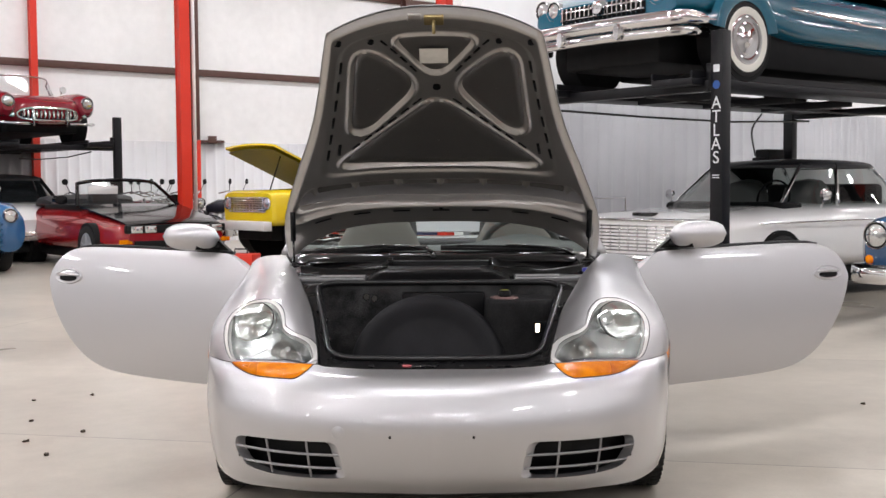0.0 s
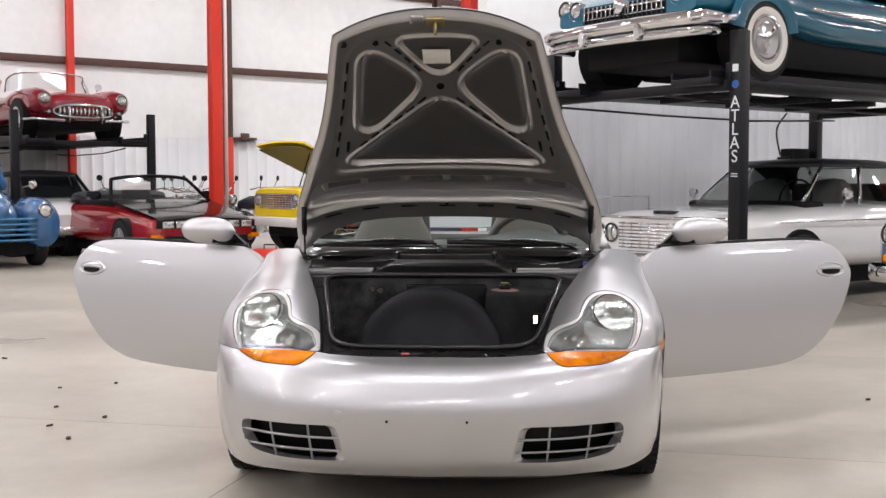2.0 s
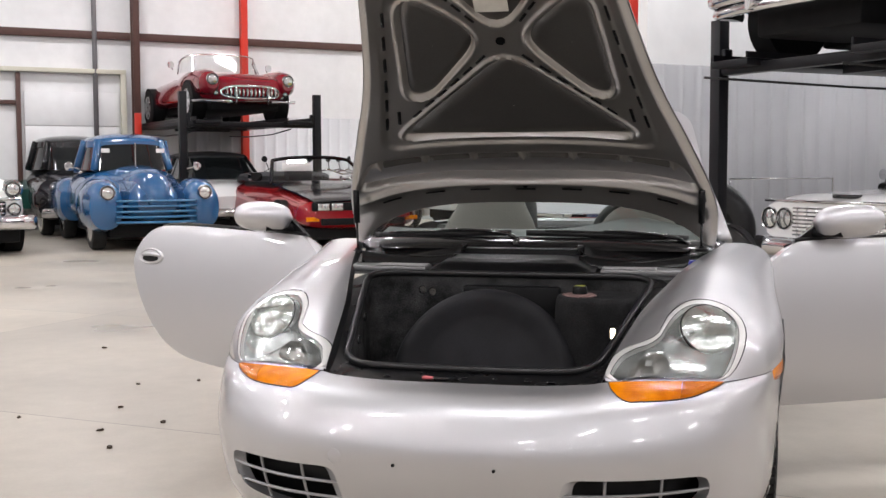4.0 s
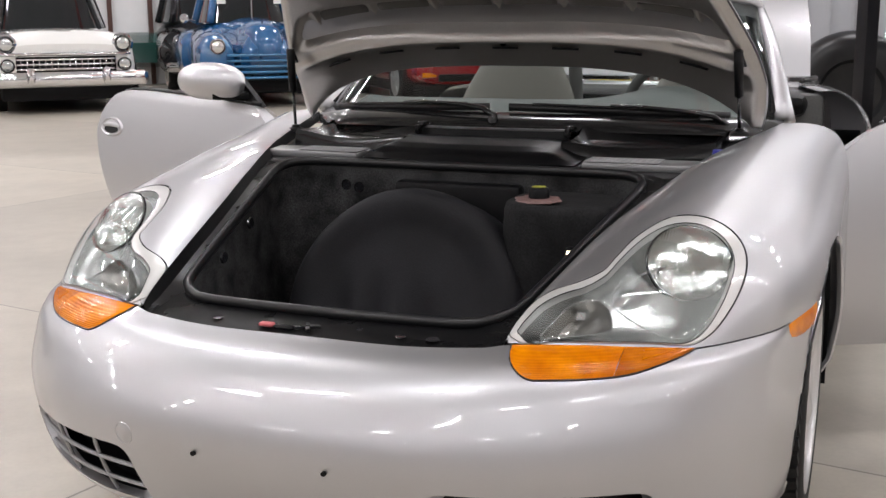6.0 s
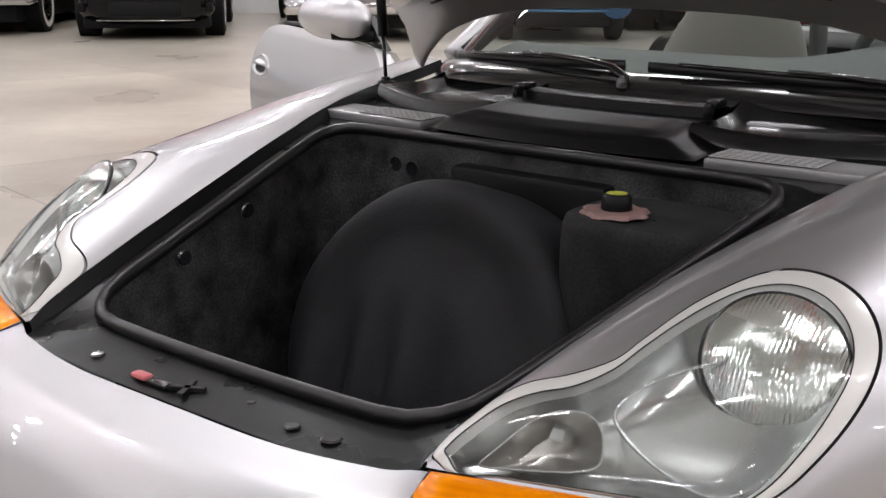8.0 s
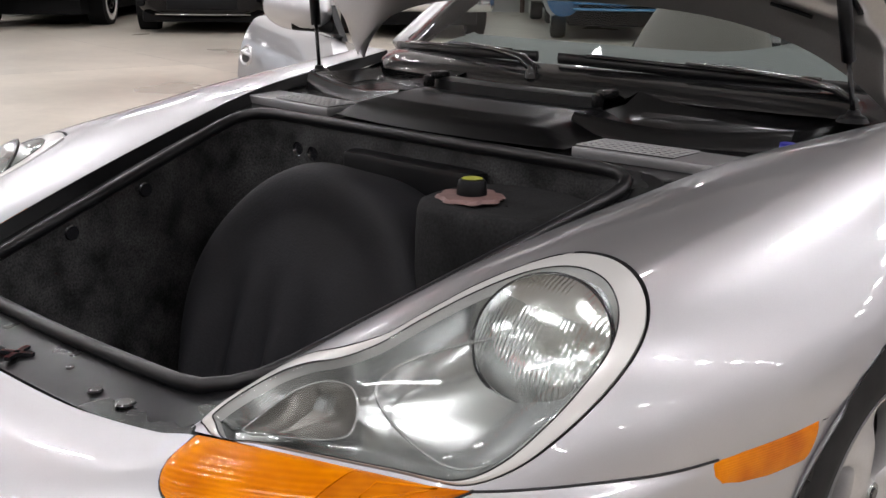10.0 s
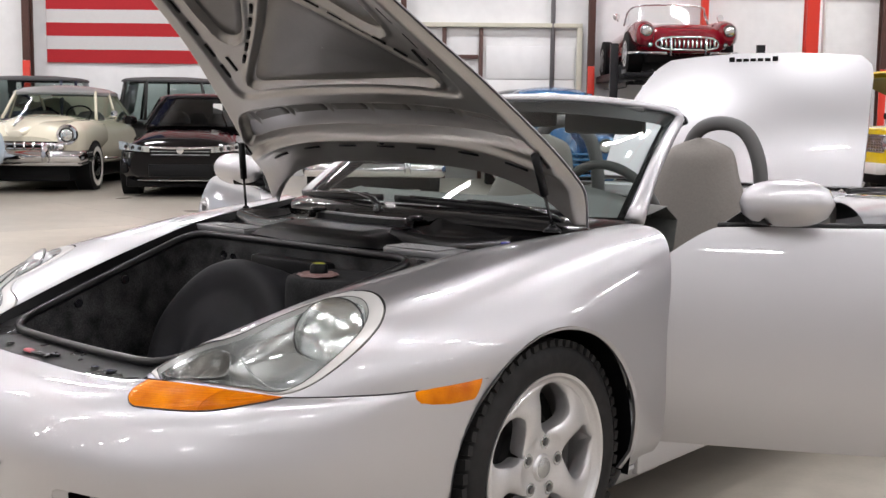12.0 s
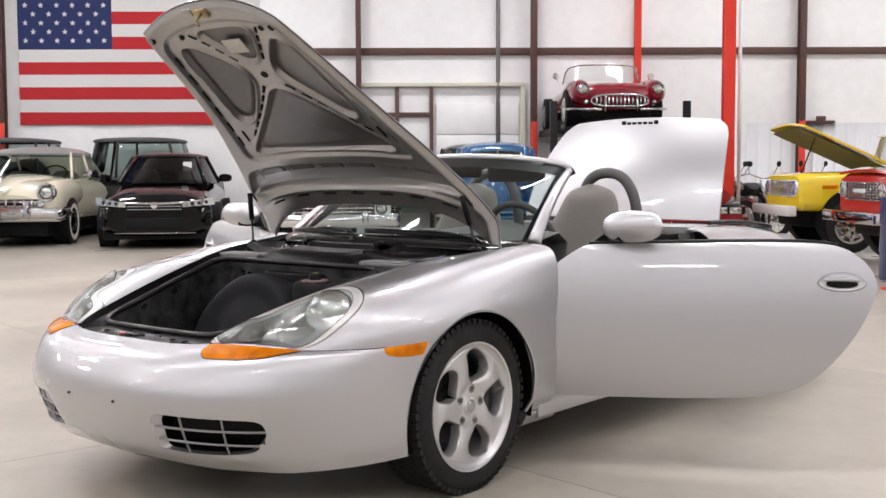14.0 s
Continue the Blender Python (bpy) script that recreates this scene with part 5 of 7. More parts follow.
        for i in range(k):
            x, y = mix(x0, x1, i / k), mix(y0, y1, i / k)
            y -= .012 * (1 - (x / .36) ** 2) if y < .30 else 0
            out.append(Vector((x, y, .607 + .277 * (y - .283))))
    return out


LAMP_AT = Vector((.362, .675, .660))


def build_trunk():
    tr = group("front_trunk", roadster, "black carpeted front trunk with spare wheel cover")
    rim = seal_loop()
    bm = bmesh.new()
    tube(bm, [p + Vector((0, 0, .006)) for p in rim], .0098, 10, True, flat=1.15)
    part("seal", bm, RUBBER, tr, "black rubber rim seal", sharp=1.5)
    # tub
    bm = bmesh.new()
    lv = []
    for k, (sh, z) in enumerate(((1.0, None), (.985, .60), (.965, .45), (.94, .33), (.90, .29))):
        ring = []
        for p in rim:
            q = Vector((p.x * sh, .62 + (p.y - .62) * sh, p.z if z is None else min(p.z - .01, z)))
            ring.append(q)
        lv.append(ring)
    loft(bm, lv, True, False)
    bm.faces.new([bm.verts.new(p) for p in lv[-1]])
    part("carpet_tub", clean(bm), CARPET, tr, "grey-black carpet lining", sharp=1.2)
    # frame between the seal and the wings
    bm = bmesh.new()
    outer = []
    for p in rim:
        if p.y < .32 and abs(p.x) < .31:
            outer.append(Vector((p.x * 1.22, .174 + .03 * (p.x / .31) ** 4, .590)))
        elif p.y > .93:
            outer.append(Vector((p.x * 1.10, p.y + .03, p.z + .004)))
        else:
            y = p.y
            best = min([i / 200 for i in range(0, 164)], key=lambda a: abs(FEND_I(a).y - y))
            f = FEND_I(best)
            outer.append(Vector((math.copysign(f.x - .004, p.x), y, f.z - .022)))
    loft(bm, [rim, outer], True, False)
    part("lid_ledge", clean(bm), LEDGE, tr, "black ledge round the opening")
    # lamp-side gutters that close the gap under the wings
    for s in (1, -1):
        bm = bmesh.new()
        loft(bm, [[Vector((s * (FEND_I(a).x), FEND_I(a).y, FEND_I(a).z - .001)), Vector((s * (FEND_I(a).x - .012), FEND_I(a).y, FEND_I(a).z - .024))] for a in [i / 40 for i in range(41)]], False, False)
        part("gutter", bm, BLACK_PL, tr)
    # spare wheel under its cloth, leaning against the bulkhead
    bm = bmesh.new()
    c = Vector((-.035, .725, .492))
    n = Vector((0, -.93, .36)).normalized()
    m = Matrix.Translation(c) @ n.to_track_quat("Z", "Y").to_matrix().to_4x4()
    prof = keyed([(0, .045), (.10, .047), (.19, .042), (.225, .050), (.255, .054), (.278, .042), (.292, .008), (.296, -.05), (.298, -.10)])
    rings = []
    for k in range(31):
        r = .298 * max(k, .02) / 30
        h = prof(r)
        rr = min(r, .295)
        ring = []
        for i in range(96):
            a = 2 * math.pi * i / 96
            x, y = rr * math.cos(a), rr * math.sin(a)
            fold = .014 * math.sin(42 * x + 2.5 * math.sin(11 * x + 1) + 2 * y) * smooth(.10, -.08, y) * smooth(.30, .24, r)
            ring.append(m @ Vector((x, y, h + fold + .003 * math.sin(17 * x + 9 * y))))
        rings.append(ring)
    loft(bm, rings, True, False)
    part("spare_wheel_cover", clean(bm), CLOTH, tr, "dark cloth cover over the spare wheel", sharp=1.3)
    # brake reservoir tower: carpet with folds, scalloped flange and cap on top
    bm = bmesh.new()
    rings = []
    for z, k in ((.30, 1.02), (.45, 1.01), (.60, 1.0), (.70, .99), (.738, .975), (.752, .94), (.757, .86), (.752, .62), (.748, .40), (.748, .02)):
        ring = []
        for i in range(96):
            q = 2 * math.pi * i / 96
            cx, sy = math.cos(q), math.sin(q)
            fold = 1 + .022 * math.sin(q * 26) * smooth(.0, .6, cx) * smooth(.9, 1, k)
            ring.append(Vector((.305 + .135 * k * fold * math.copysign(abs(cx) ** .75, cx), .838 + .118 * k * fold * math.copysign(abs(sy) ** .75, sy), z)))
        rings.append(ring)
    loft(bm, rings, True, False)
    part("reservoir_tower", clean(bm), material("tower_carpet", (.014, .014, .0145), .85, spec=.2, vary=.4, scale=220, bump=.5, big=.4, bigscale=12), tr, "carpeted reservoir tower with pressed folds", sharp=1.3)
    bm = bmesh.new()
    rows = []
    for r, h in ((.018, .003), (.047, .001), (.052, .004), (.047, .009), (.018, .010)):
        ring = []
        for i in range(120):
            a = 2 * math.pi * i / 120
            rr = r + (.0035 * math.copysign(abs(math.cos(8 * a)) ** .4, math.cos(8 * a)) if r > .04 else 0)
            ring.append(Vector((.246 + rr * math.cos(a), .822 + rr * math.sin(a), .750 + h)))
        rows.append(ring)
    loft(bm, rows, True, False)
    part("reservoir_flange", bm, material("pink_rubber", (.17, .10, .092), .55, vary=.15, scale=40), tr, "pinkish scalloped rubber flange")
    bm = bmesh.new()
    lathe(bm, [(0, .024), (.019, .023), (.022, .019), (.0235, .004), (.0235, 0)], 28, "z", (.248, .824, .760))
    part("reservoir_cap", bm, BLACK_PL, tr, "black screw cap")
    bm = bmesh.new()
    lathe(bm, [(0, .0254), (.016, .0246)], 28, "z", (.248, .824, .760))
    part("cap_label", bm, material("yellow_print", (.30, .31, .04), .6), tr, "yellow cap print")
    bm = bmesh.new()
    box(bm, -.145, .175, .912, .956, .50, .768, .012)
    part("battery_cover", bm, BLACK_PL, tr)
    # black discs standing in for dark holes in the carpet
    for x, y, z in ((-.413, .666, .690), (-.380, .497, .645), (-.28, .945, .750), (-.25, .955, .743)):
        bm = bmesh.new()
        lathe(bm, [(0, .004), (.012, .004), (.014, 0)], 12, "x" if x < -.3 else "y", (x + (.012 if x < -.3 else 0), y - (.0 if x < -.3 else .02), z))
        part("carpet_hole_disc", bm, BLACK_GL, tr)
    # courtesy lamp on the side wall
    bm = bmesh.new()
    box(bm, LAMP_AT.x - .012, LAMP_AT.x + .040, LAMP_AT.y, LAMP_AT.y + .016, LAMP_AT.z - .022, LAMP_AT.z + .022, .005)
    holder = part("courtesy_lamp", bm, BLACK_PL, tr, "lit trunk courtesy lamp")
    bm = bmesh.new()
    box(bm, LAMP_AT.x - .007, LAMP_AT.x + .007, LAMP_AT.y - .003, LAMP_AT.y - .001, LAMP_AT.z - .015, LAMP_AT.z + .015)
    part("lamp_lens", bm, glowing("courtesy_glow", (1.0, .80, .55), 6.0), holder, "warm glowing lamp lens")
    # lock and small fittings on the front ledge
    bm = bmesh.new()
    box(bm, -.068, -.028, .190, .204, .593, .601, .003)
    for a in (0, 1, 2, 3):
        box(bm, 0, .024, -.004, .004, 0, .005, 0, Matrix.Translation((-.005, .206, .596)) @ Matrix.Rotation(.5 + a * math.pi / 2, 4, "Z"))
    part("lock", bm, BLACK_GL, tr)
    bm = bmesh.new()
    box(bm, -.100, -.070, .188, .205, .595, .603, .004)
    part("release_tab", bm, material("red_tab", (.50, .12, .13), .5), tr, "red release tab")
    for x, y, r in ((.18, .222, .012), (.24, .226, .016), (.09, .24, .008), (-.20, .222, .012)):
        bm = bmesh.new()
        lathe(bm, [(0, .002), (r * .7, .002), (r * .85, 0)], 14, "z", (x, y - .012, .597))
        part("ledge_plug", bm, BLACK_GL, tr)


def build_cowl():
    cw = group("cowl", roadster, "black plastic cowl trays with perforated vents below the windscreen")
    back = lambda x: 1.315 + .26 * abs(x / .66) ** 2.2
    bm = bmesh.new()
    rows = []
    for i in range(31):
        x = mix(-.66, .66, i / 30)
        rows.append([Vector((x, .975, .798 - .01 * abs(x))), Vector((x, 1.06, .806)), Vector((x, 1.2, .815)), Vector((x, back(x) - .06, .828)), Vector((x, back(x), .862))])
    loft(bm, rows, False, False)
    part("tray", clean(bm), COWL, cw)
    # flat centre cover with a raised plateau and sloping ends
    bm = bmesh.new()
    rings = []
    for k in range(15):
        y = mix(.992, 1.205, k / 14)
        ring = []
        for i in range(49):
            x = mix(-.285, .275, i / 48)
            d = min((x + .285) / .055, (.275 - x) / .075, (y - .992) / .030, 1)
            h = .024 * smooth(0, 1, d) + .016 * (y - .992) / .213
            e = min((x + .235) / .03, (.190 - x) / .03, (y - 1.035) / .02, (1.175 - y) / .02)
            h += .007 * smooth(0, 1, e)
            ring.append(Vector((x, y + .030 * (x / .28) ** 2, .808 + h)))
        rings.append(ring)
    loft(bm, rings, False, False)
    part("centre_cover", clean(bm), BLACK_PL, cw, "black moulded centre cover", sharp=1.2)
    # upright rail behind it, with its clips
    bm = bmesh.new()
    loft(bm, [[Vector((x, 1.206 + .03 * (x / .28) ** 2, .835)), Vector((x, 1.214 + .03 * (x / .28) ** 2, .866)), Vector((x, 1.225 + .03 * (x / .28) ** 2, .870)), Vector((x, 1.262 + .03 * (x / .28) ** 2, .868)), Vector((x, 1.290 + .05 * (x / .28) ** 2, .850))] for x in [mix(-.205, .205, i / 16) for i in range(17)]], False, False)
    part("centre_rail", clean(bm), BLACK_PL, cw)
    for s in (1, -1):
        # deep side trough with a rolled front rim
        bm = bmesh.new()
        rows = []
        for i in range(25):
            t = i / 24
            x = s * mix(.212, .575, t)
            sag = .016 * math.sin(math.pi * t)
            y0, y1 = 1.128 + .085 * t, back(x) - .005
            e = smooth(0, .08, t) * smooth(1, .9, t)
            rows.append([Vector((x, y0 - .012, .812)), Vector((x, y0 - .004, .846 - sag)), Vector((x, y0 + .004, .853 - sag)), Vector((x, y0 + .016, .850 - sag)), Vector((x, mix(y0, y1, .45), .846 - sag - .026 * e)), Vector((x, mix(y0, y1, .8), .852 - .018 * e)), Vector((x, y1, .872))])
        loft(bm, rows, False, True)
        part("side_trough", clean(bm), COWL, cw, "deep black side trough")
        bm = bmesh.new()
        box(bm, s * .205 - .011, s * .205 + .011, 1.215, 1.262, .866, .882, .006)
        box(bm, s * .205 - .006, s * .205 + .006, 1.196, 1.222, .852, .876, .004)
        part("clip", bm, COWL, cw)
        # perforated vent let into a painted plate
        bm = bmesh.new()
        mid = s * .385
        lean = lambda p: Vector((p.x, p.y + .06 * (abs(p.x) - .285), p.z))
        n = 12
        for i in range(n):
            x0 = mix(.300, .470, i / (n - 1))
            box(bm, s * x0 - .0011, s * x0 + .0011, 1.020, 1.098, .8192, .8208)
        for j in range(6):
            box(bm, mid - .087, mid + .087, 1.020 + j * .0152, 1.0222 + j * .0152, .8194, .8210)
        for v in bm.verts:
            v.co = lean(v.co)
        base = bmesh.new()
        box(base, mid - .086, mid + .086, 1.018, 1.100, .8155, .8180, .001)
        plate = bmesh.new()
        x0, x1 = .294, .625
        box(plate, min(s * x0, s * x1), max(s * x0, s * x1), 1.012, 1.112, .800, .8175, .003)
        for b in (base, plate):
            for v in b.verts:
                v.co = lean(v.co)
        part("vent_plate", plate, material("vent_plate_grey", (.30, .30, .305), .35, .6, .2), cw, "grey painted vent plate")
        part("vent_well", base, BLACK_PL, cw)
        part("vent_mesh", bm, material("vent_mesh_grey", (.5, .5, .505), .4, .3), cw, "pale grey vent mesh")
    bm = bmesh.new()
    lathe(bm, [(0, .014), (.012, .014), (.014, 0)], 14, "z", (.585, 1.175, .826))
    part("washer_cap", bm, material("blue_cap", (.03, .03, .28), .4), cw, "blue washer filler cap")


def build_underbody():
    # unseen plate, added to stop light leaking onto the floor below
    bm = bmesh.new()
    box(bm, -.60, .60, .62, 4.10, .155, .19, .015)
    part("underbody", bm, BLACK_PL, roadster)


build_bumper()
build_underbody()
for side in (1, -1):
    build_fender(side)
    build_headlamp(side)
    build_door(side)
    for wy in (HUB_Y, HUB_RY):
        wheel_front(side, wy)
build_hood()
build_windscreen()
build_cabin()
build_rear()
build_trunk()
build_cowl()


# ---- parked vehicles ----
def at(x, y, deg, z=0.0):
    """Front middle of a vehicle on the floor at (x, y); deg turns it, its nose along local -y."""
    return Matrix.Translation((x, y, z)) @ Matrix.Rotation(radians(deg), 4, "Z")


WHITEWALL = material("whitewall", (.70, .68, .62), .6)
HEADGLASS = material("headlamp_glass", (.60, .62, .61), .12, .75, .8)
DASHLINE = material("sticker_white", (.75, .75, .73), .6)
# near-black for shade in wells, cabins and undersides, and for black parts
SHADOW_BLACK = material("shade_and_parts_black", (.006, .006, .0065), .7, spec=.2, vary=.2, scale=8)
VINYL = material("vinyl_top_black", (.02, .02, .022), .5, vary=.1, scale=60, bump=.2)


def car_wheel(parent, s, x, y, r, w, rim_mat, white=False, spokes=0, z=None):
    wh = new("wheel")
    wh.parent = parent
    M = Matrix.Translation((s * x, y, r if z is None else z)) @ Matrix.Rotation(0 if s > 0 else math.pi, 4, "Z")
    h = w / 2
    rr = r * .62
    bm = bmesh.new()
    lathe(bm, [(rr, h * .7), (rr * 1.05, h), (r * .82, h * 1.08), (r * .94, h * .95), (r, h * .6), (r, -h * .6), (r * .94, -h * .95), (rr, -h)], 36)
    bm.transform(M)
    part("tyre", bm, TYRE, wh)
    if white:
        bm = bmesh.new()
        lathe(bm, [(rr * 1.03, h * 1.0), (rr * 1.08, h * 1.06), (r * .80, h * 1.10), (r * .83, h * 1.07)], 36)
        bm.transform(M)
        part("whitewall", bm, WHITEWALL, wh, "white sidewall band")
    bm = bmesh.new()
    lathe(bm, [(0, h * 1.22), (rr * .22, h * 1.20), (rr * .34, h * 1.06), (rr * .5, h * 1.10), (rr * .62, h * 1.02), (rr * .8, h * 1.0), (rr * .92, h * 1.06), (rr * 1.04, h * 1.0), (rr * 1.02, -h * .5)], 36)
    for k in range(spokes):
        box(bm, h * 1.0, h * 1.12, -rr * .10, rr * .10, rr * .2, rr * .95, .004, Matrix.Rotation(2 * math.pi * k / spokes, 4, "X"))
    bm.transform(M)
    part("rim", bm, rim_mat, wh)
    return wh


def plan_ring(hw, y0, y1, z, n=28, p=3.6, bow=0.0):
    out = []
    yc, hl = (y0 + y1) / 2, (y1 - y0) / 2
    for j in range(n):
        a = 2 * math.pi * (j + .5) / n
        c, s = math.cos(a), math.sin(a)
        x = hw * math.copysign(abs(c) ** (2 / p), c)
        y = hl * math.copysign(abs(s) ** (2 / p), s)
        out.append(Vector((x, yc + y - bow * (1 - (x / hw) ** 2) * (1 if s < 0 else -1), z)))
    return out


def greenhouse(parent, y, zb, zt, hwb, hwt, roof_mat, pillar_mat, glass_mat=None, bow=.08, crown=.07, p=3.4, post=.028, drop=.035):
    """Windows and roof: y = base front, roof front, roof rear, base rear."""
    g = glass_mat or DARKPANE
    rings = [plan_ring(mix(hwb, hwt, t), mix(y[0], y[1], t), mix(y[3], y[2], t), mix(zb, zt, t), bow=bow, p=p) for t in (0, .35, .7, 1)]
    bm = bmesh.new()
    loft(bm, rings, True, False)
    part("glazing", bm, g, parent, "window glass shell")
    top = rings[-1]
    cx = Vector((0, (y[1] + y[2]) / 2, zt))
    bm = bmesh.new()
    rr = []
    for k, dz in ((1.035 + drop * .25, -drop), (1.045, -.005), (1.0, .02), (.85, .45 * crown + .02), (.55, .8 * crown + .02), (.2, crown + .02), (.01, crown + .02)):
        rr.append([cx + (q - cx) * k + Vector((0, 0, dz)) for q in top])
    loft(bm, rr, True, False)
    part("roof", clean(bm), roof_mat, parent)
    n = len(top)
    for frac in (.115, .385, .615, .885, .995, .505):
        j = int(frac * n) % n
        bm = bmesh.new()
        tube(bm, [r[j] * 1.0 + (r[j] - Vector((0, cx.y, r[j].z))).normalized() * .008 for r in rings], post, 8)
        part("pillar", bm, pillar_mat, parent)


def bumper_bar(parent, hw, y, z, r, bow=.10, wrap=.25, mat=None, flat=1.6, ends=True):
    pts = [(-hw, y + bow + wrap, z), (-hw, y + bow + .04, z)] if ends else []
    n = 15
    pts = pts + [(mix(-hw * .97, hw * .97, i / (n - 1)), y + bow * abs(2 * i / (n - 1) - 1) ** 2.2, z) for i in range(n)] + ([(hw, y + bow + .04, z), (hw, y + bow + wrap, z)] if ends else [])
    bm = bmesh.new()
    tube(bm, pts, r, 10, flat=flat)
    return part("bumper", bm, mat or CHROME, parent, "chrome bumper" if mat is None else "")


def round_lamp(parent, x, y, z, r, ring=None, name="headlight"):
    bm = bmesh.new()
    lathe(bm, [(r * 1.18, .05), (r * 1.2, -.01), (r * 1.12, -.022), (r, -.012)], 24, "y", (x, y, z))
    h = part(name, bm, ring or CHROME, parent)
    # black ring added as a dark gap, for contrast between rim and lens
    bm = bmesh.new()
    lathe(bm, [(r * 1.04, -.006), (r * 1.03, -.020), (r * .95, -.018), (r * .94, -.006)], 24, "y", (x, y, z))
    part("lamp_contrast_ring", bm, SHADOW_BLACK, h)
    bm = bmesh.new()
    lathe(bm, [(0, -.035), (r * .5, -.03), (r * .95, -.012)], 24, "y", (x, y, z))
    part("lens", bm, HEADGLASS, h)
    return h


def bars(parent, name, hw, y, z0, z1, rows, cols=0, mat=None, r=.008, bow=0.0, back=True):
    if back:
        # black box behind the bars, for the shade in the opening
        bm = bmesh.new()
        box(bm, -hw, hw, y + .03, y + .10, z0 - .005, z1 + .005, .01)
        part("grille_shade_box", bm, SHADOW_BLACK, parent)
    for i in range(rows):
        z = mix(z0, z1, (i + .5) / rows)
        bm = bmesh.new()
        tube(bm, [(mix(-hw, hw, k / 8), y + .02 + bow * (2 * k / 8 - 1) ** 2, z) for k in range(9)], r, 6)
        part(name, bm, mat or CHROME, parent)
    for i in range(cols):
        x = mix(-hw, hw, (i + .5) / cols)
        bm = bmesh.new()
        tube(bm, [(x, y + .012 + bow * (x / hw) ** 2, z0), (x, y + .012 + bow * (x / hw) ** 2, z1)], r * .8, 6)
        part(name, bm, mat or CHROME, parent)


def shell(parent, stations, mat, name="body", n=28, label=""):
    bm = bmesh.new()
    loft(bm, [superring(y, hw, z0, z1, p, n, top) for y, hw, z0, z1, p, top in stations], True, True)
    return part(name, bm, mat, parent, label)


def smooth_shell(parent, keys, mat, name="body", steps=34, n=32, label=""):
    f = [keyed([(k[0], k[i]) for k in keys]) for i in range(1, 6)]
    y0, y1 = keys[0][0], keys[-1][0]
    st = []
    for i in range(steps + 1):
        y = mix(y0, y1, i / steps)
        st.append((y, f[0](y), f[1](y), f[2](y), f[3](y), f[4](y)))
    return shell(parent, st, mat, name, n, label)


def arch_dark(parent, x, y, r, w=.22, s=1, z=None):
    # black disc just outside the solid flank, standing in for a shaded arch
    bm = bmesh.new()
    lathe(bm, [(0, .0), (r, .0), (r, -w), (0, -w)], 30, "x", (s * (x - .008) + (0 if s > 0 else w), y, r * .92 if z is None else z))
    part("well_shade_disc", bm, SHADOW_BLACK, parent)


def four_wheels(car, x, yf, yr, r, w, rim, white=False, spokes=0, well=True, xo=None):
    for s in (1, -1):
        for y in (yf, yr):
            car_wheel(car, s, xo - w * .54 + .012 if well and xo else x, y, r, w, rim, white, spokes)
            if well:
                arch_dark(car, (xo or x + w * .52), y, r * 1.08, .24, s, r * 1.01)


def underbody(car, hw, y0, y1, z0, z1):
    # plain black box; its colour carries the shade below the body
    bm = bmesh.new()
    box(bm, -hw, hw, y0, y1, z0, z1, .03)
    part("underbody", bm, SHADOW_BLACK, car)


def ford_forties():
    blue = paint("bright_blue_paint", (.018, .095, .23), .16)
    c = thing("vintage_coupe", "bright blue forties coupe with barred grille", "car", at(-6.62, 11.42, 39))
    smooth_shell(c, [(.02, .30, .52, .80, 2.6, .7), (.18, .40, .42, .98, 2.6, .62), (.7, .50, .35, 1.08, 2.6, .6), (1.3, .66, .32, 1.12, 2.8, .7), (1.8, .80, .30, 1.14, 3, .84), (3.2, .84, .30, 1.12, 3, .86), (4.1, .74, .34, 1.02, 2.6, .8), (4.75, .45, .42, .80, 2.4, .7)], blue)
    bm = bmesh.new()
    loft(bm, [superring(y, hw, z0, z1, 2.4, 24) for y, hw, z0, z1 in ((-.06, .05, .70, .78), (-.02, .13, .60, .90), (.15, .22, .58, 1.05), (.8, .30, .7, 1.14), (1.5, .36, .8, 1.17))], True, True)
    part("bonnet", bm, blue, c)
    greenhouse(c, (1.55, 1.85, 3.1, 3.9), 1.10, 1.54, .70, .58, blue, blue, bow=.06, crown=.10, p=2.8, post=.062, drop=.10)
    for s in (1, -1):
        for y0, nm in ((.05, "front_fender"), (3.0, "rear_fender")):
            bm = bmesh.new()
            ks = [(0, .10, .45, .75), (.10, .22, .30, .90), (.35, .26, .24, .98), (.75, .27, .26, .99), (1.15, .25, .28, .86), (1.5, .16, .28, .66)]
            loft(bm, [[p + Vector((s * .66, 0, 0)) for p in superring(y0 + y, hw, z0, z1, 2.3, 22)] for y, hw, z0, z1 in ks], True, True)
            part(nm, bm, blue, c)
        round_lamp(c, s * .655, .045, .80, .085, name="headlight")
        bm = bmesh.new()
        tube(bm, [(s * .78, 1.62, 1.12), (s * .90, 1.6, 1.15)], .012, 6)
        lathe(bm, [(0, -.02), (.06, -.01), (.065, .02), (0, .03)], 16, "y", (s * .93, 1.6, 1.16))
        part("side_mirror", bm, CHROME, c)
    for i in range(5):
        z = .40 + i * .072
        bm = bmesh.new()
        tube(bm, [(x, -.045 + .16 * (x / .62) ** 2, z) for x in [mix(-.54, .54, k / 10) for k in range(11)]], .030, 8, flat=.62)
        part("grille_bar", bm, material("blue_bar_%d" % i, (.035, .14, .28), .22, 0, .6), c)
    bm = bmesh.new()
    box(bm, -.008, .008, 1.52, 1.56, 1.13, 1.50)
    part("screen_divider", bm, CHROME, c)
    for s in (1, -1):
        bm = bmesh.new()
        box(bm, s * .40 - .06, s * .40 + .06, 1.690, 1.695, 1.36, 1.42)
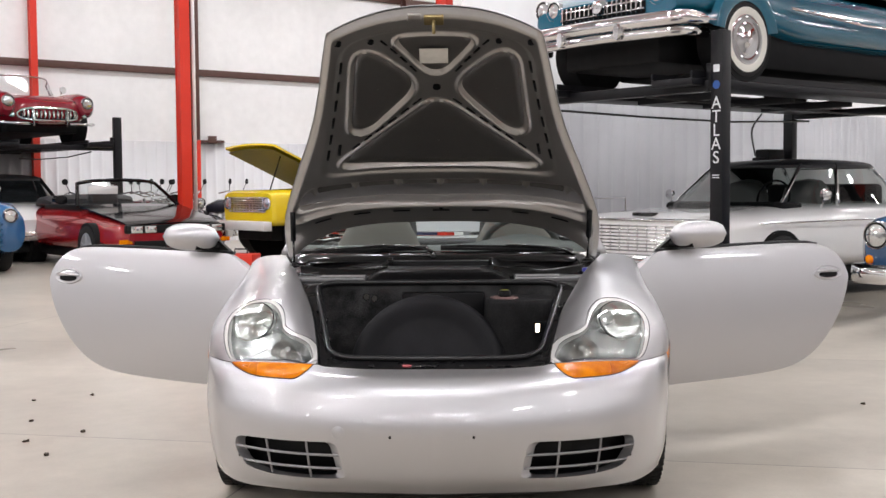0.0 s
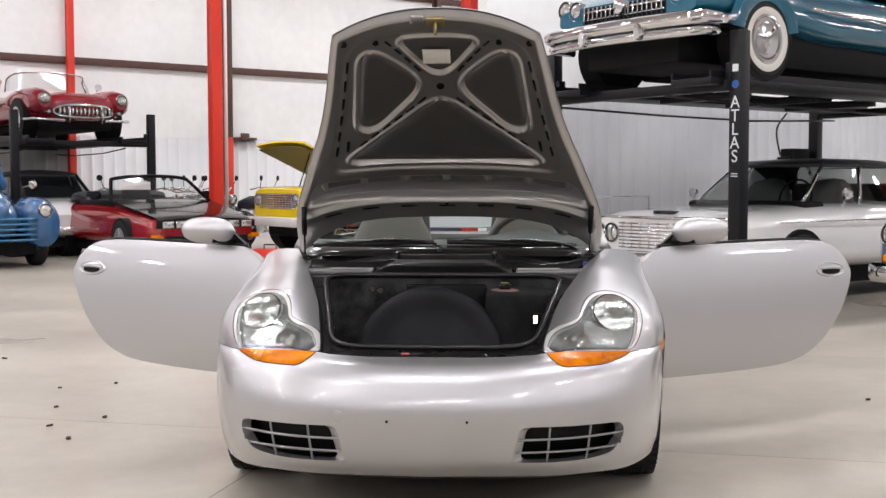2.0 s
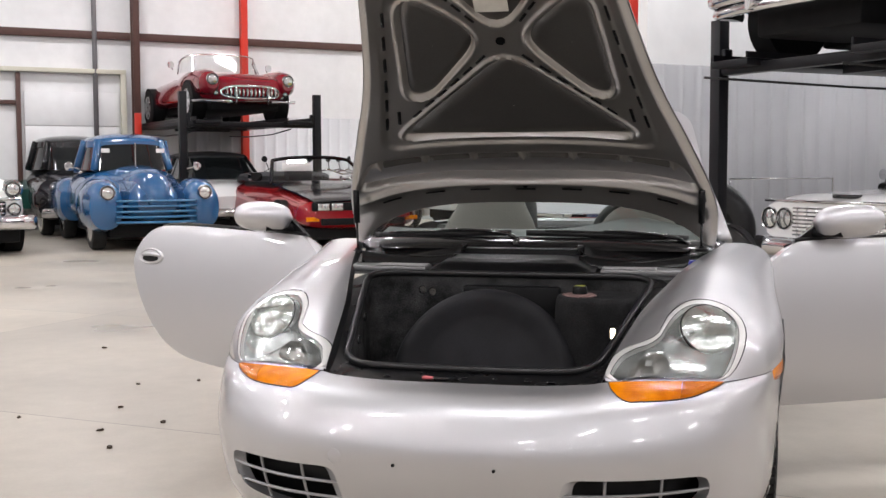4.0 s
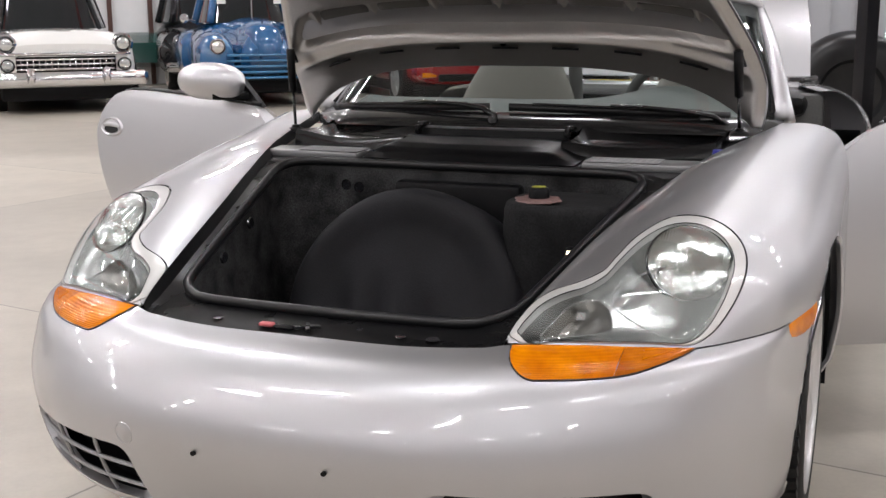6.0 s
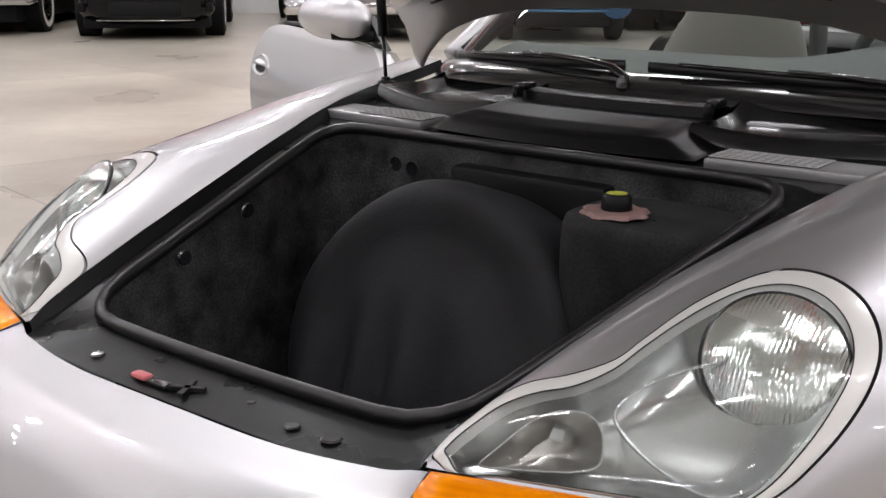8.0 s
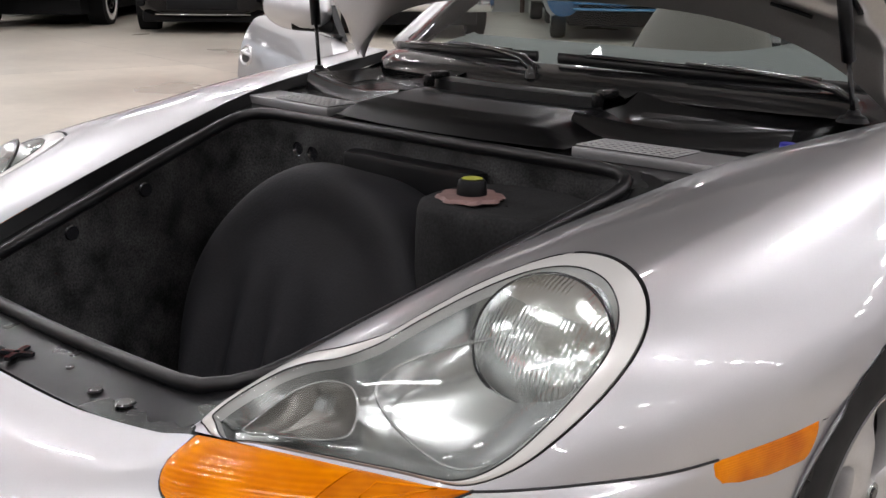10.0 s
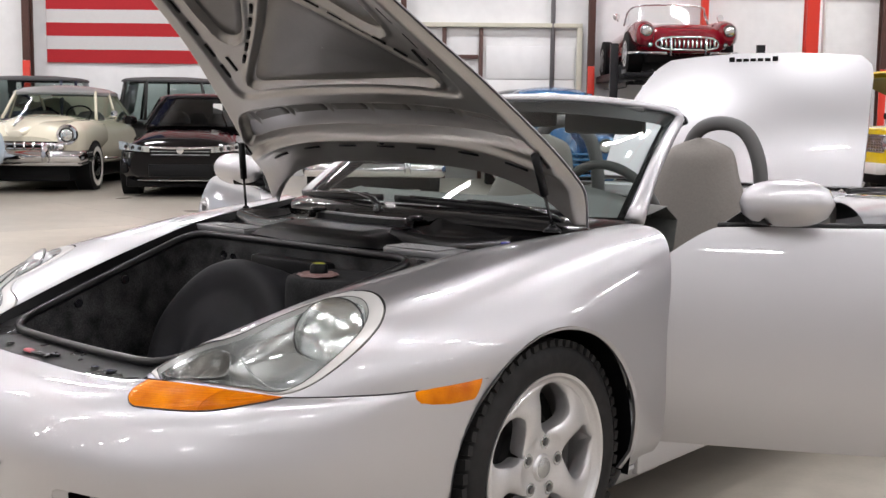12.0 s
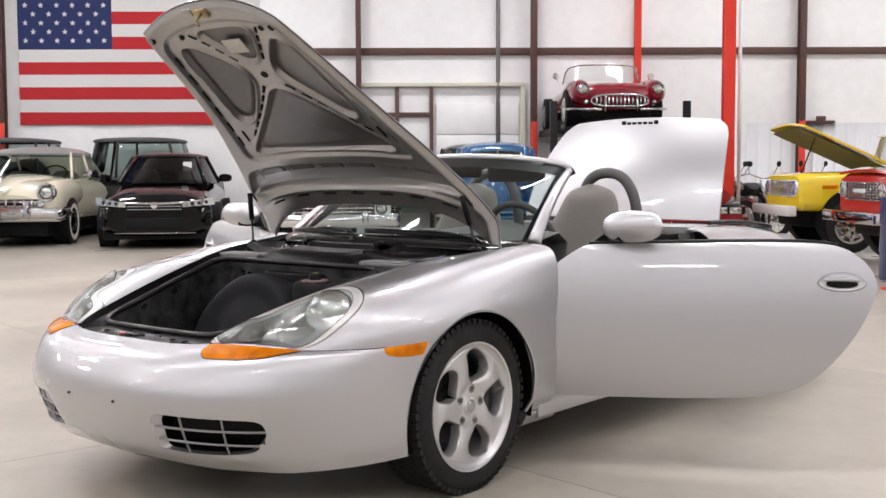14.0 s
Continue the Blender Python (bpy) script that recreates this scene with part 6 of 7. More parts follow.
        part("screen_sticker", bm, DASHLINE, c)
    four_wheels(c, .70, .72, 3.55, .34, .19, CHROME, False, 0, False)
    underbody(c, .6, .3, 4.3, .18, .36)


def two_tone_sedan():
    wht = paint("ivory_white_paint", (.74, .73, .70), .22)
    blk = paint("black_paint", (.012, .012, .014), .15)
    c = thing("two_tone_sedan", "black and white fifties hardtop with heavy chrome front", "car", at(-8.70, 10.0, 46))
    smooth_shell(c, [(.02, .78, .42, .86, 4, .95), (.15, .88, .36, 1.0, 4, .92), (.8, .92, .30, 1.03, 4, .9), (1.7, .94, .28, 1.04, 4, .88), (4.2, .92, .30, 1.02, 4, .88), (4.9, .86, .36, .98, 4, .9)], wht)
    greenhouse(c, (1.55, 1.95, 3.2, 3.7), 1.03, 1.50, .80, .66, blk, blk, bow=.10)
    for s in (1, -1):
        bm = bmesh.new()
        lathe(bm, [(.02, .22), (.125, .20), (.135, .06), (.128, -.03), (.105, -.05), (.09, -.02)], 26, "y", (s * .70, .06, .86))
        part("lamp_hood", bm, CHROME, c)
        round_lamp(c, s * .70, .03, .86, .085)
        round_lamp(c, s * .70, -.02, .60, .075, name="parking_lamp")
    bars(c, "grille_bar", .60, -.04, .52, .70, 3, 0, r=.016)
    bars(c, "grille_tooth", .58, -.04, .56, .66, 0, 16, r=.010, back=False)
    bm = bmesh.new()
    tube(bm, [(x, -.02, .735) for x in (-.78, -.4, 0, .4, .78)], .022, 8)
    part("grille_moulding", bm, CHROME, c)
    bumper_bar(c, .93, -.14, .43, .062, .06, .35)
    for x in (-.45, .45):
        bm = bmesh.new()
        loft(bm, [superring(y, hw, z0, z1, 2.4, 14) for y, hw, z0, z1 in ((-.26, .02, .42, .50), (-.22, .05, .36, .58), (-.12, .05, .36, .58))], True, True)
        for v in bm.verts:
            v.co.x += x
        part("bumper_guard", bm, CHROME, c)
    bm = bmesh.new()
    loft(bm, [[Vector((x, .30 + .02 * abs(x), 1.0)) for x in (-.10, 0, .10)], [Vector((x, .22 + .02 * abs(x), 1.02)) for x in (-.10, 0, .10)]], False, False)
    thicken(bm, .015)
    part("bonnet_emblem", bm, CHROME, c)
    four_wheels(c, .74, .85, 3.8, .35, .19, CHROME, True, 0, True, .945)
    underbody(c, .78, .02, 4.6, .16, .40)


def black_forties():
    blk = paint("gloss_black_paint", (.010, .010, .012), .12)
    c = thing("black_vintage_sedan", "gloss black forties sedan with chrome trim", "car", at(-9.2, 14.3, 41))
    smooth_shell(c, [(.02, .28, .52, .82, 2.6, .7), (.3, .45, .40, 1.02, 2.6, .6), (1.2, .66, .32, 1.12, 2.8, .7), (1.8, .80, .30, 1.14, 3, .84), (3.2, .84, .30, 1.12, 3, .86), (4.6, .5, .42, .85, 2.4, .7)], blk)
    greenhouse(c, (1.5, 1.75, 3.2, 4.0), 1.10, 1.60, .72, .60, blk, blk, crown=.1, p=2.8, post=.06, drop=.10)
    for s in (1, -1):
        bm = bmesh.new()
        loft(bm, [[p + Vector((s * .68, 0, 0)) for p in superring(y, hw, z0, z1, 2.3, 20)] for y, hw, z0, z1 in ((.05, .1, .45, .75), (.2, .24, .28, .95), (.8, .27, .26, 1.0), (1.5, .16, .28, .7))], True, True)
        part("front_fender", bm, blk, c)
        round_lamp(c, s * .64, .02, .80, .09)
    bars(c, "grille_bar", .30, -.03, .42, .80, 7, 0, r=.012)
    bumper_bar(c, .82, -.12, .40, .05)
    four_wheels(c, .70, .72, 3.5, .34, .19, CHROME, True, 0, False)
    underbody(c, .6, .3, 4.3, .18, .36)
    g = paint("dark_green_paint", (.015, .06, .05), .2)
    c = thing("green_sedan", "dark green sedan parked in the back row", "car", at(-11.3, 15.3, 41))
    smooth_shell(c, [(.02, .7, .4, .75, 4, .95), (.5, .85, .3, .92, 4, .9), (1.6, .88, .28, .98, 4, .88), (4.6, .84, .34, .95, 4, .9)], g)
    greenhouse(c, (1.5, 1.9, 3.2, 3.8), .97, 1.42, .76, .62, g, g)
    four_wheels(c, .72, .85, 3.6, .33, .19, CHROME, False, 0, True, .885)


def camaro():
    red = paint("red_coupe_paint", (.27, .009, .012), .16)
    blk = material("black_coupe_paint", (.006, .006, .007), .12, 0, .3, spec=.15)
    c = thing("convertible", "red and black eighties convertible with folded headlamp nose", "car", at(-3.98, 12.32, 40))
    smooth_shell(c, [(.0, .72, .42, .58, 3.4, .96), (.10, .84, .30, .68, 3.6, .93), (.8, .90, .24, .80, 3.8, .88), (1.6, .92, .22, .88, 4, .88), (3.6, .92, .24, .90, 4, .88), (4.75, .82, .34, .86, 4, .9)], red)
    bm = bmesh.new()
    grid(bm, lambda u, v: Vector(((2 * u - 1) * mix(.70, .80, v), mix(.06, 1.55, v), keyed([(0, .655), (.1, .70), (.5, .80), (1, .905)])(v) + .03 * (1 - (2 * u - 1) ** 2))), 16, 18)
    thicken(bm, .02)
    part("bonnet", bm, blk, c, "black bonnet")
    base = curve_pts([(-.80, 1.62, .90), (-.5, 1.47, .93), (0, 1.42, .94), (.5, 1.47, .93), (.80, 1.62, .90)], 21)
    top = curve_pts([(-.62, 2.08, 1.24), (-.4, 2.02, 1.275), (0, 1.99, 1.29), (.4, 2.02, 1.275), (.62, 2.08, 1.24)], 21)
    bm = bmesh.new()
    grid(bm, lambda u, v: mix(base[round(u * 20)], top[round(u * 20)], v), 20, 4)
    o = part("windscreen", bm, LIGHTPANE, c)
    o.visible_shadow = False
    bm = bmesh.new()
    tube(bm, [base[0]] + top + [base[20]], .028, 8)
    part("screen_frame", bm, blk, c, "black windscreen frame")
    # solid black block filling the cabin, standing in for its shade
    bm = bmesh.new()
    box(bm, -.70, .70, 1.75, 3.3, .80, .925, .03)
    part("cockpit_shade_block", bm, SHADOW_BLACK, c)
    for x in (-.37, .37):
        bm = bmesh.new()
        loft(bm, [superring(2.62 + .18 * (z - .8), hw, z, z + .02, 3, 14) for z, hw in ((.75, .24), (.95, .25), (1.10, .20), (1.18, .13))], True, True)
        loft(bm, [superring(y, hw, .80, z1, 3, 16) for y, hw, z1 in ((2.55, .20, 1.05), (2.62, .24, 1.14), (2.72, .22, 1.16), (2.80, .16, 1.08))], True, True)
        part("seat", bm, VINYL, c)
    bm = bmesh.new()
    loft(bm, [superring(y, hw, .86, z1, 3.4, 20) for y, hw, z1 in ((3.05, .68, 1.0), (3.2, .74, 1.07), (3.5, .74, 1.06), (3.75, .68, .95))], True, True)
    part("folded_top", bm, VINYL, c, "folded black soft top")
    bm = bmesh.new()
    box(bm, -.74, .74, -.02, .08, .545, .655, .012)
    part("lamp_panel", bm, SHADOW_BLACK, c)
    for x in (-.60, -.40, .40, .60):
        bm = bmesh.new()
        box(bm, x - .085, x + .085, -.035, .0, .55, .645, .012)
        part("headlight", bm, HEADGLASS, c)
    # black box in place of the opening's shade
    bm = bmesh.new()
    box(bm, -.62, .62, -.012, .04, .345, .44, .01)
    part("lower_grille", bm, SHADOW_BLACK, c)
    for s in (1, -1):
        bm = bmesh.new()
        box(bm, s * .74 - .09, s * .74 + .09, .015, .05, .40, .46, .006)
        part("marker_lamp", bm, AMBER, c, "amber marker lamp")
        bm = bmesh.new()
        loft(bm, [superring(y, .09, .93, 1.06, 3, 14) for y in (1.95, 2.05, 2.10)], True, True)
        for v in bm.verts:
            v.co.x += s * .91
        part("side_mirror", bm, blk, c)
    four_wheels(c, .80, .98, 3.55, .325, .22, ALLOY, False, 5, True, .925)
    underbody(c, .78, .15, 4.5, .14, .3)
    bm = bmesh.new()
    box(bm, -.56, -.10, 1.80, 1.805, 1.08, 1.20)
    part("screen_sticker", bm, DASHLINE, c)


def grey_coupe():
    g = paint("pale_grey_paint", (.70, .70, .69), .25)
    c = thing("pale_grey_coupe", "pale grey coupe with black roof under the lift", "car", at(-6.55, 14.35, 40))
    smooth_shell(c, [(.0, .72, .40, .68, 3.6, .96), (.4, .86, .28, .86, 3.8, .9), (1.4, .90, .25, .95, 4, .88), (3.6, .90, .26, .97, 4, .88), (4.6, .82, .34, .92, 4, .9)], g)
    greenhouse(c, (1.2, 1.75, 3.0, 3.7), .94, 1.33, .80, .62, VINYL, SHADOW_BLACK, bow=.1)
    for s in (1, -1):
        round_lamp(c, s * .62, -.0, .62, .08)
    bumper_bar(c, .86, -.08, .42, .045)
    four_wheels(c, .74, .85, 3.5, .33, .2, CHROME, False, 0, True, .905)
    underbody(c, .75, .1, 4.4, .16, .3)


def corvette():
    red = paint("dark_red_paint", (.20, .005, .014), .12)
    c = thing("fifties_roadster", "dark red fifties roadster parked on a lift", "car", at(-6.80, 15.15, 42, 1.93))
    smooth_shell(c, [(.0, .42, .40, .66, 2.6, .9), (.10, .66, .32, .74, 3, .88), (.5, .80, .26, .80, 3.2, .82), (1.4, .86, .24, .84, 3.4, .84), (3.0, .86, .24, .82, 3.4, .84), (4.0, .78, .30, .74, 3, .84), (4.3, .5, .38, .62, 2.6, .9)], red)
    for s in (1, -1):
        bm = bmesh.new()
        loft(bm, [[p + Vector((s * .66, 0, 0)) for p in superring(y, hw, z0, z1, 2.2, 22)] for y, hw, z0, z1 in ((.0, .10, .50, .72), (.08, .15, .42, .79), (.4, .17, .40, .85), (1.1, .17, .45, .86), (1.7, .10, .5, .80))], True, True)
        part("front_fender", bm, red, c)
        round_lamp(c, s * .66, .0, .655, .085)
        round_lamp(c, s * .60, -.01, .43, .035, name="parking_lamp")
        bm = bmesh.new()
        tube(bm, [(s * .86, 1.62, .92), (s * .90, 1.6, .98)], .01, 6)
        lathe(bm, [(0, -.015), (.06, -.01), (.06, .015), (0, .02)], 14, "y", (s * .90, 1.6, 1.0))
        part("side_mirror", bm, CHROME, c)
    ring = [(.50 * math.copysign(abs(math.cos(a)) ** .6, math.cos(a)), -.045 + .10 * abs(math.cos(a)) ** 3, .45 + .10 * math.copysign(abs(math.sin(a)) ** .8, math.sin(a))) for a in [2 * math.pi * i / 40 for i in range(40)]]
    bm = bmesh.new()
    tube(bm, ring, .020, 8, True)
    part("grille_surround", bm, CHROME, c)
    # solid black box behind the teeth, for the shade there
    bm = bmesh.new()
    box(bm, -.46, .46, .02, .08, .37, .53, .02)
    part("grille_shade_box", bm, SHADOW_BLACK, c)
    for i in range(13):
        x = -.42 + i * .07
        bm = bmesh.new()
        loft(bm, [superring(y, hw, z0, z1, 2.3, 10) for y, hw, z0, z1 in ((-.05, .012, .42, .48), (-.03, .022, .38, .52), (.03, .022, .38, .52))], True, True)
        for v in bm.verts:
            v.co.x += x
        part("grille_tooth", bm, CHROME, c)
    for x in (-.28, .28):
        bm = bmesh.new()
        tube(bm, [(x, -.06, .26), (x, -.10, .36), (x, -.09, .50), (x, -.04, .54)], .018, 8)
        part("bumper_guard", bm, CHROME, c)
    for s in (1, -1):
        bm = bmesh.new()
        tube(bm, [(s * .34, -.05, .30), (s * .6, .0, .30), (s * .82, .14, .31), (s * .87, .4, .32)], .026, 8)
        part("bumper", bm, CHROME, c)
    base = curve_pts([(-.74, 1.75, .86), (-.66, 1.45, .87), (-.3, 1.30, .88), (.3, 1.30, .88), (.66, 1.45, .87), (.74, 1.75, .86)], 25)
    top = curve_pts([(-.68, 1.85, 1.08), (-.60, 1.62, 1.17), (-.3, 1.52, 1.20), (.3, 1.52, 1.20), (.60, 1.62, 1.17), (.68, 1.85, 1.08)], 25)
    bm = bmesh.new()
    grid(bm, lambda u, v: mix(base[round(u * 24)], top[round(u * 24)], v), 24, 4)
    o = part("windscreen", bm, LIGHTPANE, c)
    o.visible_shadow = False
    bm = bmesh.new()
    tube(bm, top, .014, 8)
    for i in (0, 24):
        tube(bm, [base[i], top[i]], .014, 8)
    part("screen_frame", bm, CHROME, c)
    # black block in place of an open cockpit, for the shade inside
    bm = bmesh.new()
    box(bm, -.6, .6, 1.8, 2.6, .70, .80, .04)
    part("cockpit_shade_block", bm, SHADOW_BLACK, c)
    four_wheels(c, .70, .82, 3.35, .33, .18, CHROME, False, 6, True, .865)
    underbody(c, .6, .3, 4.0, .16, .3)


def lift(m, w, length, post_h, deck, letters=False):
    lf = thing("four_post_lift", "black steel four-post car lift", "car lift", m)
    for x in (-w / 2, w / 2):
        for y in (0, length):
            bm = bmesh.new()
            box(bm, x - .062, x + .062, y - .055, y + .055, .0, post_h, .006)
            box(bm, x - .16, x + .16, y - .14, y + .14, .0, .018)
            part("post", bm, LIFT, lf)
            bm = bmesh.new()
            sx = -1 if x > 0 else 1
            box(bm, min(x + sx * .066, x + sx * .12), max(x + sx * .066, x + sx * .12), y - .045, y + .045, deck - .12, deck + .10, .012)
            part("latch_carriage", bm, LIFT, lf)
    for y in (0, length):
        bm = bmesh.new()
        box(bm, -w / 2 + .09, w / 2 - .09, y - .05, y + .05, deck - .13, deck - .04, .008)
        part("cross_beam", bm, LIFT, lf)
    for x in (-.78, .78):
        bm = bmesh.new()
        box(bm, x - .22, x + .22, -.20, length + .2, deck - .08, deck - .02, .006)
        part("runway", bm, LIFT, lf)
        bm = bmesh.new()
        box(bm, x - .22, x - .20, -.20, length + .2, deck - .018, deck + .035)
        box(bm, x + .20, x + .22, -.20, length + .2, deck - .018, deck + .035)
        part("runway_rail", bm, LIFT, lf)
        bm = bmesh.new()
        tube(bm, [(x - .2, -.30, deck - .16), (x, 1.2, deck - .21), (x, 2.6, deck - .22), (x - .1, length, deck - .16)], .012, 6)
        part("hose", bm, RUBBER, lf)
    for y in (.9, 1.9, 2.9):
        bm = bmesh.new()
        box(bm, -.53, .53, y - .04, y + .04, deck - .12, deck - .05, .004)
        part("cross_strut", bm, LIFT, lf)
    return lf


def lift_lettering(lf, x, y, deck):
    """Upright white letters down the front post."""
    whi = material("post_print", (.70, .72, .74), .5)
    for k, ch in enumerate("ATLAS"):
        cu = bpy.data.curves.new("letter", "FONT")
        cu.body, cu.size, cu.extrude, cu.align_x = ch, .145, .001, "CENTER"
        ob = new("letter_source", cu)
        me = bpy.data.meshes.new_from_object(ob)
        bpy.data.objects.remove(ob)
        me.materials.append(whi)
        o = new("letter", me)
        o.parent = lf
        o.matrix_basis = Matrix.Translation((x, y - .0565, 1.79 - .112 * k)) @ Matrix.Rotation(math.pi / 2, 4, "X")
    bm = bmesh.new()
    lathe(bm, [(0, 0), (.035, 0), (.035, .004)], 24, "y", (x, y - .058, 1.985))
    part("round_badge", bm, material("badge_blue", (.03, .10, .35), .4), lf, "blue round badge")
    bm = bmesh.new()
    box(bm, x - .03, x + .03, y - .058, y - .056, 2.09, 2.15)
    part("warning_label", bm, whi, lf)
    for z in (1.22, 1.24):
        bm = bmesh.new()
        box(bm, x - .035, x + .035, y - .058, y - .056, z, z + .008)
        part("print_bar", bm, whi, lf)


def bronco(name, label, m, body, hood_open):
    wht = paint(name + "_white", (.72, .72, .70), .3)
    c = thing(name, label, "off-road car", m)
    shell(c, [(.0, .74, .62, 1.08, 7, .99), (.06, .79, .58, 1.12, 7, .98), (1.35, .80, .58, 1.15, 7, .98)], body, "front_body")
    shell(c, [(1.35, .80, .58, 1.15, 7, .98), (3.7, .80, .58, 1.15, 7, .98)], body, "tub")
    bars(c, "grille_bar", .56, -.03, .78, 1.02, 7, 0, r=.010)
    bars(c, "grille_slat", .54, -.03, .78, 1.02, 0, 11, r=.007, back=False)
    for s in (1, -1):
        round_lamp(c, s * .60, -.01, .92, .085)
        # black disc on the flank, carrying the shade of an open arch
        bm = bmesh.new()
        lathe(bm, [(0, .0), (.43, .0), (.43, -.26), (0, -.26)], 30, "x", (s * .803 + (0 if s > 0 else .26), .72, .47))
        part("well_shade_disc", bm, SHADOW_BLACK, c)
        for y in (.72, 3.05):
            car_wheel(c, s, .70, y, .375, .24, CHROME, False, 8)
        bm = bmesh.new()
        box(bm, s * .802 - .004, s * .802 + .004, .30, .52, .90, .95, .003)
        part("side_marker", bm, AMBER, c)
    bm = bmesh.new()
    box(bm, -.84, .84, -.20, -.06, .52, .66, .02)
    part("bumper", bm, wht if hood_open else CHROME, c, "white steel bumper" if hood_open else "chrome bumper")
    underbody(c, .5, .1, 3.6, .36, .60)
    if hood_open:
        bm = bmesh.new()
        grid(bm, lambda u, v: Vector(((2 * u - 1) * .76, 1.30 - 1.26 * v, 1.20 + .56 * v + .04 * (1 - (2 * u - 1) ** 2))), 10, 10)
        thicken(bm, .03)
        part("bonnet", bm, body, c, "raised bonnet")
        # separate olive sheet below the bonnet, darker than the body paint
        bm = bmesh.new()
        grid(bm, lambda u, v: Vector(((2 * u - 1) * .72, 1.27 - 1.20 * v, 1.165 + .535 * v + .04 * (1 - (2 * u - 1) ** 2))), 10, 10)
        thicken(bm, .006)
        part("bonnet_under_sheet", bm, material("underside_olive", (.16, .14, .015), .5, vary=.1, scale=20), c, "olive bonnet underside")
        bm = bmesh.new()
        tube(bm, [(.50, .10, 1.10), (.50, .30, 1.64)], .010, 6)
        part("bonnet_prop", bm, SHADOW_BLACK, c)
        bm = bmesh.new()
        box(bm, -.5, .5, .2, 1.2, .8, 1.10, .05)
        part("engine", bm, SHADOW_BLACK, c)
        greenhouse(c, (1.45, 1.62, 3.5, 3.66), 1.15, 1.68, .76, .70, wht, body, LIGHTPANE, bow=.0, crown=.03, p=6)
    else:
        bm = bmesh.new()
        grid(bm, lambda u, v: Vector(((2 * u - 1) * .77, mix(.0, 1.36, v), 1.13 + .03 * v + .04 * (1 - (2 * u - 1) ** 2))), 10, 10)
        thicken(bm, .03)
        part("bonnet", bm, body, c)
        greenhouse(c, (1.45, 1.62, 3.5, 3.66), 1.15, 1.68, .76, .70, wht, body, None, bow=.0, crown=.03, p=6)
        for i in range(6):
            x = -.16 + i * .064
            bm = bmesh.new()
            box(bm, x - .022, x + .022, -.05, -.035, .885, .93, .003)
            part("grille_plate", bm, DASHLINE, c)
    return c


def motorcycle(m, col):
    c = thing("motorcycle", "cruiser motorcycle with chrome engine and dark tank", "motorcycle", m, "motorcycles by the column")
    for y in (0, 1.5):
        w = new("wheel")
        w.parent = c
        bm = bmesh.new()
        lathe(bm, [(.24, .05), (.30, .06), (.325, .03), (.325, -.03), (.30, -.06), (.24, -.05)], 32, "x", (0, y, .325))
        part("tyre", bm, TYRE, w)
        bm = bmesh.new()
        lathe(bm, [(.245, .045), (.235, .02), (.235, -.02), (.245, -.045)], 32, "x", (0, y, .325))
        lathe(bm, [(0, .06), (.05, .05), (.05, -.05), (0, -.06)], 14, "x", (0, y, .325))
        for k in range(10):
            a = 2 * math.pi * k / 10
            tube(bm, [(0, y + .05 * math.cos(a), .325 + .05 * math.sin(a)), (0, y + .24 * math.cos(a), .325 + .24 * math.sin(a))], .005, 5)
        part("rim", bm, CHROME, w)
    bm = bmesh.new()
    for x in (-.09, .09):
        tube(bm, [(x, 0, .325), (x, .22, .78), (x, .30, .98)], .024, 8)
    part("fork", bm, CHROME, c)
    bm = bmesh.new()
    tube(bm, [(-.40, .52, 1.06), (-.30, .38, 1.10), (-.08, .30, 1.02), (.08, .30, 1.02), (.30, .38, 1.10), (.40, .52, 1.06)], .013, 8)
    part("handlebar", bm, CHROME, c)
    round_lamp(c, 0, .14, .88, .085)
    for s in (1, -1):
        bm = bmesh.new()
        tube(bm, [(s * .30, .36, 1.10), (s * .36, .32, 1.24)], .006, 6)
        lathe(bm, [(0, -.01), (.05, -.006), (.05, .01), (0, .015)], 14, "y", (s * .37, .31, 1.27))
        part("mirror", bm, SHADOW_BLACK, c)
    bm = bmesh.new()
    loft(bm, [superring(y, hw, z0, z1, 2.3, 18) for y, hw, z0, z1 in ((.38, .05, .78, .88), (.46, .13, .70, .94), (.70, .15, .68, .95), (.92, .09, .70, .86))], True, True)
    part("tank", bm, col, c)
    bm = bmesh.new()
    loft(bm, [superring(y, hw, z0, z1, 2.6, 16) for y, hw, z0, z1 in ((.90, .10, .66, .74), (1.05, .17, .64, .76), (1.3, .16, .66, .80), (1.62, .10, .72, .84))], True, True)
    part("saddle", bm, VINYL, c)
    bm = bmesh.new()
    box(bm, -.15, .15, .48, .92, .26, .50, .05)
    for y0 in (.56, .80):
        lathe(bm, [(.0, .25), (.08, .25), (.09, .20), (.075, .19), (.09, .15), (.075, .14), (.09, .1), (.07, .0)], 16, "z", (0, y0, .46))
    part("engine", bm, ALLOY, c)
    bm = bmesh.new()
    tube(bm, [(.14, .55, .52), (.19, .45, .30), (.20, .8, .24), (.20, 1.7, .28)], [.03, .03, .035, .045], 10)
    part("exhaust", bm, CHROME, c)
    bm = bmesh.new()
    rows = [[Vector((x, 1.5 + .37 * math.cos(a), .325 + .37 * math.sin(a))) for x in (-.09, -.05, .05, .09)] for a in [radians(mix(-5, 140, i / 14)) for i in range(15)]]
    loft(bm, rows, False, False)
    thicken(bm, .008)
    part("rear_mudguard", bm, col, c)
    bm = bmesh.new()
    rows = [[Vector((x, .37 * math.cos(a), .325 + .36 * math.sin(a))) for x in (-.08, -.04, .04, .08)] for a in [radians(mix(20, 150, i / 14)) for i in range(15)]]
    loft(bm, rows, False, False)
    thicken(bm, .008)
    part("front_mudguard", bm, col, c)
    return c


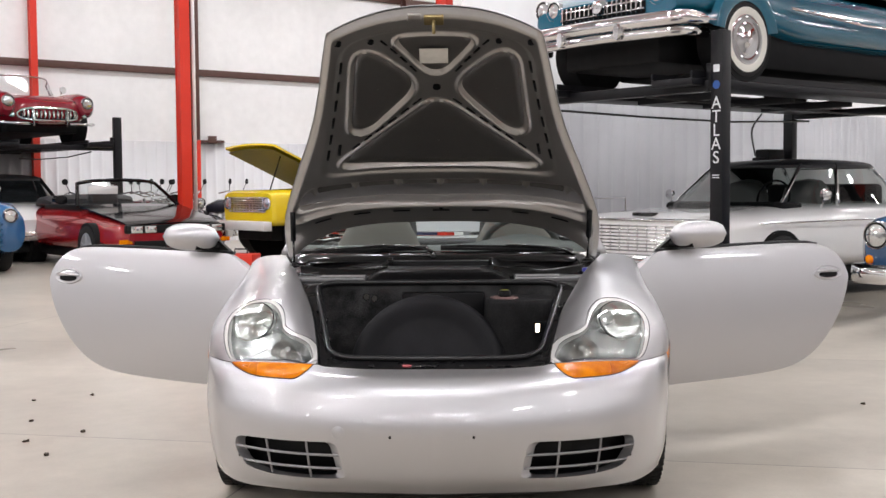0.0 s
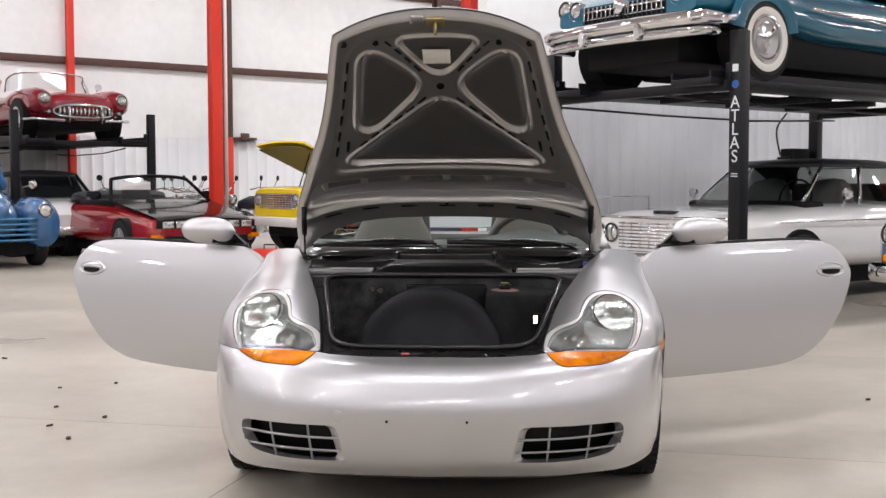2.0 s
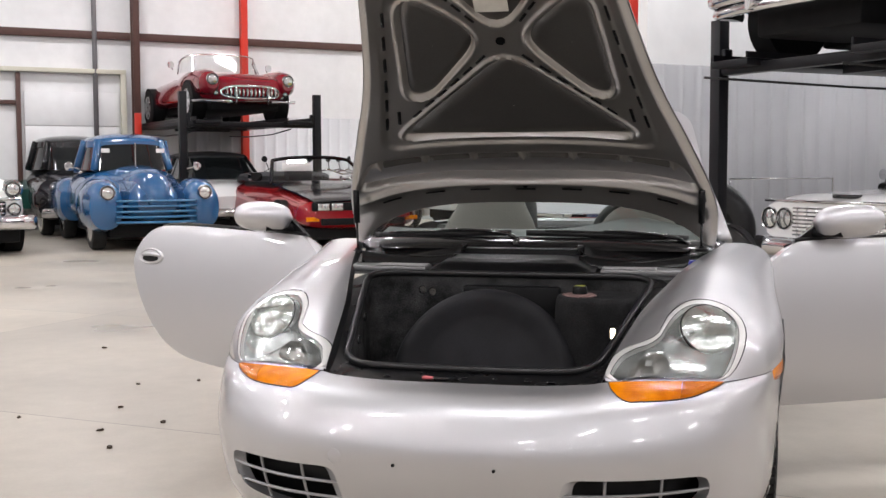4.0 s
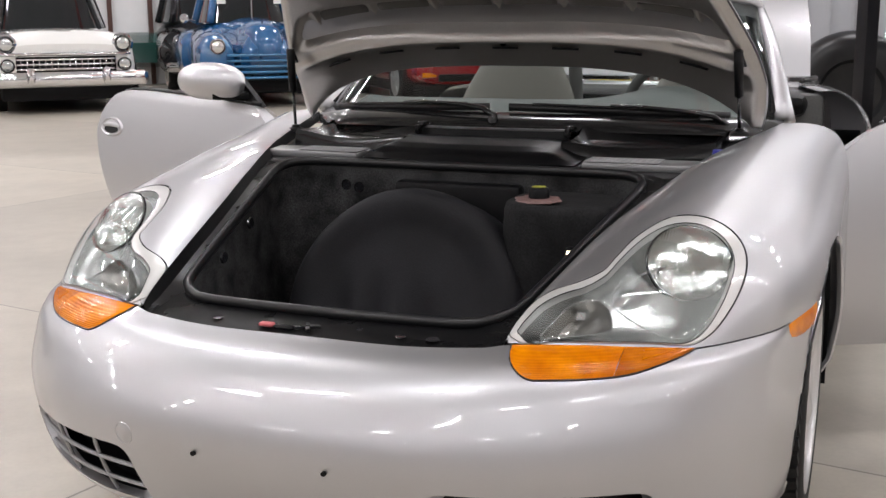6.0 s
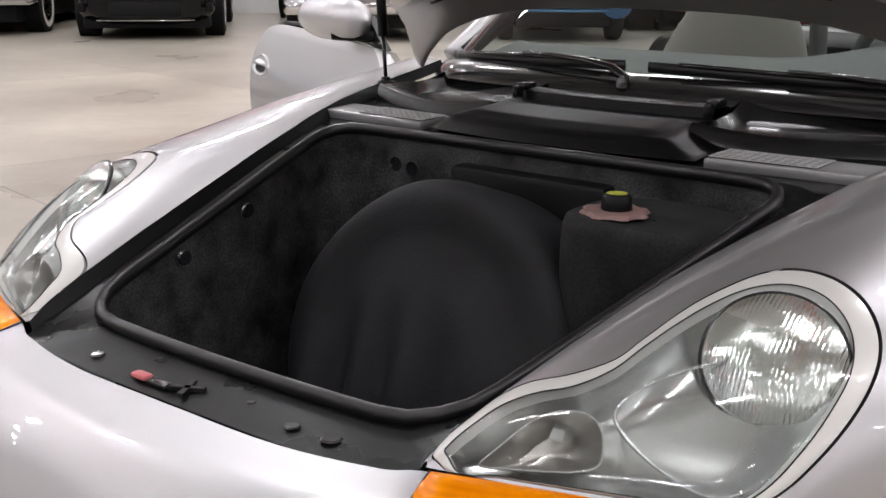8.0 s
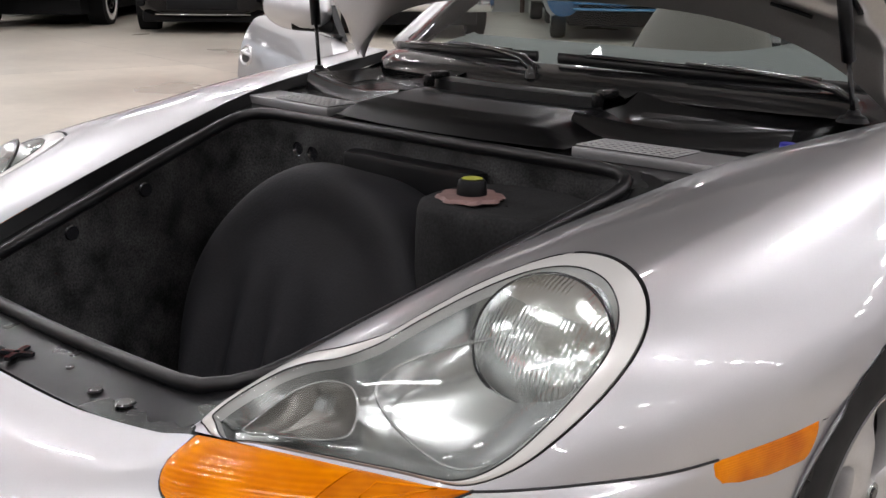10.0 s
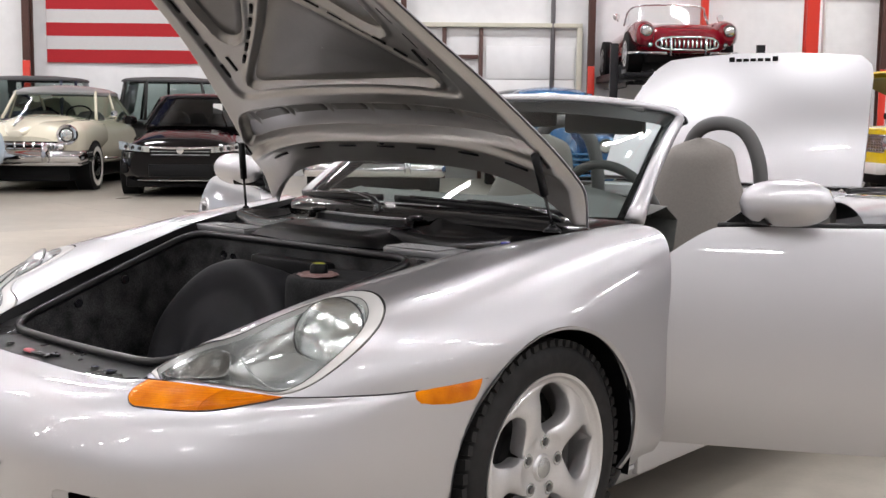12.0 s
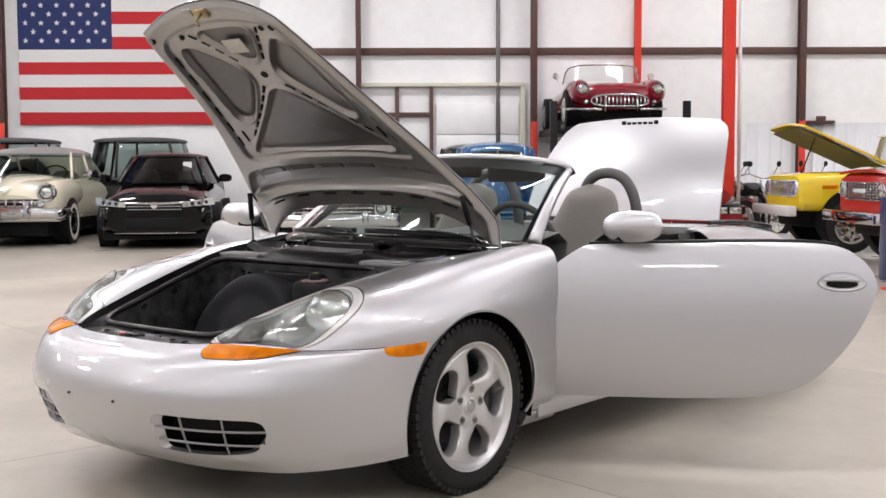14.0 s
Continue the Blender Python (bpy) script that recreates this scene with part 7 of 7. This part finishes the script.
def buick():
    teal = paint("teal_paint", (.010, .105, .165), .16)
    c = thing("teal_hardtop", "teal late-fifties hardtop raised on a lift", "car", at(1.30, 6.72, -50, 2.07))
    smooth_shell(c, [(.0, .84, .52, .72, 4, .98), (.12, .93, .50, .84, 4, .96), (.8, .97, .46, .90, 4, .92), (1.4, .99, .36, .92, 4, .91), (1.8, .99, .32, .93, 4, .90), (4.4, .98, .32, .90, 4, .9), (5.3, .9, .4, .86, 4, .92)], teal)
    greenhouse(c, (1.8, 2.3, 3.6, 4.2), .92, 1.36, .84, .70, teal, CHROME, bow=.12)
    for s in (1, -1):
        for x in (.62, .80):
            round_lamp(c, s * x, .0 + (.05 if x > .7 else .02), .70 + (.03 if x > .7 else 0), .078)
        bm = bmesh.new()
        tube(bm, [(s * .985, 1.4, .66), (s * 1.0, 2.5, .60), (s * .99, 4.6, .58)], .012, 6)
        part("side_trim", bm, CHROME, c)
    bars(c, "grille_bar", .50, -.04, .56, .70, 2, 18, r=.010)
    bm = bmesh.new()
    lathe(bm, [(0, -.05), (.06, -.045), (.07, -.02), (.075, .02)], 24, "y", (0, -.03, .66))
    part("crest", bm, CHROME, c)
    bumper_bar(c, .96, -.16, .47, .040, .10, .45, None, 1.5)
    bumper_bar(c, .93, -.13, .365, .036, .10, .30, None, 1.3)
    for s in (1, -1):
        bm = bmesh.new()
        loft(bm, [superring(y, hw, .33, z1, 2.6, 14) for y, hw, z1 in ((-.20, .03, .46), (-.16, .055, .50), (-.08, .055, .50))], True, True)
        for v in bm.verts:
            v.co.x += s * .34
        part("bumper_guard", bm, CHROME, c)
    # black strip filling the gap between the bars, in place of shade
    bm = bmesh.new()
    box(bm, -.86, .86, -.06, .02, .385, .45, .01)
    part("bumper_gap_shade", bm, SHADOW_BLACK, c)
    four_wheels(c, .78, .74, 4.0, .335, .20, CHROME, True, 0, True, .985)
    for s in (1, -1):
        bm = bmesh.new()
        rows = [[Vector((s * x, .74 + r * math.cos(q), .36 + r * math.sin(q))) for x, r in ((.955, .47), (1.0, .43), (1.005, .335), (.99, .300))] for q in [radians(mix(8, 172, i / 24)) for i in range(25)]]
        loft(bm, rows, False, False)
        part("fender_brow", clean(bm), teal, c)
    # enlarged black boxes for the shade under the raised body
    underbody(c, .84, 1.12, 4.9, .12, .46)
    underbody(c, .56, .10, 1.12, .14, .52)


def plymouth():
    wht = paint("white_hardtop_paint", (.84, .83, .82), .2)
    c = thing("white_hardtop", "white sixties hardtop with black vinyl roof and chrome grille", "car", at(1.72, 7.42, -50))
    smooth_shell(c, [(.0, .86, .48, .84, 5, .99), (.12, .92, .40, .89, 5, .97), (.9, .95, .34, .93, 5, .95), (1.8, .96, .30, .97, 5, .93), (4.4, .95, .32, .96, 5, .93), (5.2, .9, .42, .9, 5, .96)], wht)
    greenhouse(c, (1.10, 1.74, 3.2, 3.8), .95, 1.36, .82, .66, VINYL, CHROME, LIGHTPANE, bow=.10, crown=.05, post=.02)
    # plain dash and rear seat boxes, black to carry the cabin's shade
    bm = bmesh.new()
    box(bm, -.74, .74, 1.26, 1.60, .86, .985, .04)
    box(bm, -.70, .70, 3.00, 3.15, .8, 1.16, .05)
    part("interior_shade_blocks", bm, SHADOW_BLACK, c)
    bars(c, "grille_bar", .52, -.02, .52, .79, 8, 0, r=.009)
    bars(c, "grille_fin", .52, -.02, .52, .79, 0, 9, r=.006, back=False)
    bm = bmesh.new()
    tube(bm, [(x, -.015 + .05 * (x / .9) ** 2, .835) for x in [mix(-.90, .90, k / 12) for k in range(13)]], .016, 8)
    part("bonnet_lip", bm, CHROME, c, "chrome strip along the bonnet edge")
    for s in (1, -1):
        for x in (.62, .80):
            round_lamp(c, s * x, .0, .675, .088)
        bm = bmesh.new()
        tube(bm, [(s * .955, .6, .80), (s * .97, 2.5, .80), (s * .96, 4.6, .80)], .008, 6)
        part("side_trim", bm, CHROME, c)
        bm = bmesh.new()
        lathe(bm, [(0, -.02), (.055, -.01), (.055, .02), (0, .03)], 14, "y", (s * .97, 1.62, 1.06))
        tube(bm, [(s * .92, 1.62, .93), (s * .965, 1.62, 1.03)], .012, 6)
        part("side_mirror", bm, CHROME, c)
    bumper_bar(c, .94, -.10, .43, .055, .06, .35)
    bm = bmesh.new()
    box(bm, -.13, .13, .06, .15, .865, .905, .012)
    part("bonnet_ornament", bm, BLACK_GL, c, "dark bonnet ornament")
    for s in (1, -1):
        bm = bmesh.new()
        loft(bm, [[p + Vector((s * .38, 0, 0)) for p in superring(y, hw, .6, z1, 3, 14)] for y, hw, z1 in ((2.08, .22, 1.10), (2.14, .27, 1.20), (2.24, .26, 1.22), (2.30, .2, 1.12))], True, True)
        part("seat", bm, LEATHER_D, c)
    bm = bmesh.new()
    tube(bm, [(.36 + .19 * math.cos(a), 1.64 + .05 * math.sin(a), 1.02 + .18 * math.sin(a)) for a in [2 * math.pi * i / 24 for i in range(24)]], .012, 6, True)
    part("steering_wheel", bm, SHADOW_BLACK, c)
    four_wheels(c, .76, .95, 3.95, .35, .20, CHROME, False, 0, True, .965)
    underbody(c, .78, .1, 4.9, .16, .42)


def blue_pickup():
    b = paint("slate_blue_paint", (.035, .085, .17), .22)
    c = thing("blue_classic_car", "slate blue classic car with round lamp and amber indicator", "car", at(3.72, 5.05, -50))
    smooth_shell(c, [(.0, .40, .52, .80, 2.6, .8), (.15, .62, .42, .92, 2.8, .8), (.8, .74, .36, .98, 3, .8), (1.5, .78, .34, 1.0, 3, .82), (4.2, .78, .36, .98, 3, .84)], b)
    for s in (1, -1):
        bm = bmesh.new()
        loft(bm, [[p + Vector((s * .62, 0, 0)) for p in superring(y, hw, z0, z1, 2.3, 22)] for y, hw, z0, z1 in ((.0, .12, .55, .80), (.1, .20, .42, .90), (.5, .24, .42, .95), (1.1, .24, .45, .94), (1.7, .16, .5, .88))], True, True)
        part("front_fender", bm, b, c)
        round_lamp(c, s * .64, .0, .76, .095)
        bm = bmesh.new()
        lathe(bm, [(0, -.03), (.035, -.02), (.04, .03)], 14, "y", (s * .70, .02, .57))
        part("indicator", bm, AMBER, c)
    bars(c, "grille_bar", .34, -.03, .45, .75, 8, 0, r=.009)
    bumper_bar(c, .80, -.14, .46, .05, .08, .25)
    greenhouse(c, (1.5, 1.9, 3.0, 3.7), 1.0, 1.45, .70, .58, b, b)
    four_wheels(c, .66, .75, 3.3, .34, .19, CHROME, False, 0, False)
    underbody(c, .55, .2, 4.0, .18, .45)


def cream_sedan():
    cr = paint("cream_paint", (.68, .64, .50), .2)
    gr = paint("grey_roof_paint", (.22, .22, .215), .3)
    c = thing("cream_sedan", "cream fifties sedan with grey roof and chrome bumpers", "car", at(-13.2, 7.12, 43))
    smooth_shell(c, [(.02, .62, .46, .82, 3.0, .93), (.14, .80, .40, .96, 3.0, .86), (.5, .89, .36, 1.04, 3.0, .80), (1.1, .92, .32, 1.08, 3.2, .80), (1.7, .93, .30, 1.11, 3.6, .84), (3.6, .93, .30, 1.09, 3.6, .84), (4.4, .88, .36, 1.0, 3.2, .84), (4.8, .74, .42, .88, 3, .9)], cr)
    greenhouse(c, (1.42, 1.90, 3.1, 3.95), 1.07, 1.50, .87, .74, gr, cr, PANE, bow=.16, crown=.10, p=4.2, post=.026, drop=.05)
    bm = bmesh.new()
    loft(bm, [superring(y, hw, z0, z1, 2.4, 20) for y, hw, z0, z1 in ((-.02, .10, .80, .90), (.25, .30, .84, 1.03), (.8, .42, .9, 1.11), (1.45, .5, .95, 1.14))], True, True)
    part("bonnet", bm, cr, c)
    for s in (1, -1):
        bm = bmesh.new()
        loft(bm, [[p + Vector((s * .74, 0, 0)) for p in superring(y, hw, z0, z1, 2.2, 22)] for y, hw, z0, z1 in ((.0, .10, .70, .92), (.08, .16, .52, .99), (.4, .18, .45, 1.05), (1.1, .18, .5, 1.07), (1.8, .12, .6, 1.02))], True, True)
        part("front_fender", bm, cr, c)
        bm = bmesh.new()
        lathe(bm, [(.12, .10), (.150, .06), (.155, .0), (.145, -.035), (.11, -.03)], 24, "y", (s * .74, .02, .845))
        part("lamp_hood", bm, CHROME, c)
        round_lamp(c, s * .74, .0, .845, .095)
        bm = bmesh.new()
        tube(bm, [(s * .93, 1.25, .46), (s * .94, 2.4, .44), (s * .94, 3.4, .44)], .014, 6)
        part("side_trim", bm, CHROME, c)
        bm = bmesh.new()
        loft(bm, [superring(y, hw, .62, 1.2, 3, 14) for y, hw in ((2.45, .20), (2.5, .26), (2.6, .24))], True, True)
        for v in bm.verts:
            v.co.x += s * .38
        part("seat", bm, LEATHER_D, c)
        bm = bmesh.new()
        tube(bm, [(s * .88, 1.75, 1.1), (s * .97, 1.72, 1.14)], .010, 6)
        lathe(bm, [(0, -.015), (.055, -.01), (.055, .015), (0, .02)], 14, "y", (s * .99, 1.72, 1.16))
        part("side_mirror", bm, CHROME, c)
        # bright corner of the grille below the lamp
        bm = bmesh.new()
        lathe(bm, [(0, -.05), (.05, -.045), (.075, -.02), (.08, .05)], 20, "y", (s * .64, -.04, .655))
        part("parking_lamp", bm, CHROME, c)
    bars(c, "grille_bar", .60, -.05, .60, .74, 2, 9, r=.024)
    bumper_bar(c, .95, -.18, .53, .062, .10, .5, None, 1.5)
    bumper_bar(c, .93, -.15, .44, .035, .10, .35, None, 1.3)
    for x in (-.5, .5):
        bm = bmesh.new()
        loft(bm, [superring(y, hw, z0, z1, 2.4, 12) for y, hw, z0, z1 in ((-.32, .03, .52, .62), (-.25, .06, .44, .70), (-.14, .06, .44, .70))], True, True)
        for v in bm.verts:
            v.co.x += x
        part("bumper_guard", bm, CHROME, c)
    bm = bmesh.new()
    tube(bm, [(0, -.06, .97), (0, .18, 1.06), (0, .62, 1.13)], [.016, .036, .01], 8)
    part("bonnet_ornament", bm, CHROME, c)
    bm = bmesh.new()
    tube(bm, [(.36 + .2 * math.cos(a), 1.95 + .06 * math.sin(a), 1.16 + .12 * math.sin(a)) for a in [2 * math.pi * i / 24 for i in range(24)]], .014, 6, True)
    part("steering_wheel", bm, SHADOW_BLACK, c)
    bm = bmesh.new()
    box(bm, -.20, -.02, 1.80, 1.805, 1.40, 1.47)
    part("screen_sticker", bm, DASHLINE, c)
    four_wheels(c, .74, .82, 3.7, .36, .19, CHROME, True, 0, True, .945)
    underbody(c, .74, .1, 4.5, .16, .44)


def modern_sedan():
    blk = material("near_black_paint", (.003, .0025, .003), .1, 0, .3, spec=.1)
    # glass tint darkened to carry the shade of the cabin behind
    shade_pane = glass("cabin_shade_tint", (.16, .17, .17), 0.0, 1.3)
    c = thing("modern_sedan", "near-black modern sedan with chrome grille bar", "car", at(-10.80, 8.28, 47))
    smooth_shell(c, [(.0, .70, .26, .68, 3.4, .96), (.10, .84, .20, .77, 3.4, .93), (.35, .90, .17, .86, 3.2, .88), (.8, .925, .17, .95, 3.2, .82), (1.3, .93, .18, 1.01, 3.4, .80), (2.2, .93, .19, 1.03, 3.6, .82), (3.8, .93, .2, 1.04, 3.6, .82), (4.7, .86, .3, 1.0, 3.4, .88)], blk)
    greenhouse(c, (1.02, 1.95, 3.2, 4.15), .99, 1.42, .83, .60, blk, blk, shade_pane, bow=.20, crown=.06, p=3, post=.03)
    bm = bmesh.new()
    box(bm, -.70, .70, 1.45, 1.75, .92, 1.03, .03)
    part("dashboard", bm, SHADOW_BLACK, c)
    bm = bmesh.new()
    tube(bm, [(x, -.045 + .10 * (x / .62) ** 2, .69 + .02 * abs(x / .6) ** 1.5) for x in [mix(-.50, .50, i / 12) for i in range(13)]], .018, 8)
    part("grille_bar", bm, CHROME, c)
    bars(c, "grille_slat", .40, -.05, .58, .67, 2, 0, mat=GRILLE_GREY, r=.008)
    # black box for the shade inside the lower intake
    bm = bmesh.new()
    box(bm, -.44, .44, -.035, .03, .30, .47, .02)
    part("lower_intake", bm, SHADOW_BLACK, c)
    for s in (1, -1):
        bm = bmesh.new()
        grid(bm, lambda u, v: Vector((s * mix(.42, .88, u), -.03 + .26 * u ** 2.0, mix(.635, .705 + .05 * u, v) + .03 * u)), 14, 4)
        clean(bm)
        thicken(bm, .03)
        lamp = part("headlight", bm, HEADGLASS, c)
        for u in (.30, .52, .74):
            bm = bmesh.new()
            p = Vector((s * mix(.42, .88, u), -.042 + .26 * u ** 2.0, .675 + .045 * u))
            lathe(bm, [(0, -.004), (.022, -.006), (.028, .006)], 14, "y", p)
            part("projector", bm, BLACK_GL, lamp)
        # black box in place of a shaded recess
        bm = bmesh.new()
        box(bm, s * .70 - .13, s * .70 + .13, .06, .16, .34, .46, .02)
        part("fog_recess", bm, SHADOW_BLACK, c)
        bm = bmesh.new()
        tube(bm, [(s * .60, .04, .40), (s * .74, .08, .405), (s * .83, .15, .41)], .012, 6)
        part("fog_trim", bm, CHROME, c)
        bm = bmesh.new()
        loft(bm, [superring(y, hw, 1.0, 1.13, 3, 14) for y, hw in ((1.50, .05), (1.55, .10), (1.65, .11), (1.70, .08))], True, True)
        for v in bm.verts:
            v.co.x += s * .97
        part("side_mirror", bm, blk, c)
        bm = bmesh.new()
        loft(bm, [superring(y, hw, .7, 1.22, 3, 14) for y, hw in ((2.25, .18), (2.3, .24), (2.42, .22))], True, True)
        for v in bm.verts:
            v.co.x += s * .38
        part("seat", bm, LEATHER, c)
    bm = bmesh.new()
    lathe(bm, [(0, -.02), (.05, -.015), (.055, .01)], 16, "y", (0, -.045, .665))
    part("round_emblem", bm, CHROME, c)
    bm = bmesh.new()
    tube(bm, [(x, -.02 + .10 * (x / .7) ** 2, .245) for x in [mix(-.6, .6, i / 8) for i in range(9)]], .008, 6)
    part("lower_trim", bm, CHROME, c)
    bm = bmesh.new()
    box(bm, .30, .44, 1.50, 1.505, 1.18, 1.33, 0)
    part("screen_sticker", bm, DASHLINE, c)
    four_wheels(c, .76, .92, 3.7, .33, .21, ALLOY, False, 7, True, .935)
    underbody(c, .78, .15, 4.6, .14, .3)


def back_row():
    for nm, lb, x, y, deg, z, col in (
            ("grey_top_coach", "dark thirties coach with grey fabric roof", -17.0, 9.9, -50, 1.85, (.015, .014, .014)),
            ("navy_sedan", "navy blue sedan in the back row", -15.55, 7.95, 40, 1.84, (.012, .02, .05)),
            ("dark_wagon", "dark wagon in the back row", -11.9, 12.7, 42, 1.52, (.03, .03, .032))):
        p = paint(nm + "_paint", col, .3)
        c = thing(nm, lb, "car", at(x, y, deg))
        smooth_shell(c, [(.0, .66, .42, .80, 3.4, .95), (.4, .84, .34, 1.0, 3.6, .9), (1.4, .84, .30, 1.06, 3.8, .88), (3.7, .82, .34, 1.02, 3.6, .9)], p)
        greenhouse(c, (1.3, 1.45, 3.0, 3.2), 1.05, z - .08, .78, .72, material(nm + "_roof", (.06, .06, .062), .6), p, PANE, bow=.04, crown=.05, p=4)
        for s in (1, -1):
            round_lamp(c, s * .6, .0, .80, .085)
        bumper_bar(c, .86, -.1, .44, .05)
        four_wheels(c, .74, .85, 3.0, .35, .19, CHROME, False, 0, True, .855)
        underbody(c, .7, .2, 3.6, .18, .42)
    # chrome nose at the edge of the row
    col = paint("pale_blue_paint", (.42, .50, .58), .25)
    c = thing("chrome_nosed_sedan", "pale blue sedan with massive chrome bumper", "car", at(-10.86, 2.86, 40))
    smooth_shell(c, [(.0, .78, .42, .84, 4, .95), (.2, .90, .34, .98, 4, .92), (1.4, .93, .30, 1.03, 4, .88), (4.6, .9, .34, 1.0, 4, .9)], col)
    greenhouse(c, (1.5, 2.0, 3.2, 3.8), 1.02, 1.48, .8, .66, col, col)
    bumper_bar(c, .95, -.16, .46, .085, .10, .5)
    bumper_bar(c, .93, -.12, .62, .05, .10, .3)
    for s in (1, -1):
        round_lamp(c, s * .70, -.02, .80, .09)
    four_wheels(c, .76, .85, 3.7, .36, .19, CHROME, True, 0, True, .935)
    underbody(c, .78, .1, 4.4, .16, .4)


def hall_clutter():
    # big tyre leaning by the partition
    bm = bmesh.new()
    lathe(bm, [(0, .06), (.10, .07), (.12, .045), (.20, .05), (.24, .10), (.27, .15), (.38, .17), (.47, .13), (.50, .08), (.505, 0), (.50, -.08), (.47, -.13), (.38, -.17), (.27, -.15), (.24, -.10), (0, -.06)], 56, "y")
    solid("large_tyre", bm, material("gloss_tyre", (.014, .014, .015), .3, vary=.2, scale=20), "large black tyre standing by the partition wall", "tyre", Matrix.Translation((.60, 8.55, .52)) @ Matrix.Rotation(radians(12), 4, "Z"))
    # low rail behind the white car
    bm = bmesh.new()
    tube(bm, [(.85, 8.75, .0), (.85, 8.75, 1.02), (1.9, 9.6, 1.02), (1.9, 9.6, 0)], .012, 6)
    solid("low_rail", bm, CHROME, "thin grey metal rail by the partition", "rail")
    # bracket on the wall
    bm = bmesh.new()
    box(bm, 5.62, 6.20, -.10, -.002, 2.12, 2.17, .004)
    box(bm, 5.80, 6.00, -.14, -.10, 2.10, 2.26, .01)
    solid("wall_bracket", bm, BROWN, "brown steel bracket on the wall", "bracket", HALL)
    # toolbox near the column
    bx = thing("tool_box", "red metal tool box on the floor", "tool box", at(-3.1, 12.4, -20))
    bm = bmesh.new()
    box(bm, -.25, .25, -.12, .12, .0, .24, .015)
    part("case", bm, RED_ST, bx)
    bm = bmesh.new()
    tube(bm, [(-.1, 0, .24), (-.1, 0, .30), (.1, 0, .30), (.1, 0, .24)], .01, 6)
    part("handle", bm, SHADOW_BLACK, bx)
    # control box on the tall lift's far post
    bm = bmesh.new()
    box(bm, -.16, .16, -.10, .10, -.16, .16, .02)
    box(bm, -.28, -.10, -.06, .06, -.10, .06, .02)
    solid("lift_power_unit", bm, SHADOW_BLACK, "black power unit on the lift post", "power unit", Matrix.Translation((3.75, 10.40, 1.42)) @ Matrix.Rotation(radians(40), 4, "Z"))
    bm = bmesh.new()
    tube(bm, curve_pts([(3.55, 10.3, 1.5), (3.48, 10.2, 1.8), (3.60, 10.2, 2.0)], 12), .012, 6)
    solid("lift_cable", bm, RUBBER, "black cable to the lift power unit", "cable")
    # floor debris
    deb = material("debris", (.05, .035, .025), .9)
    rnd = random.Random(4)
    for x, y in ((-2.03, 2.91), (-1.75, 1.48), (-2.1, 2.2), (-2.45, 1.9), (-1.95, 1.75), (-2.3, 2.75), (-1.3, -.2), (2.2, 2.6), (-3.1, 3.8), (-1.75, 1.95)):
        bm = bmesh.new()
        vs = [bm.verts.new((rnd.uniform(.6, 1) * .020 * math.cos(a), rnd.uniform(.6, 1) * .012 * math.sin(a), 0.001)) for a in [k * math.pi / 3 for k in range(6)]]
        f = bm.faces.new(vs)
        r = bmesh.ops.extrude_face_region(bm, geom=[f])
        for v in r["geom"]:
            if isinstance(v, bmesh.types.BMVert):
                v.co.z += rnd.uniform(.004, .012)
        solid("floor_debris", bm, deb, "small dark scrap on the concrete floor", "debris", Matrix.Translation((x, y, 0)) @ Matrix.Rotation(rnd.uniform(0, 3), 4, "Z"), "floor scraps")
    # drum shape standing in for blue jackets by the red truck
    bm = bmesh.new()
    lathe(bm, [(0, 0), (.26, 0), (.27, .02), (.26, .28), (.27, .30), (.26, .58), (.27, .6), (.26, .88), (0, .88)], 28, "z")
    solid("blue_jacket_stand_in", bm, paint("navy_drum_paint", (.015, .025, .11), .4), "navy blue drum shape standing in for blue jackets", "drum", Matrix.Translation((-.42, 10.15, 0)))


ford_forties()
two_tone_sedan()
black_forties()
camaro()
grey_coupe()
corvette()
lift(at(-6.79, 15.13, 41), 2.33, 4.3, 2.37, 1.93)
bronco("yellow_truck", "yellow off-road truck with raised bonnet", at(-3.26, 13.72, -50), paint("yellow_paint", (.80, .60, .015), .25), True)
bronco("red_truck", "red off-road truck with barred grille", at(-1.45, 11.80, -50), paint("truck_red_paint", (.50, .02, .015), .25), False)
motorcycle(at(-5.1, 15.6, 62), paint("maroon_tank", (.12, .008, .01), .2))
motorcycle(at(-4.5, 16.5, 70), paint("black_tank", (.01, .01, .012), .2))
motorcycle(at(-6.0, 14.6, 15), paint("silver_tank", (.4, .4, .4), .2, .6))
motorcycle(at(-5.35, 16.9, 55), paint("red_tank", (.28, .01, .012), .2))
motorcycle(at(-4.95, 16.2, 75), paint("maroon_tank_two", (.16, .008, .012), .2))
motorcycle(at(-3.75, 16.9, 78), paint("dark_tank", (.02, .02, .03), .2))
buick()
tall_lift = lift(at(1.46, 6.89, -50), 2.27, 4.3, 2.43, 2.07)
lift_lettering(tall_lift, 2.27 / 2, 0, 2.07)
plymouth()
blue_pickup()
cream_sedan()
modern_sedan()
back_row()
hall_clutter()
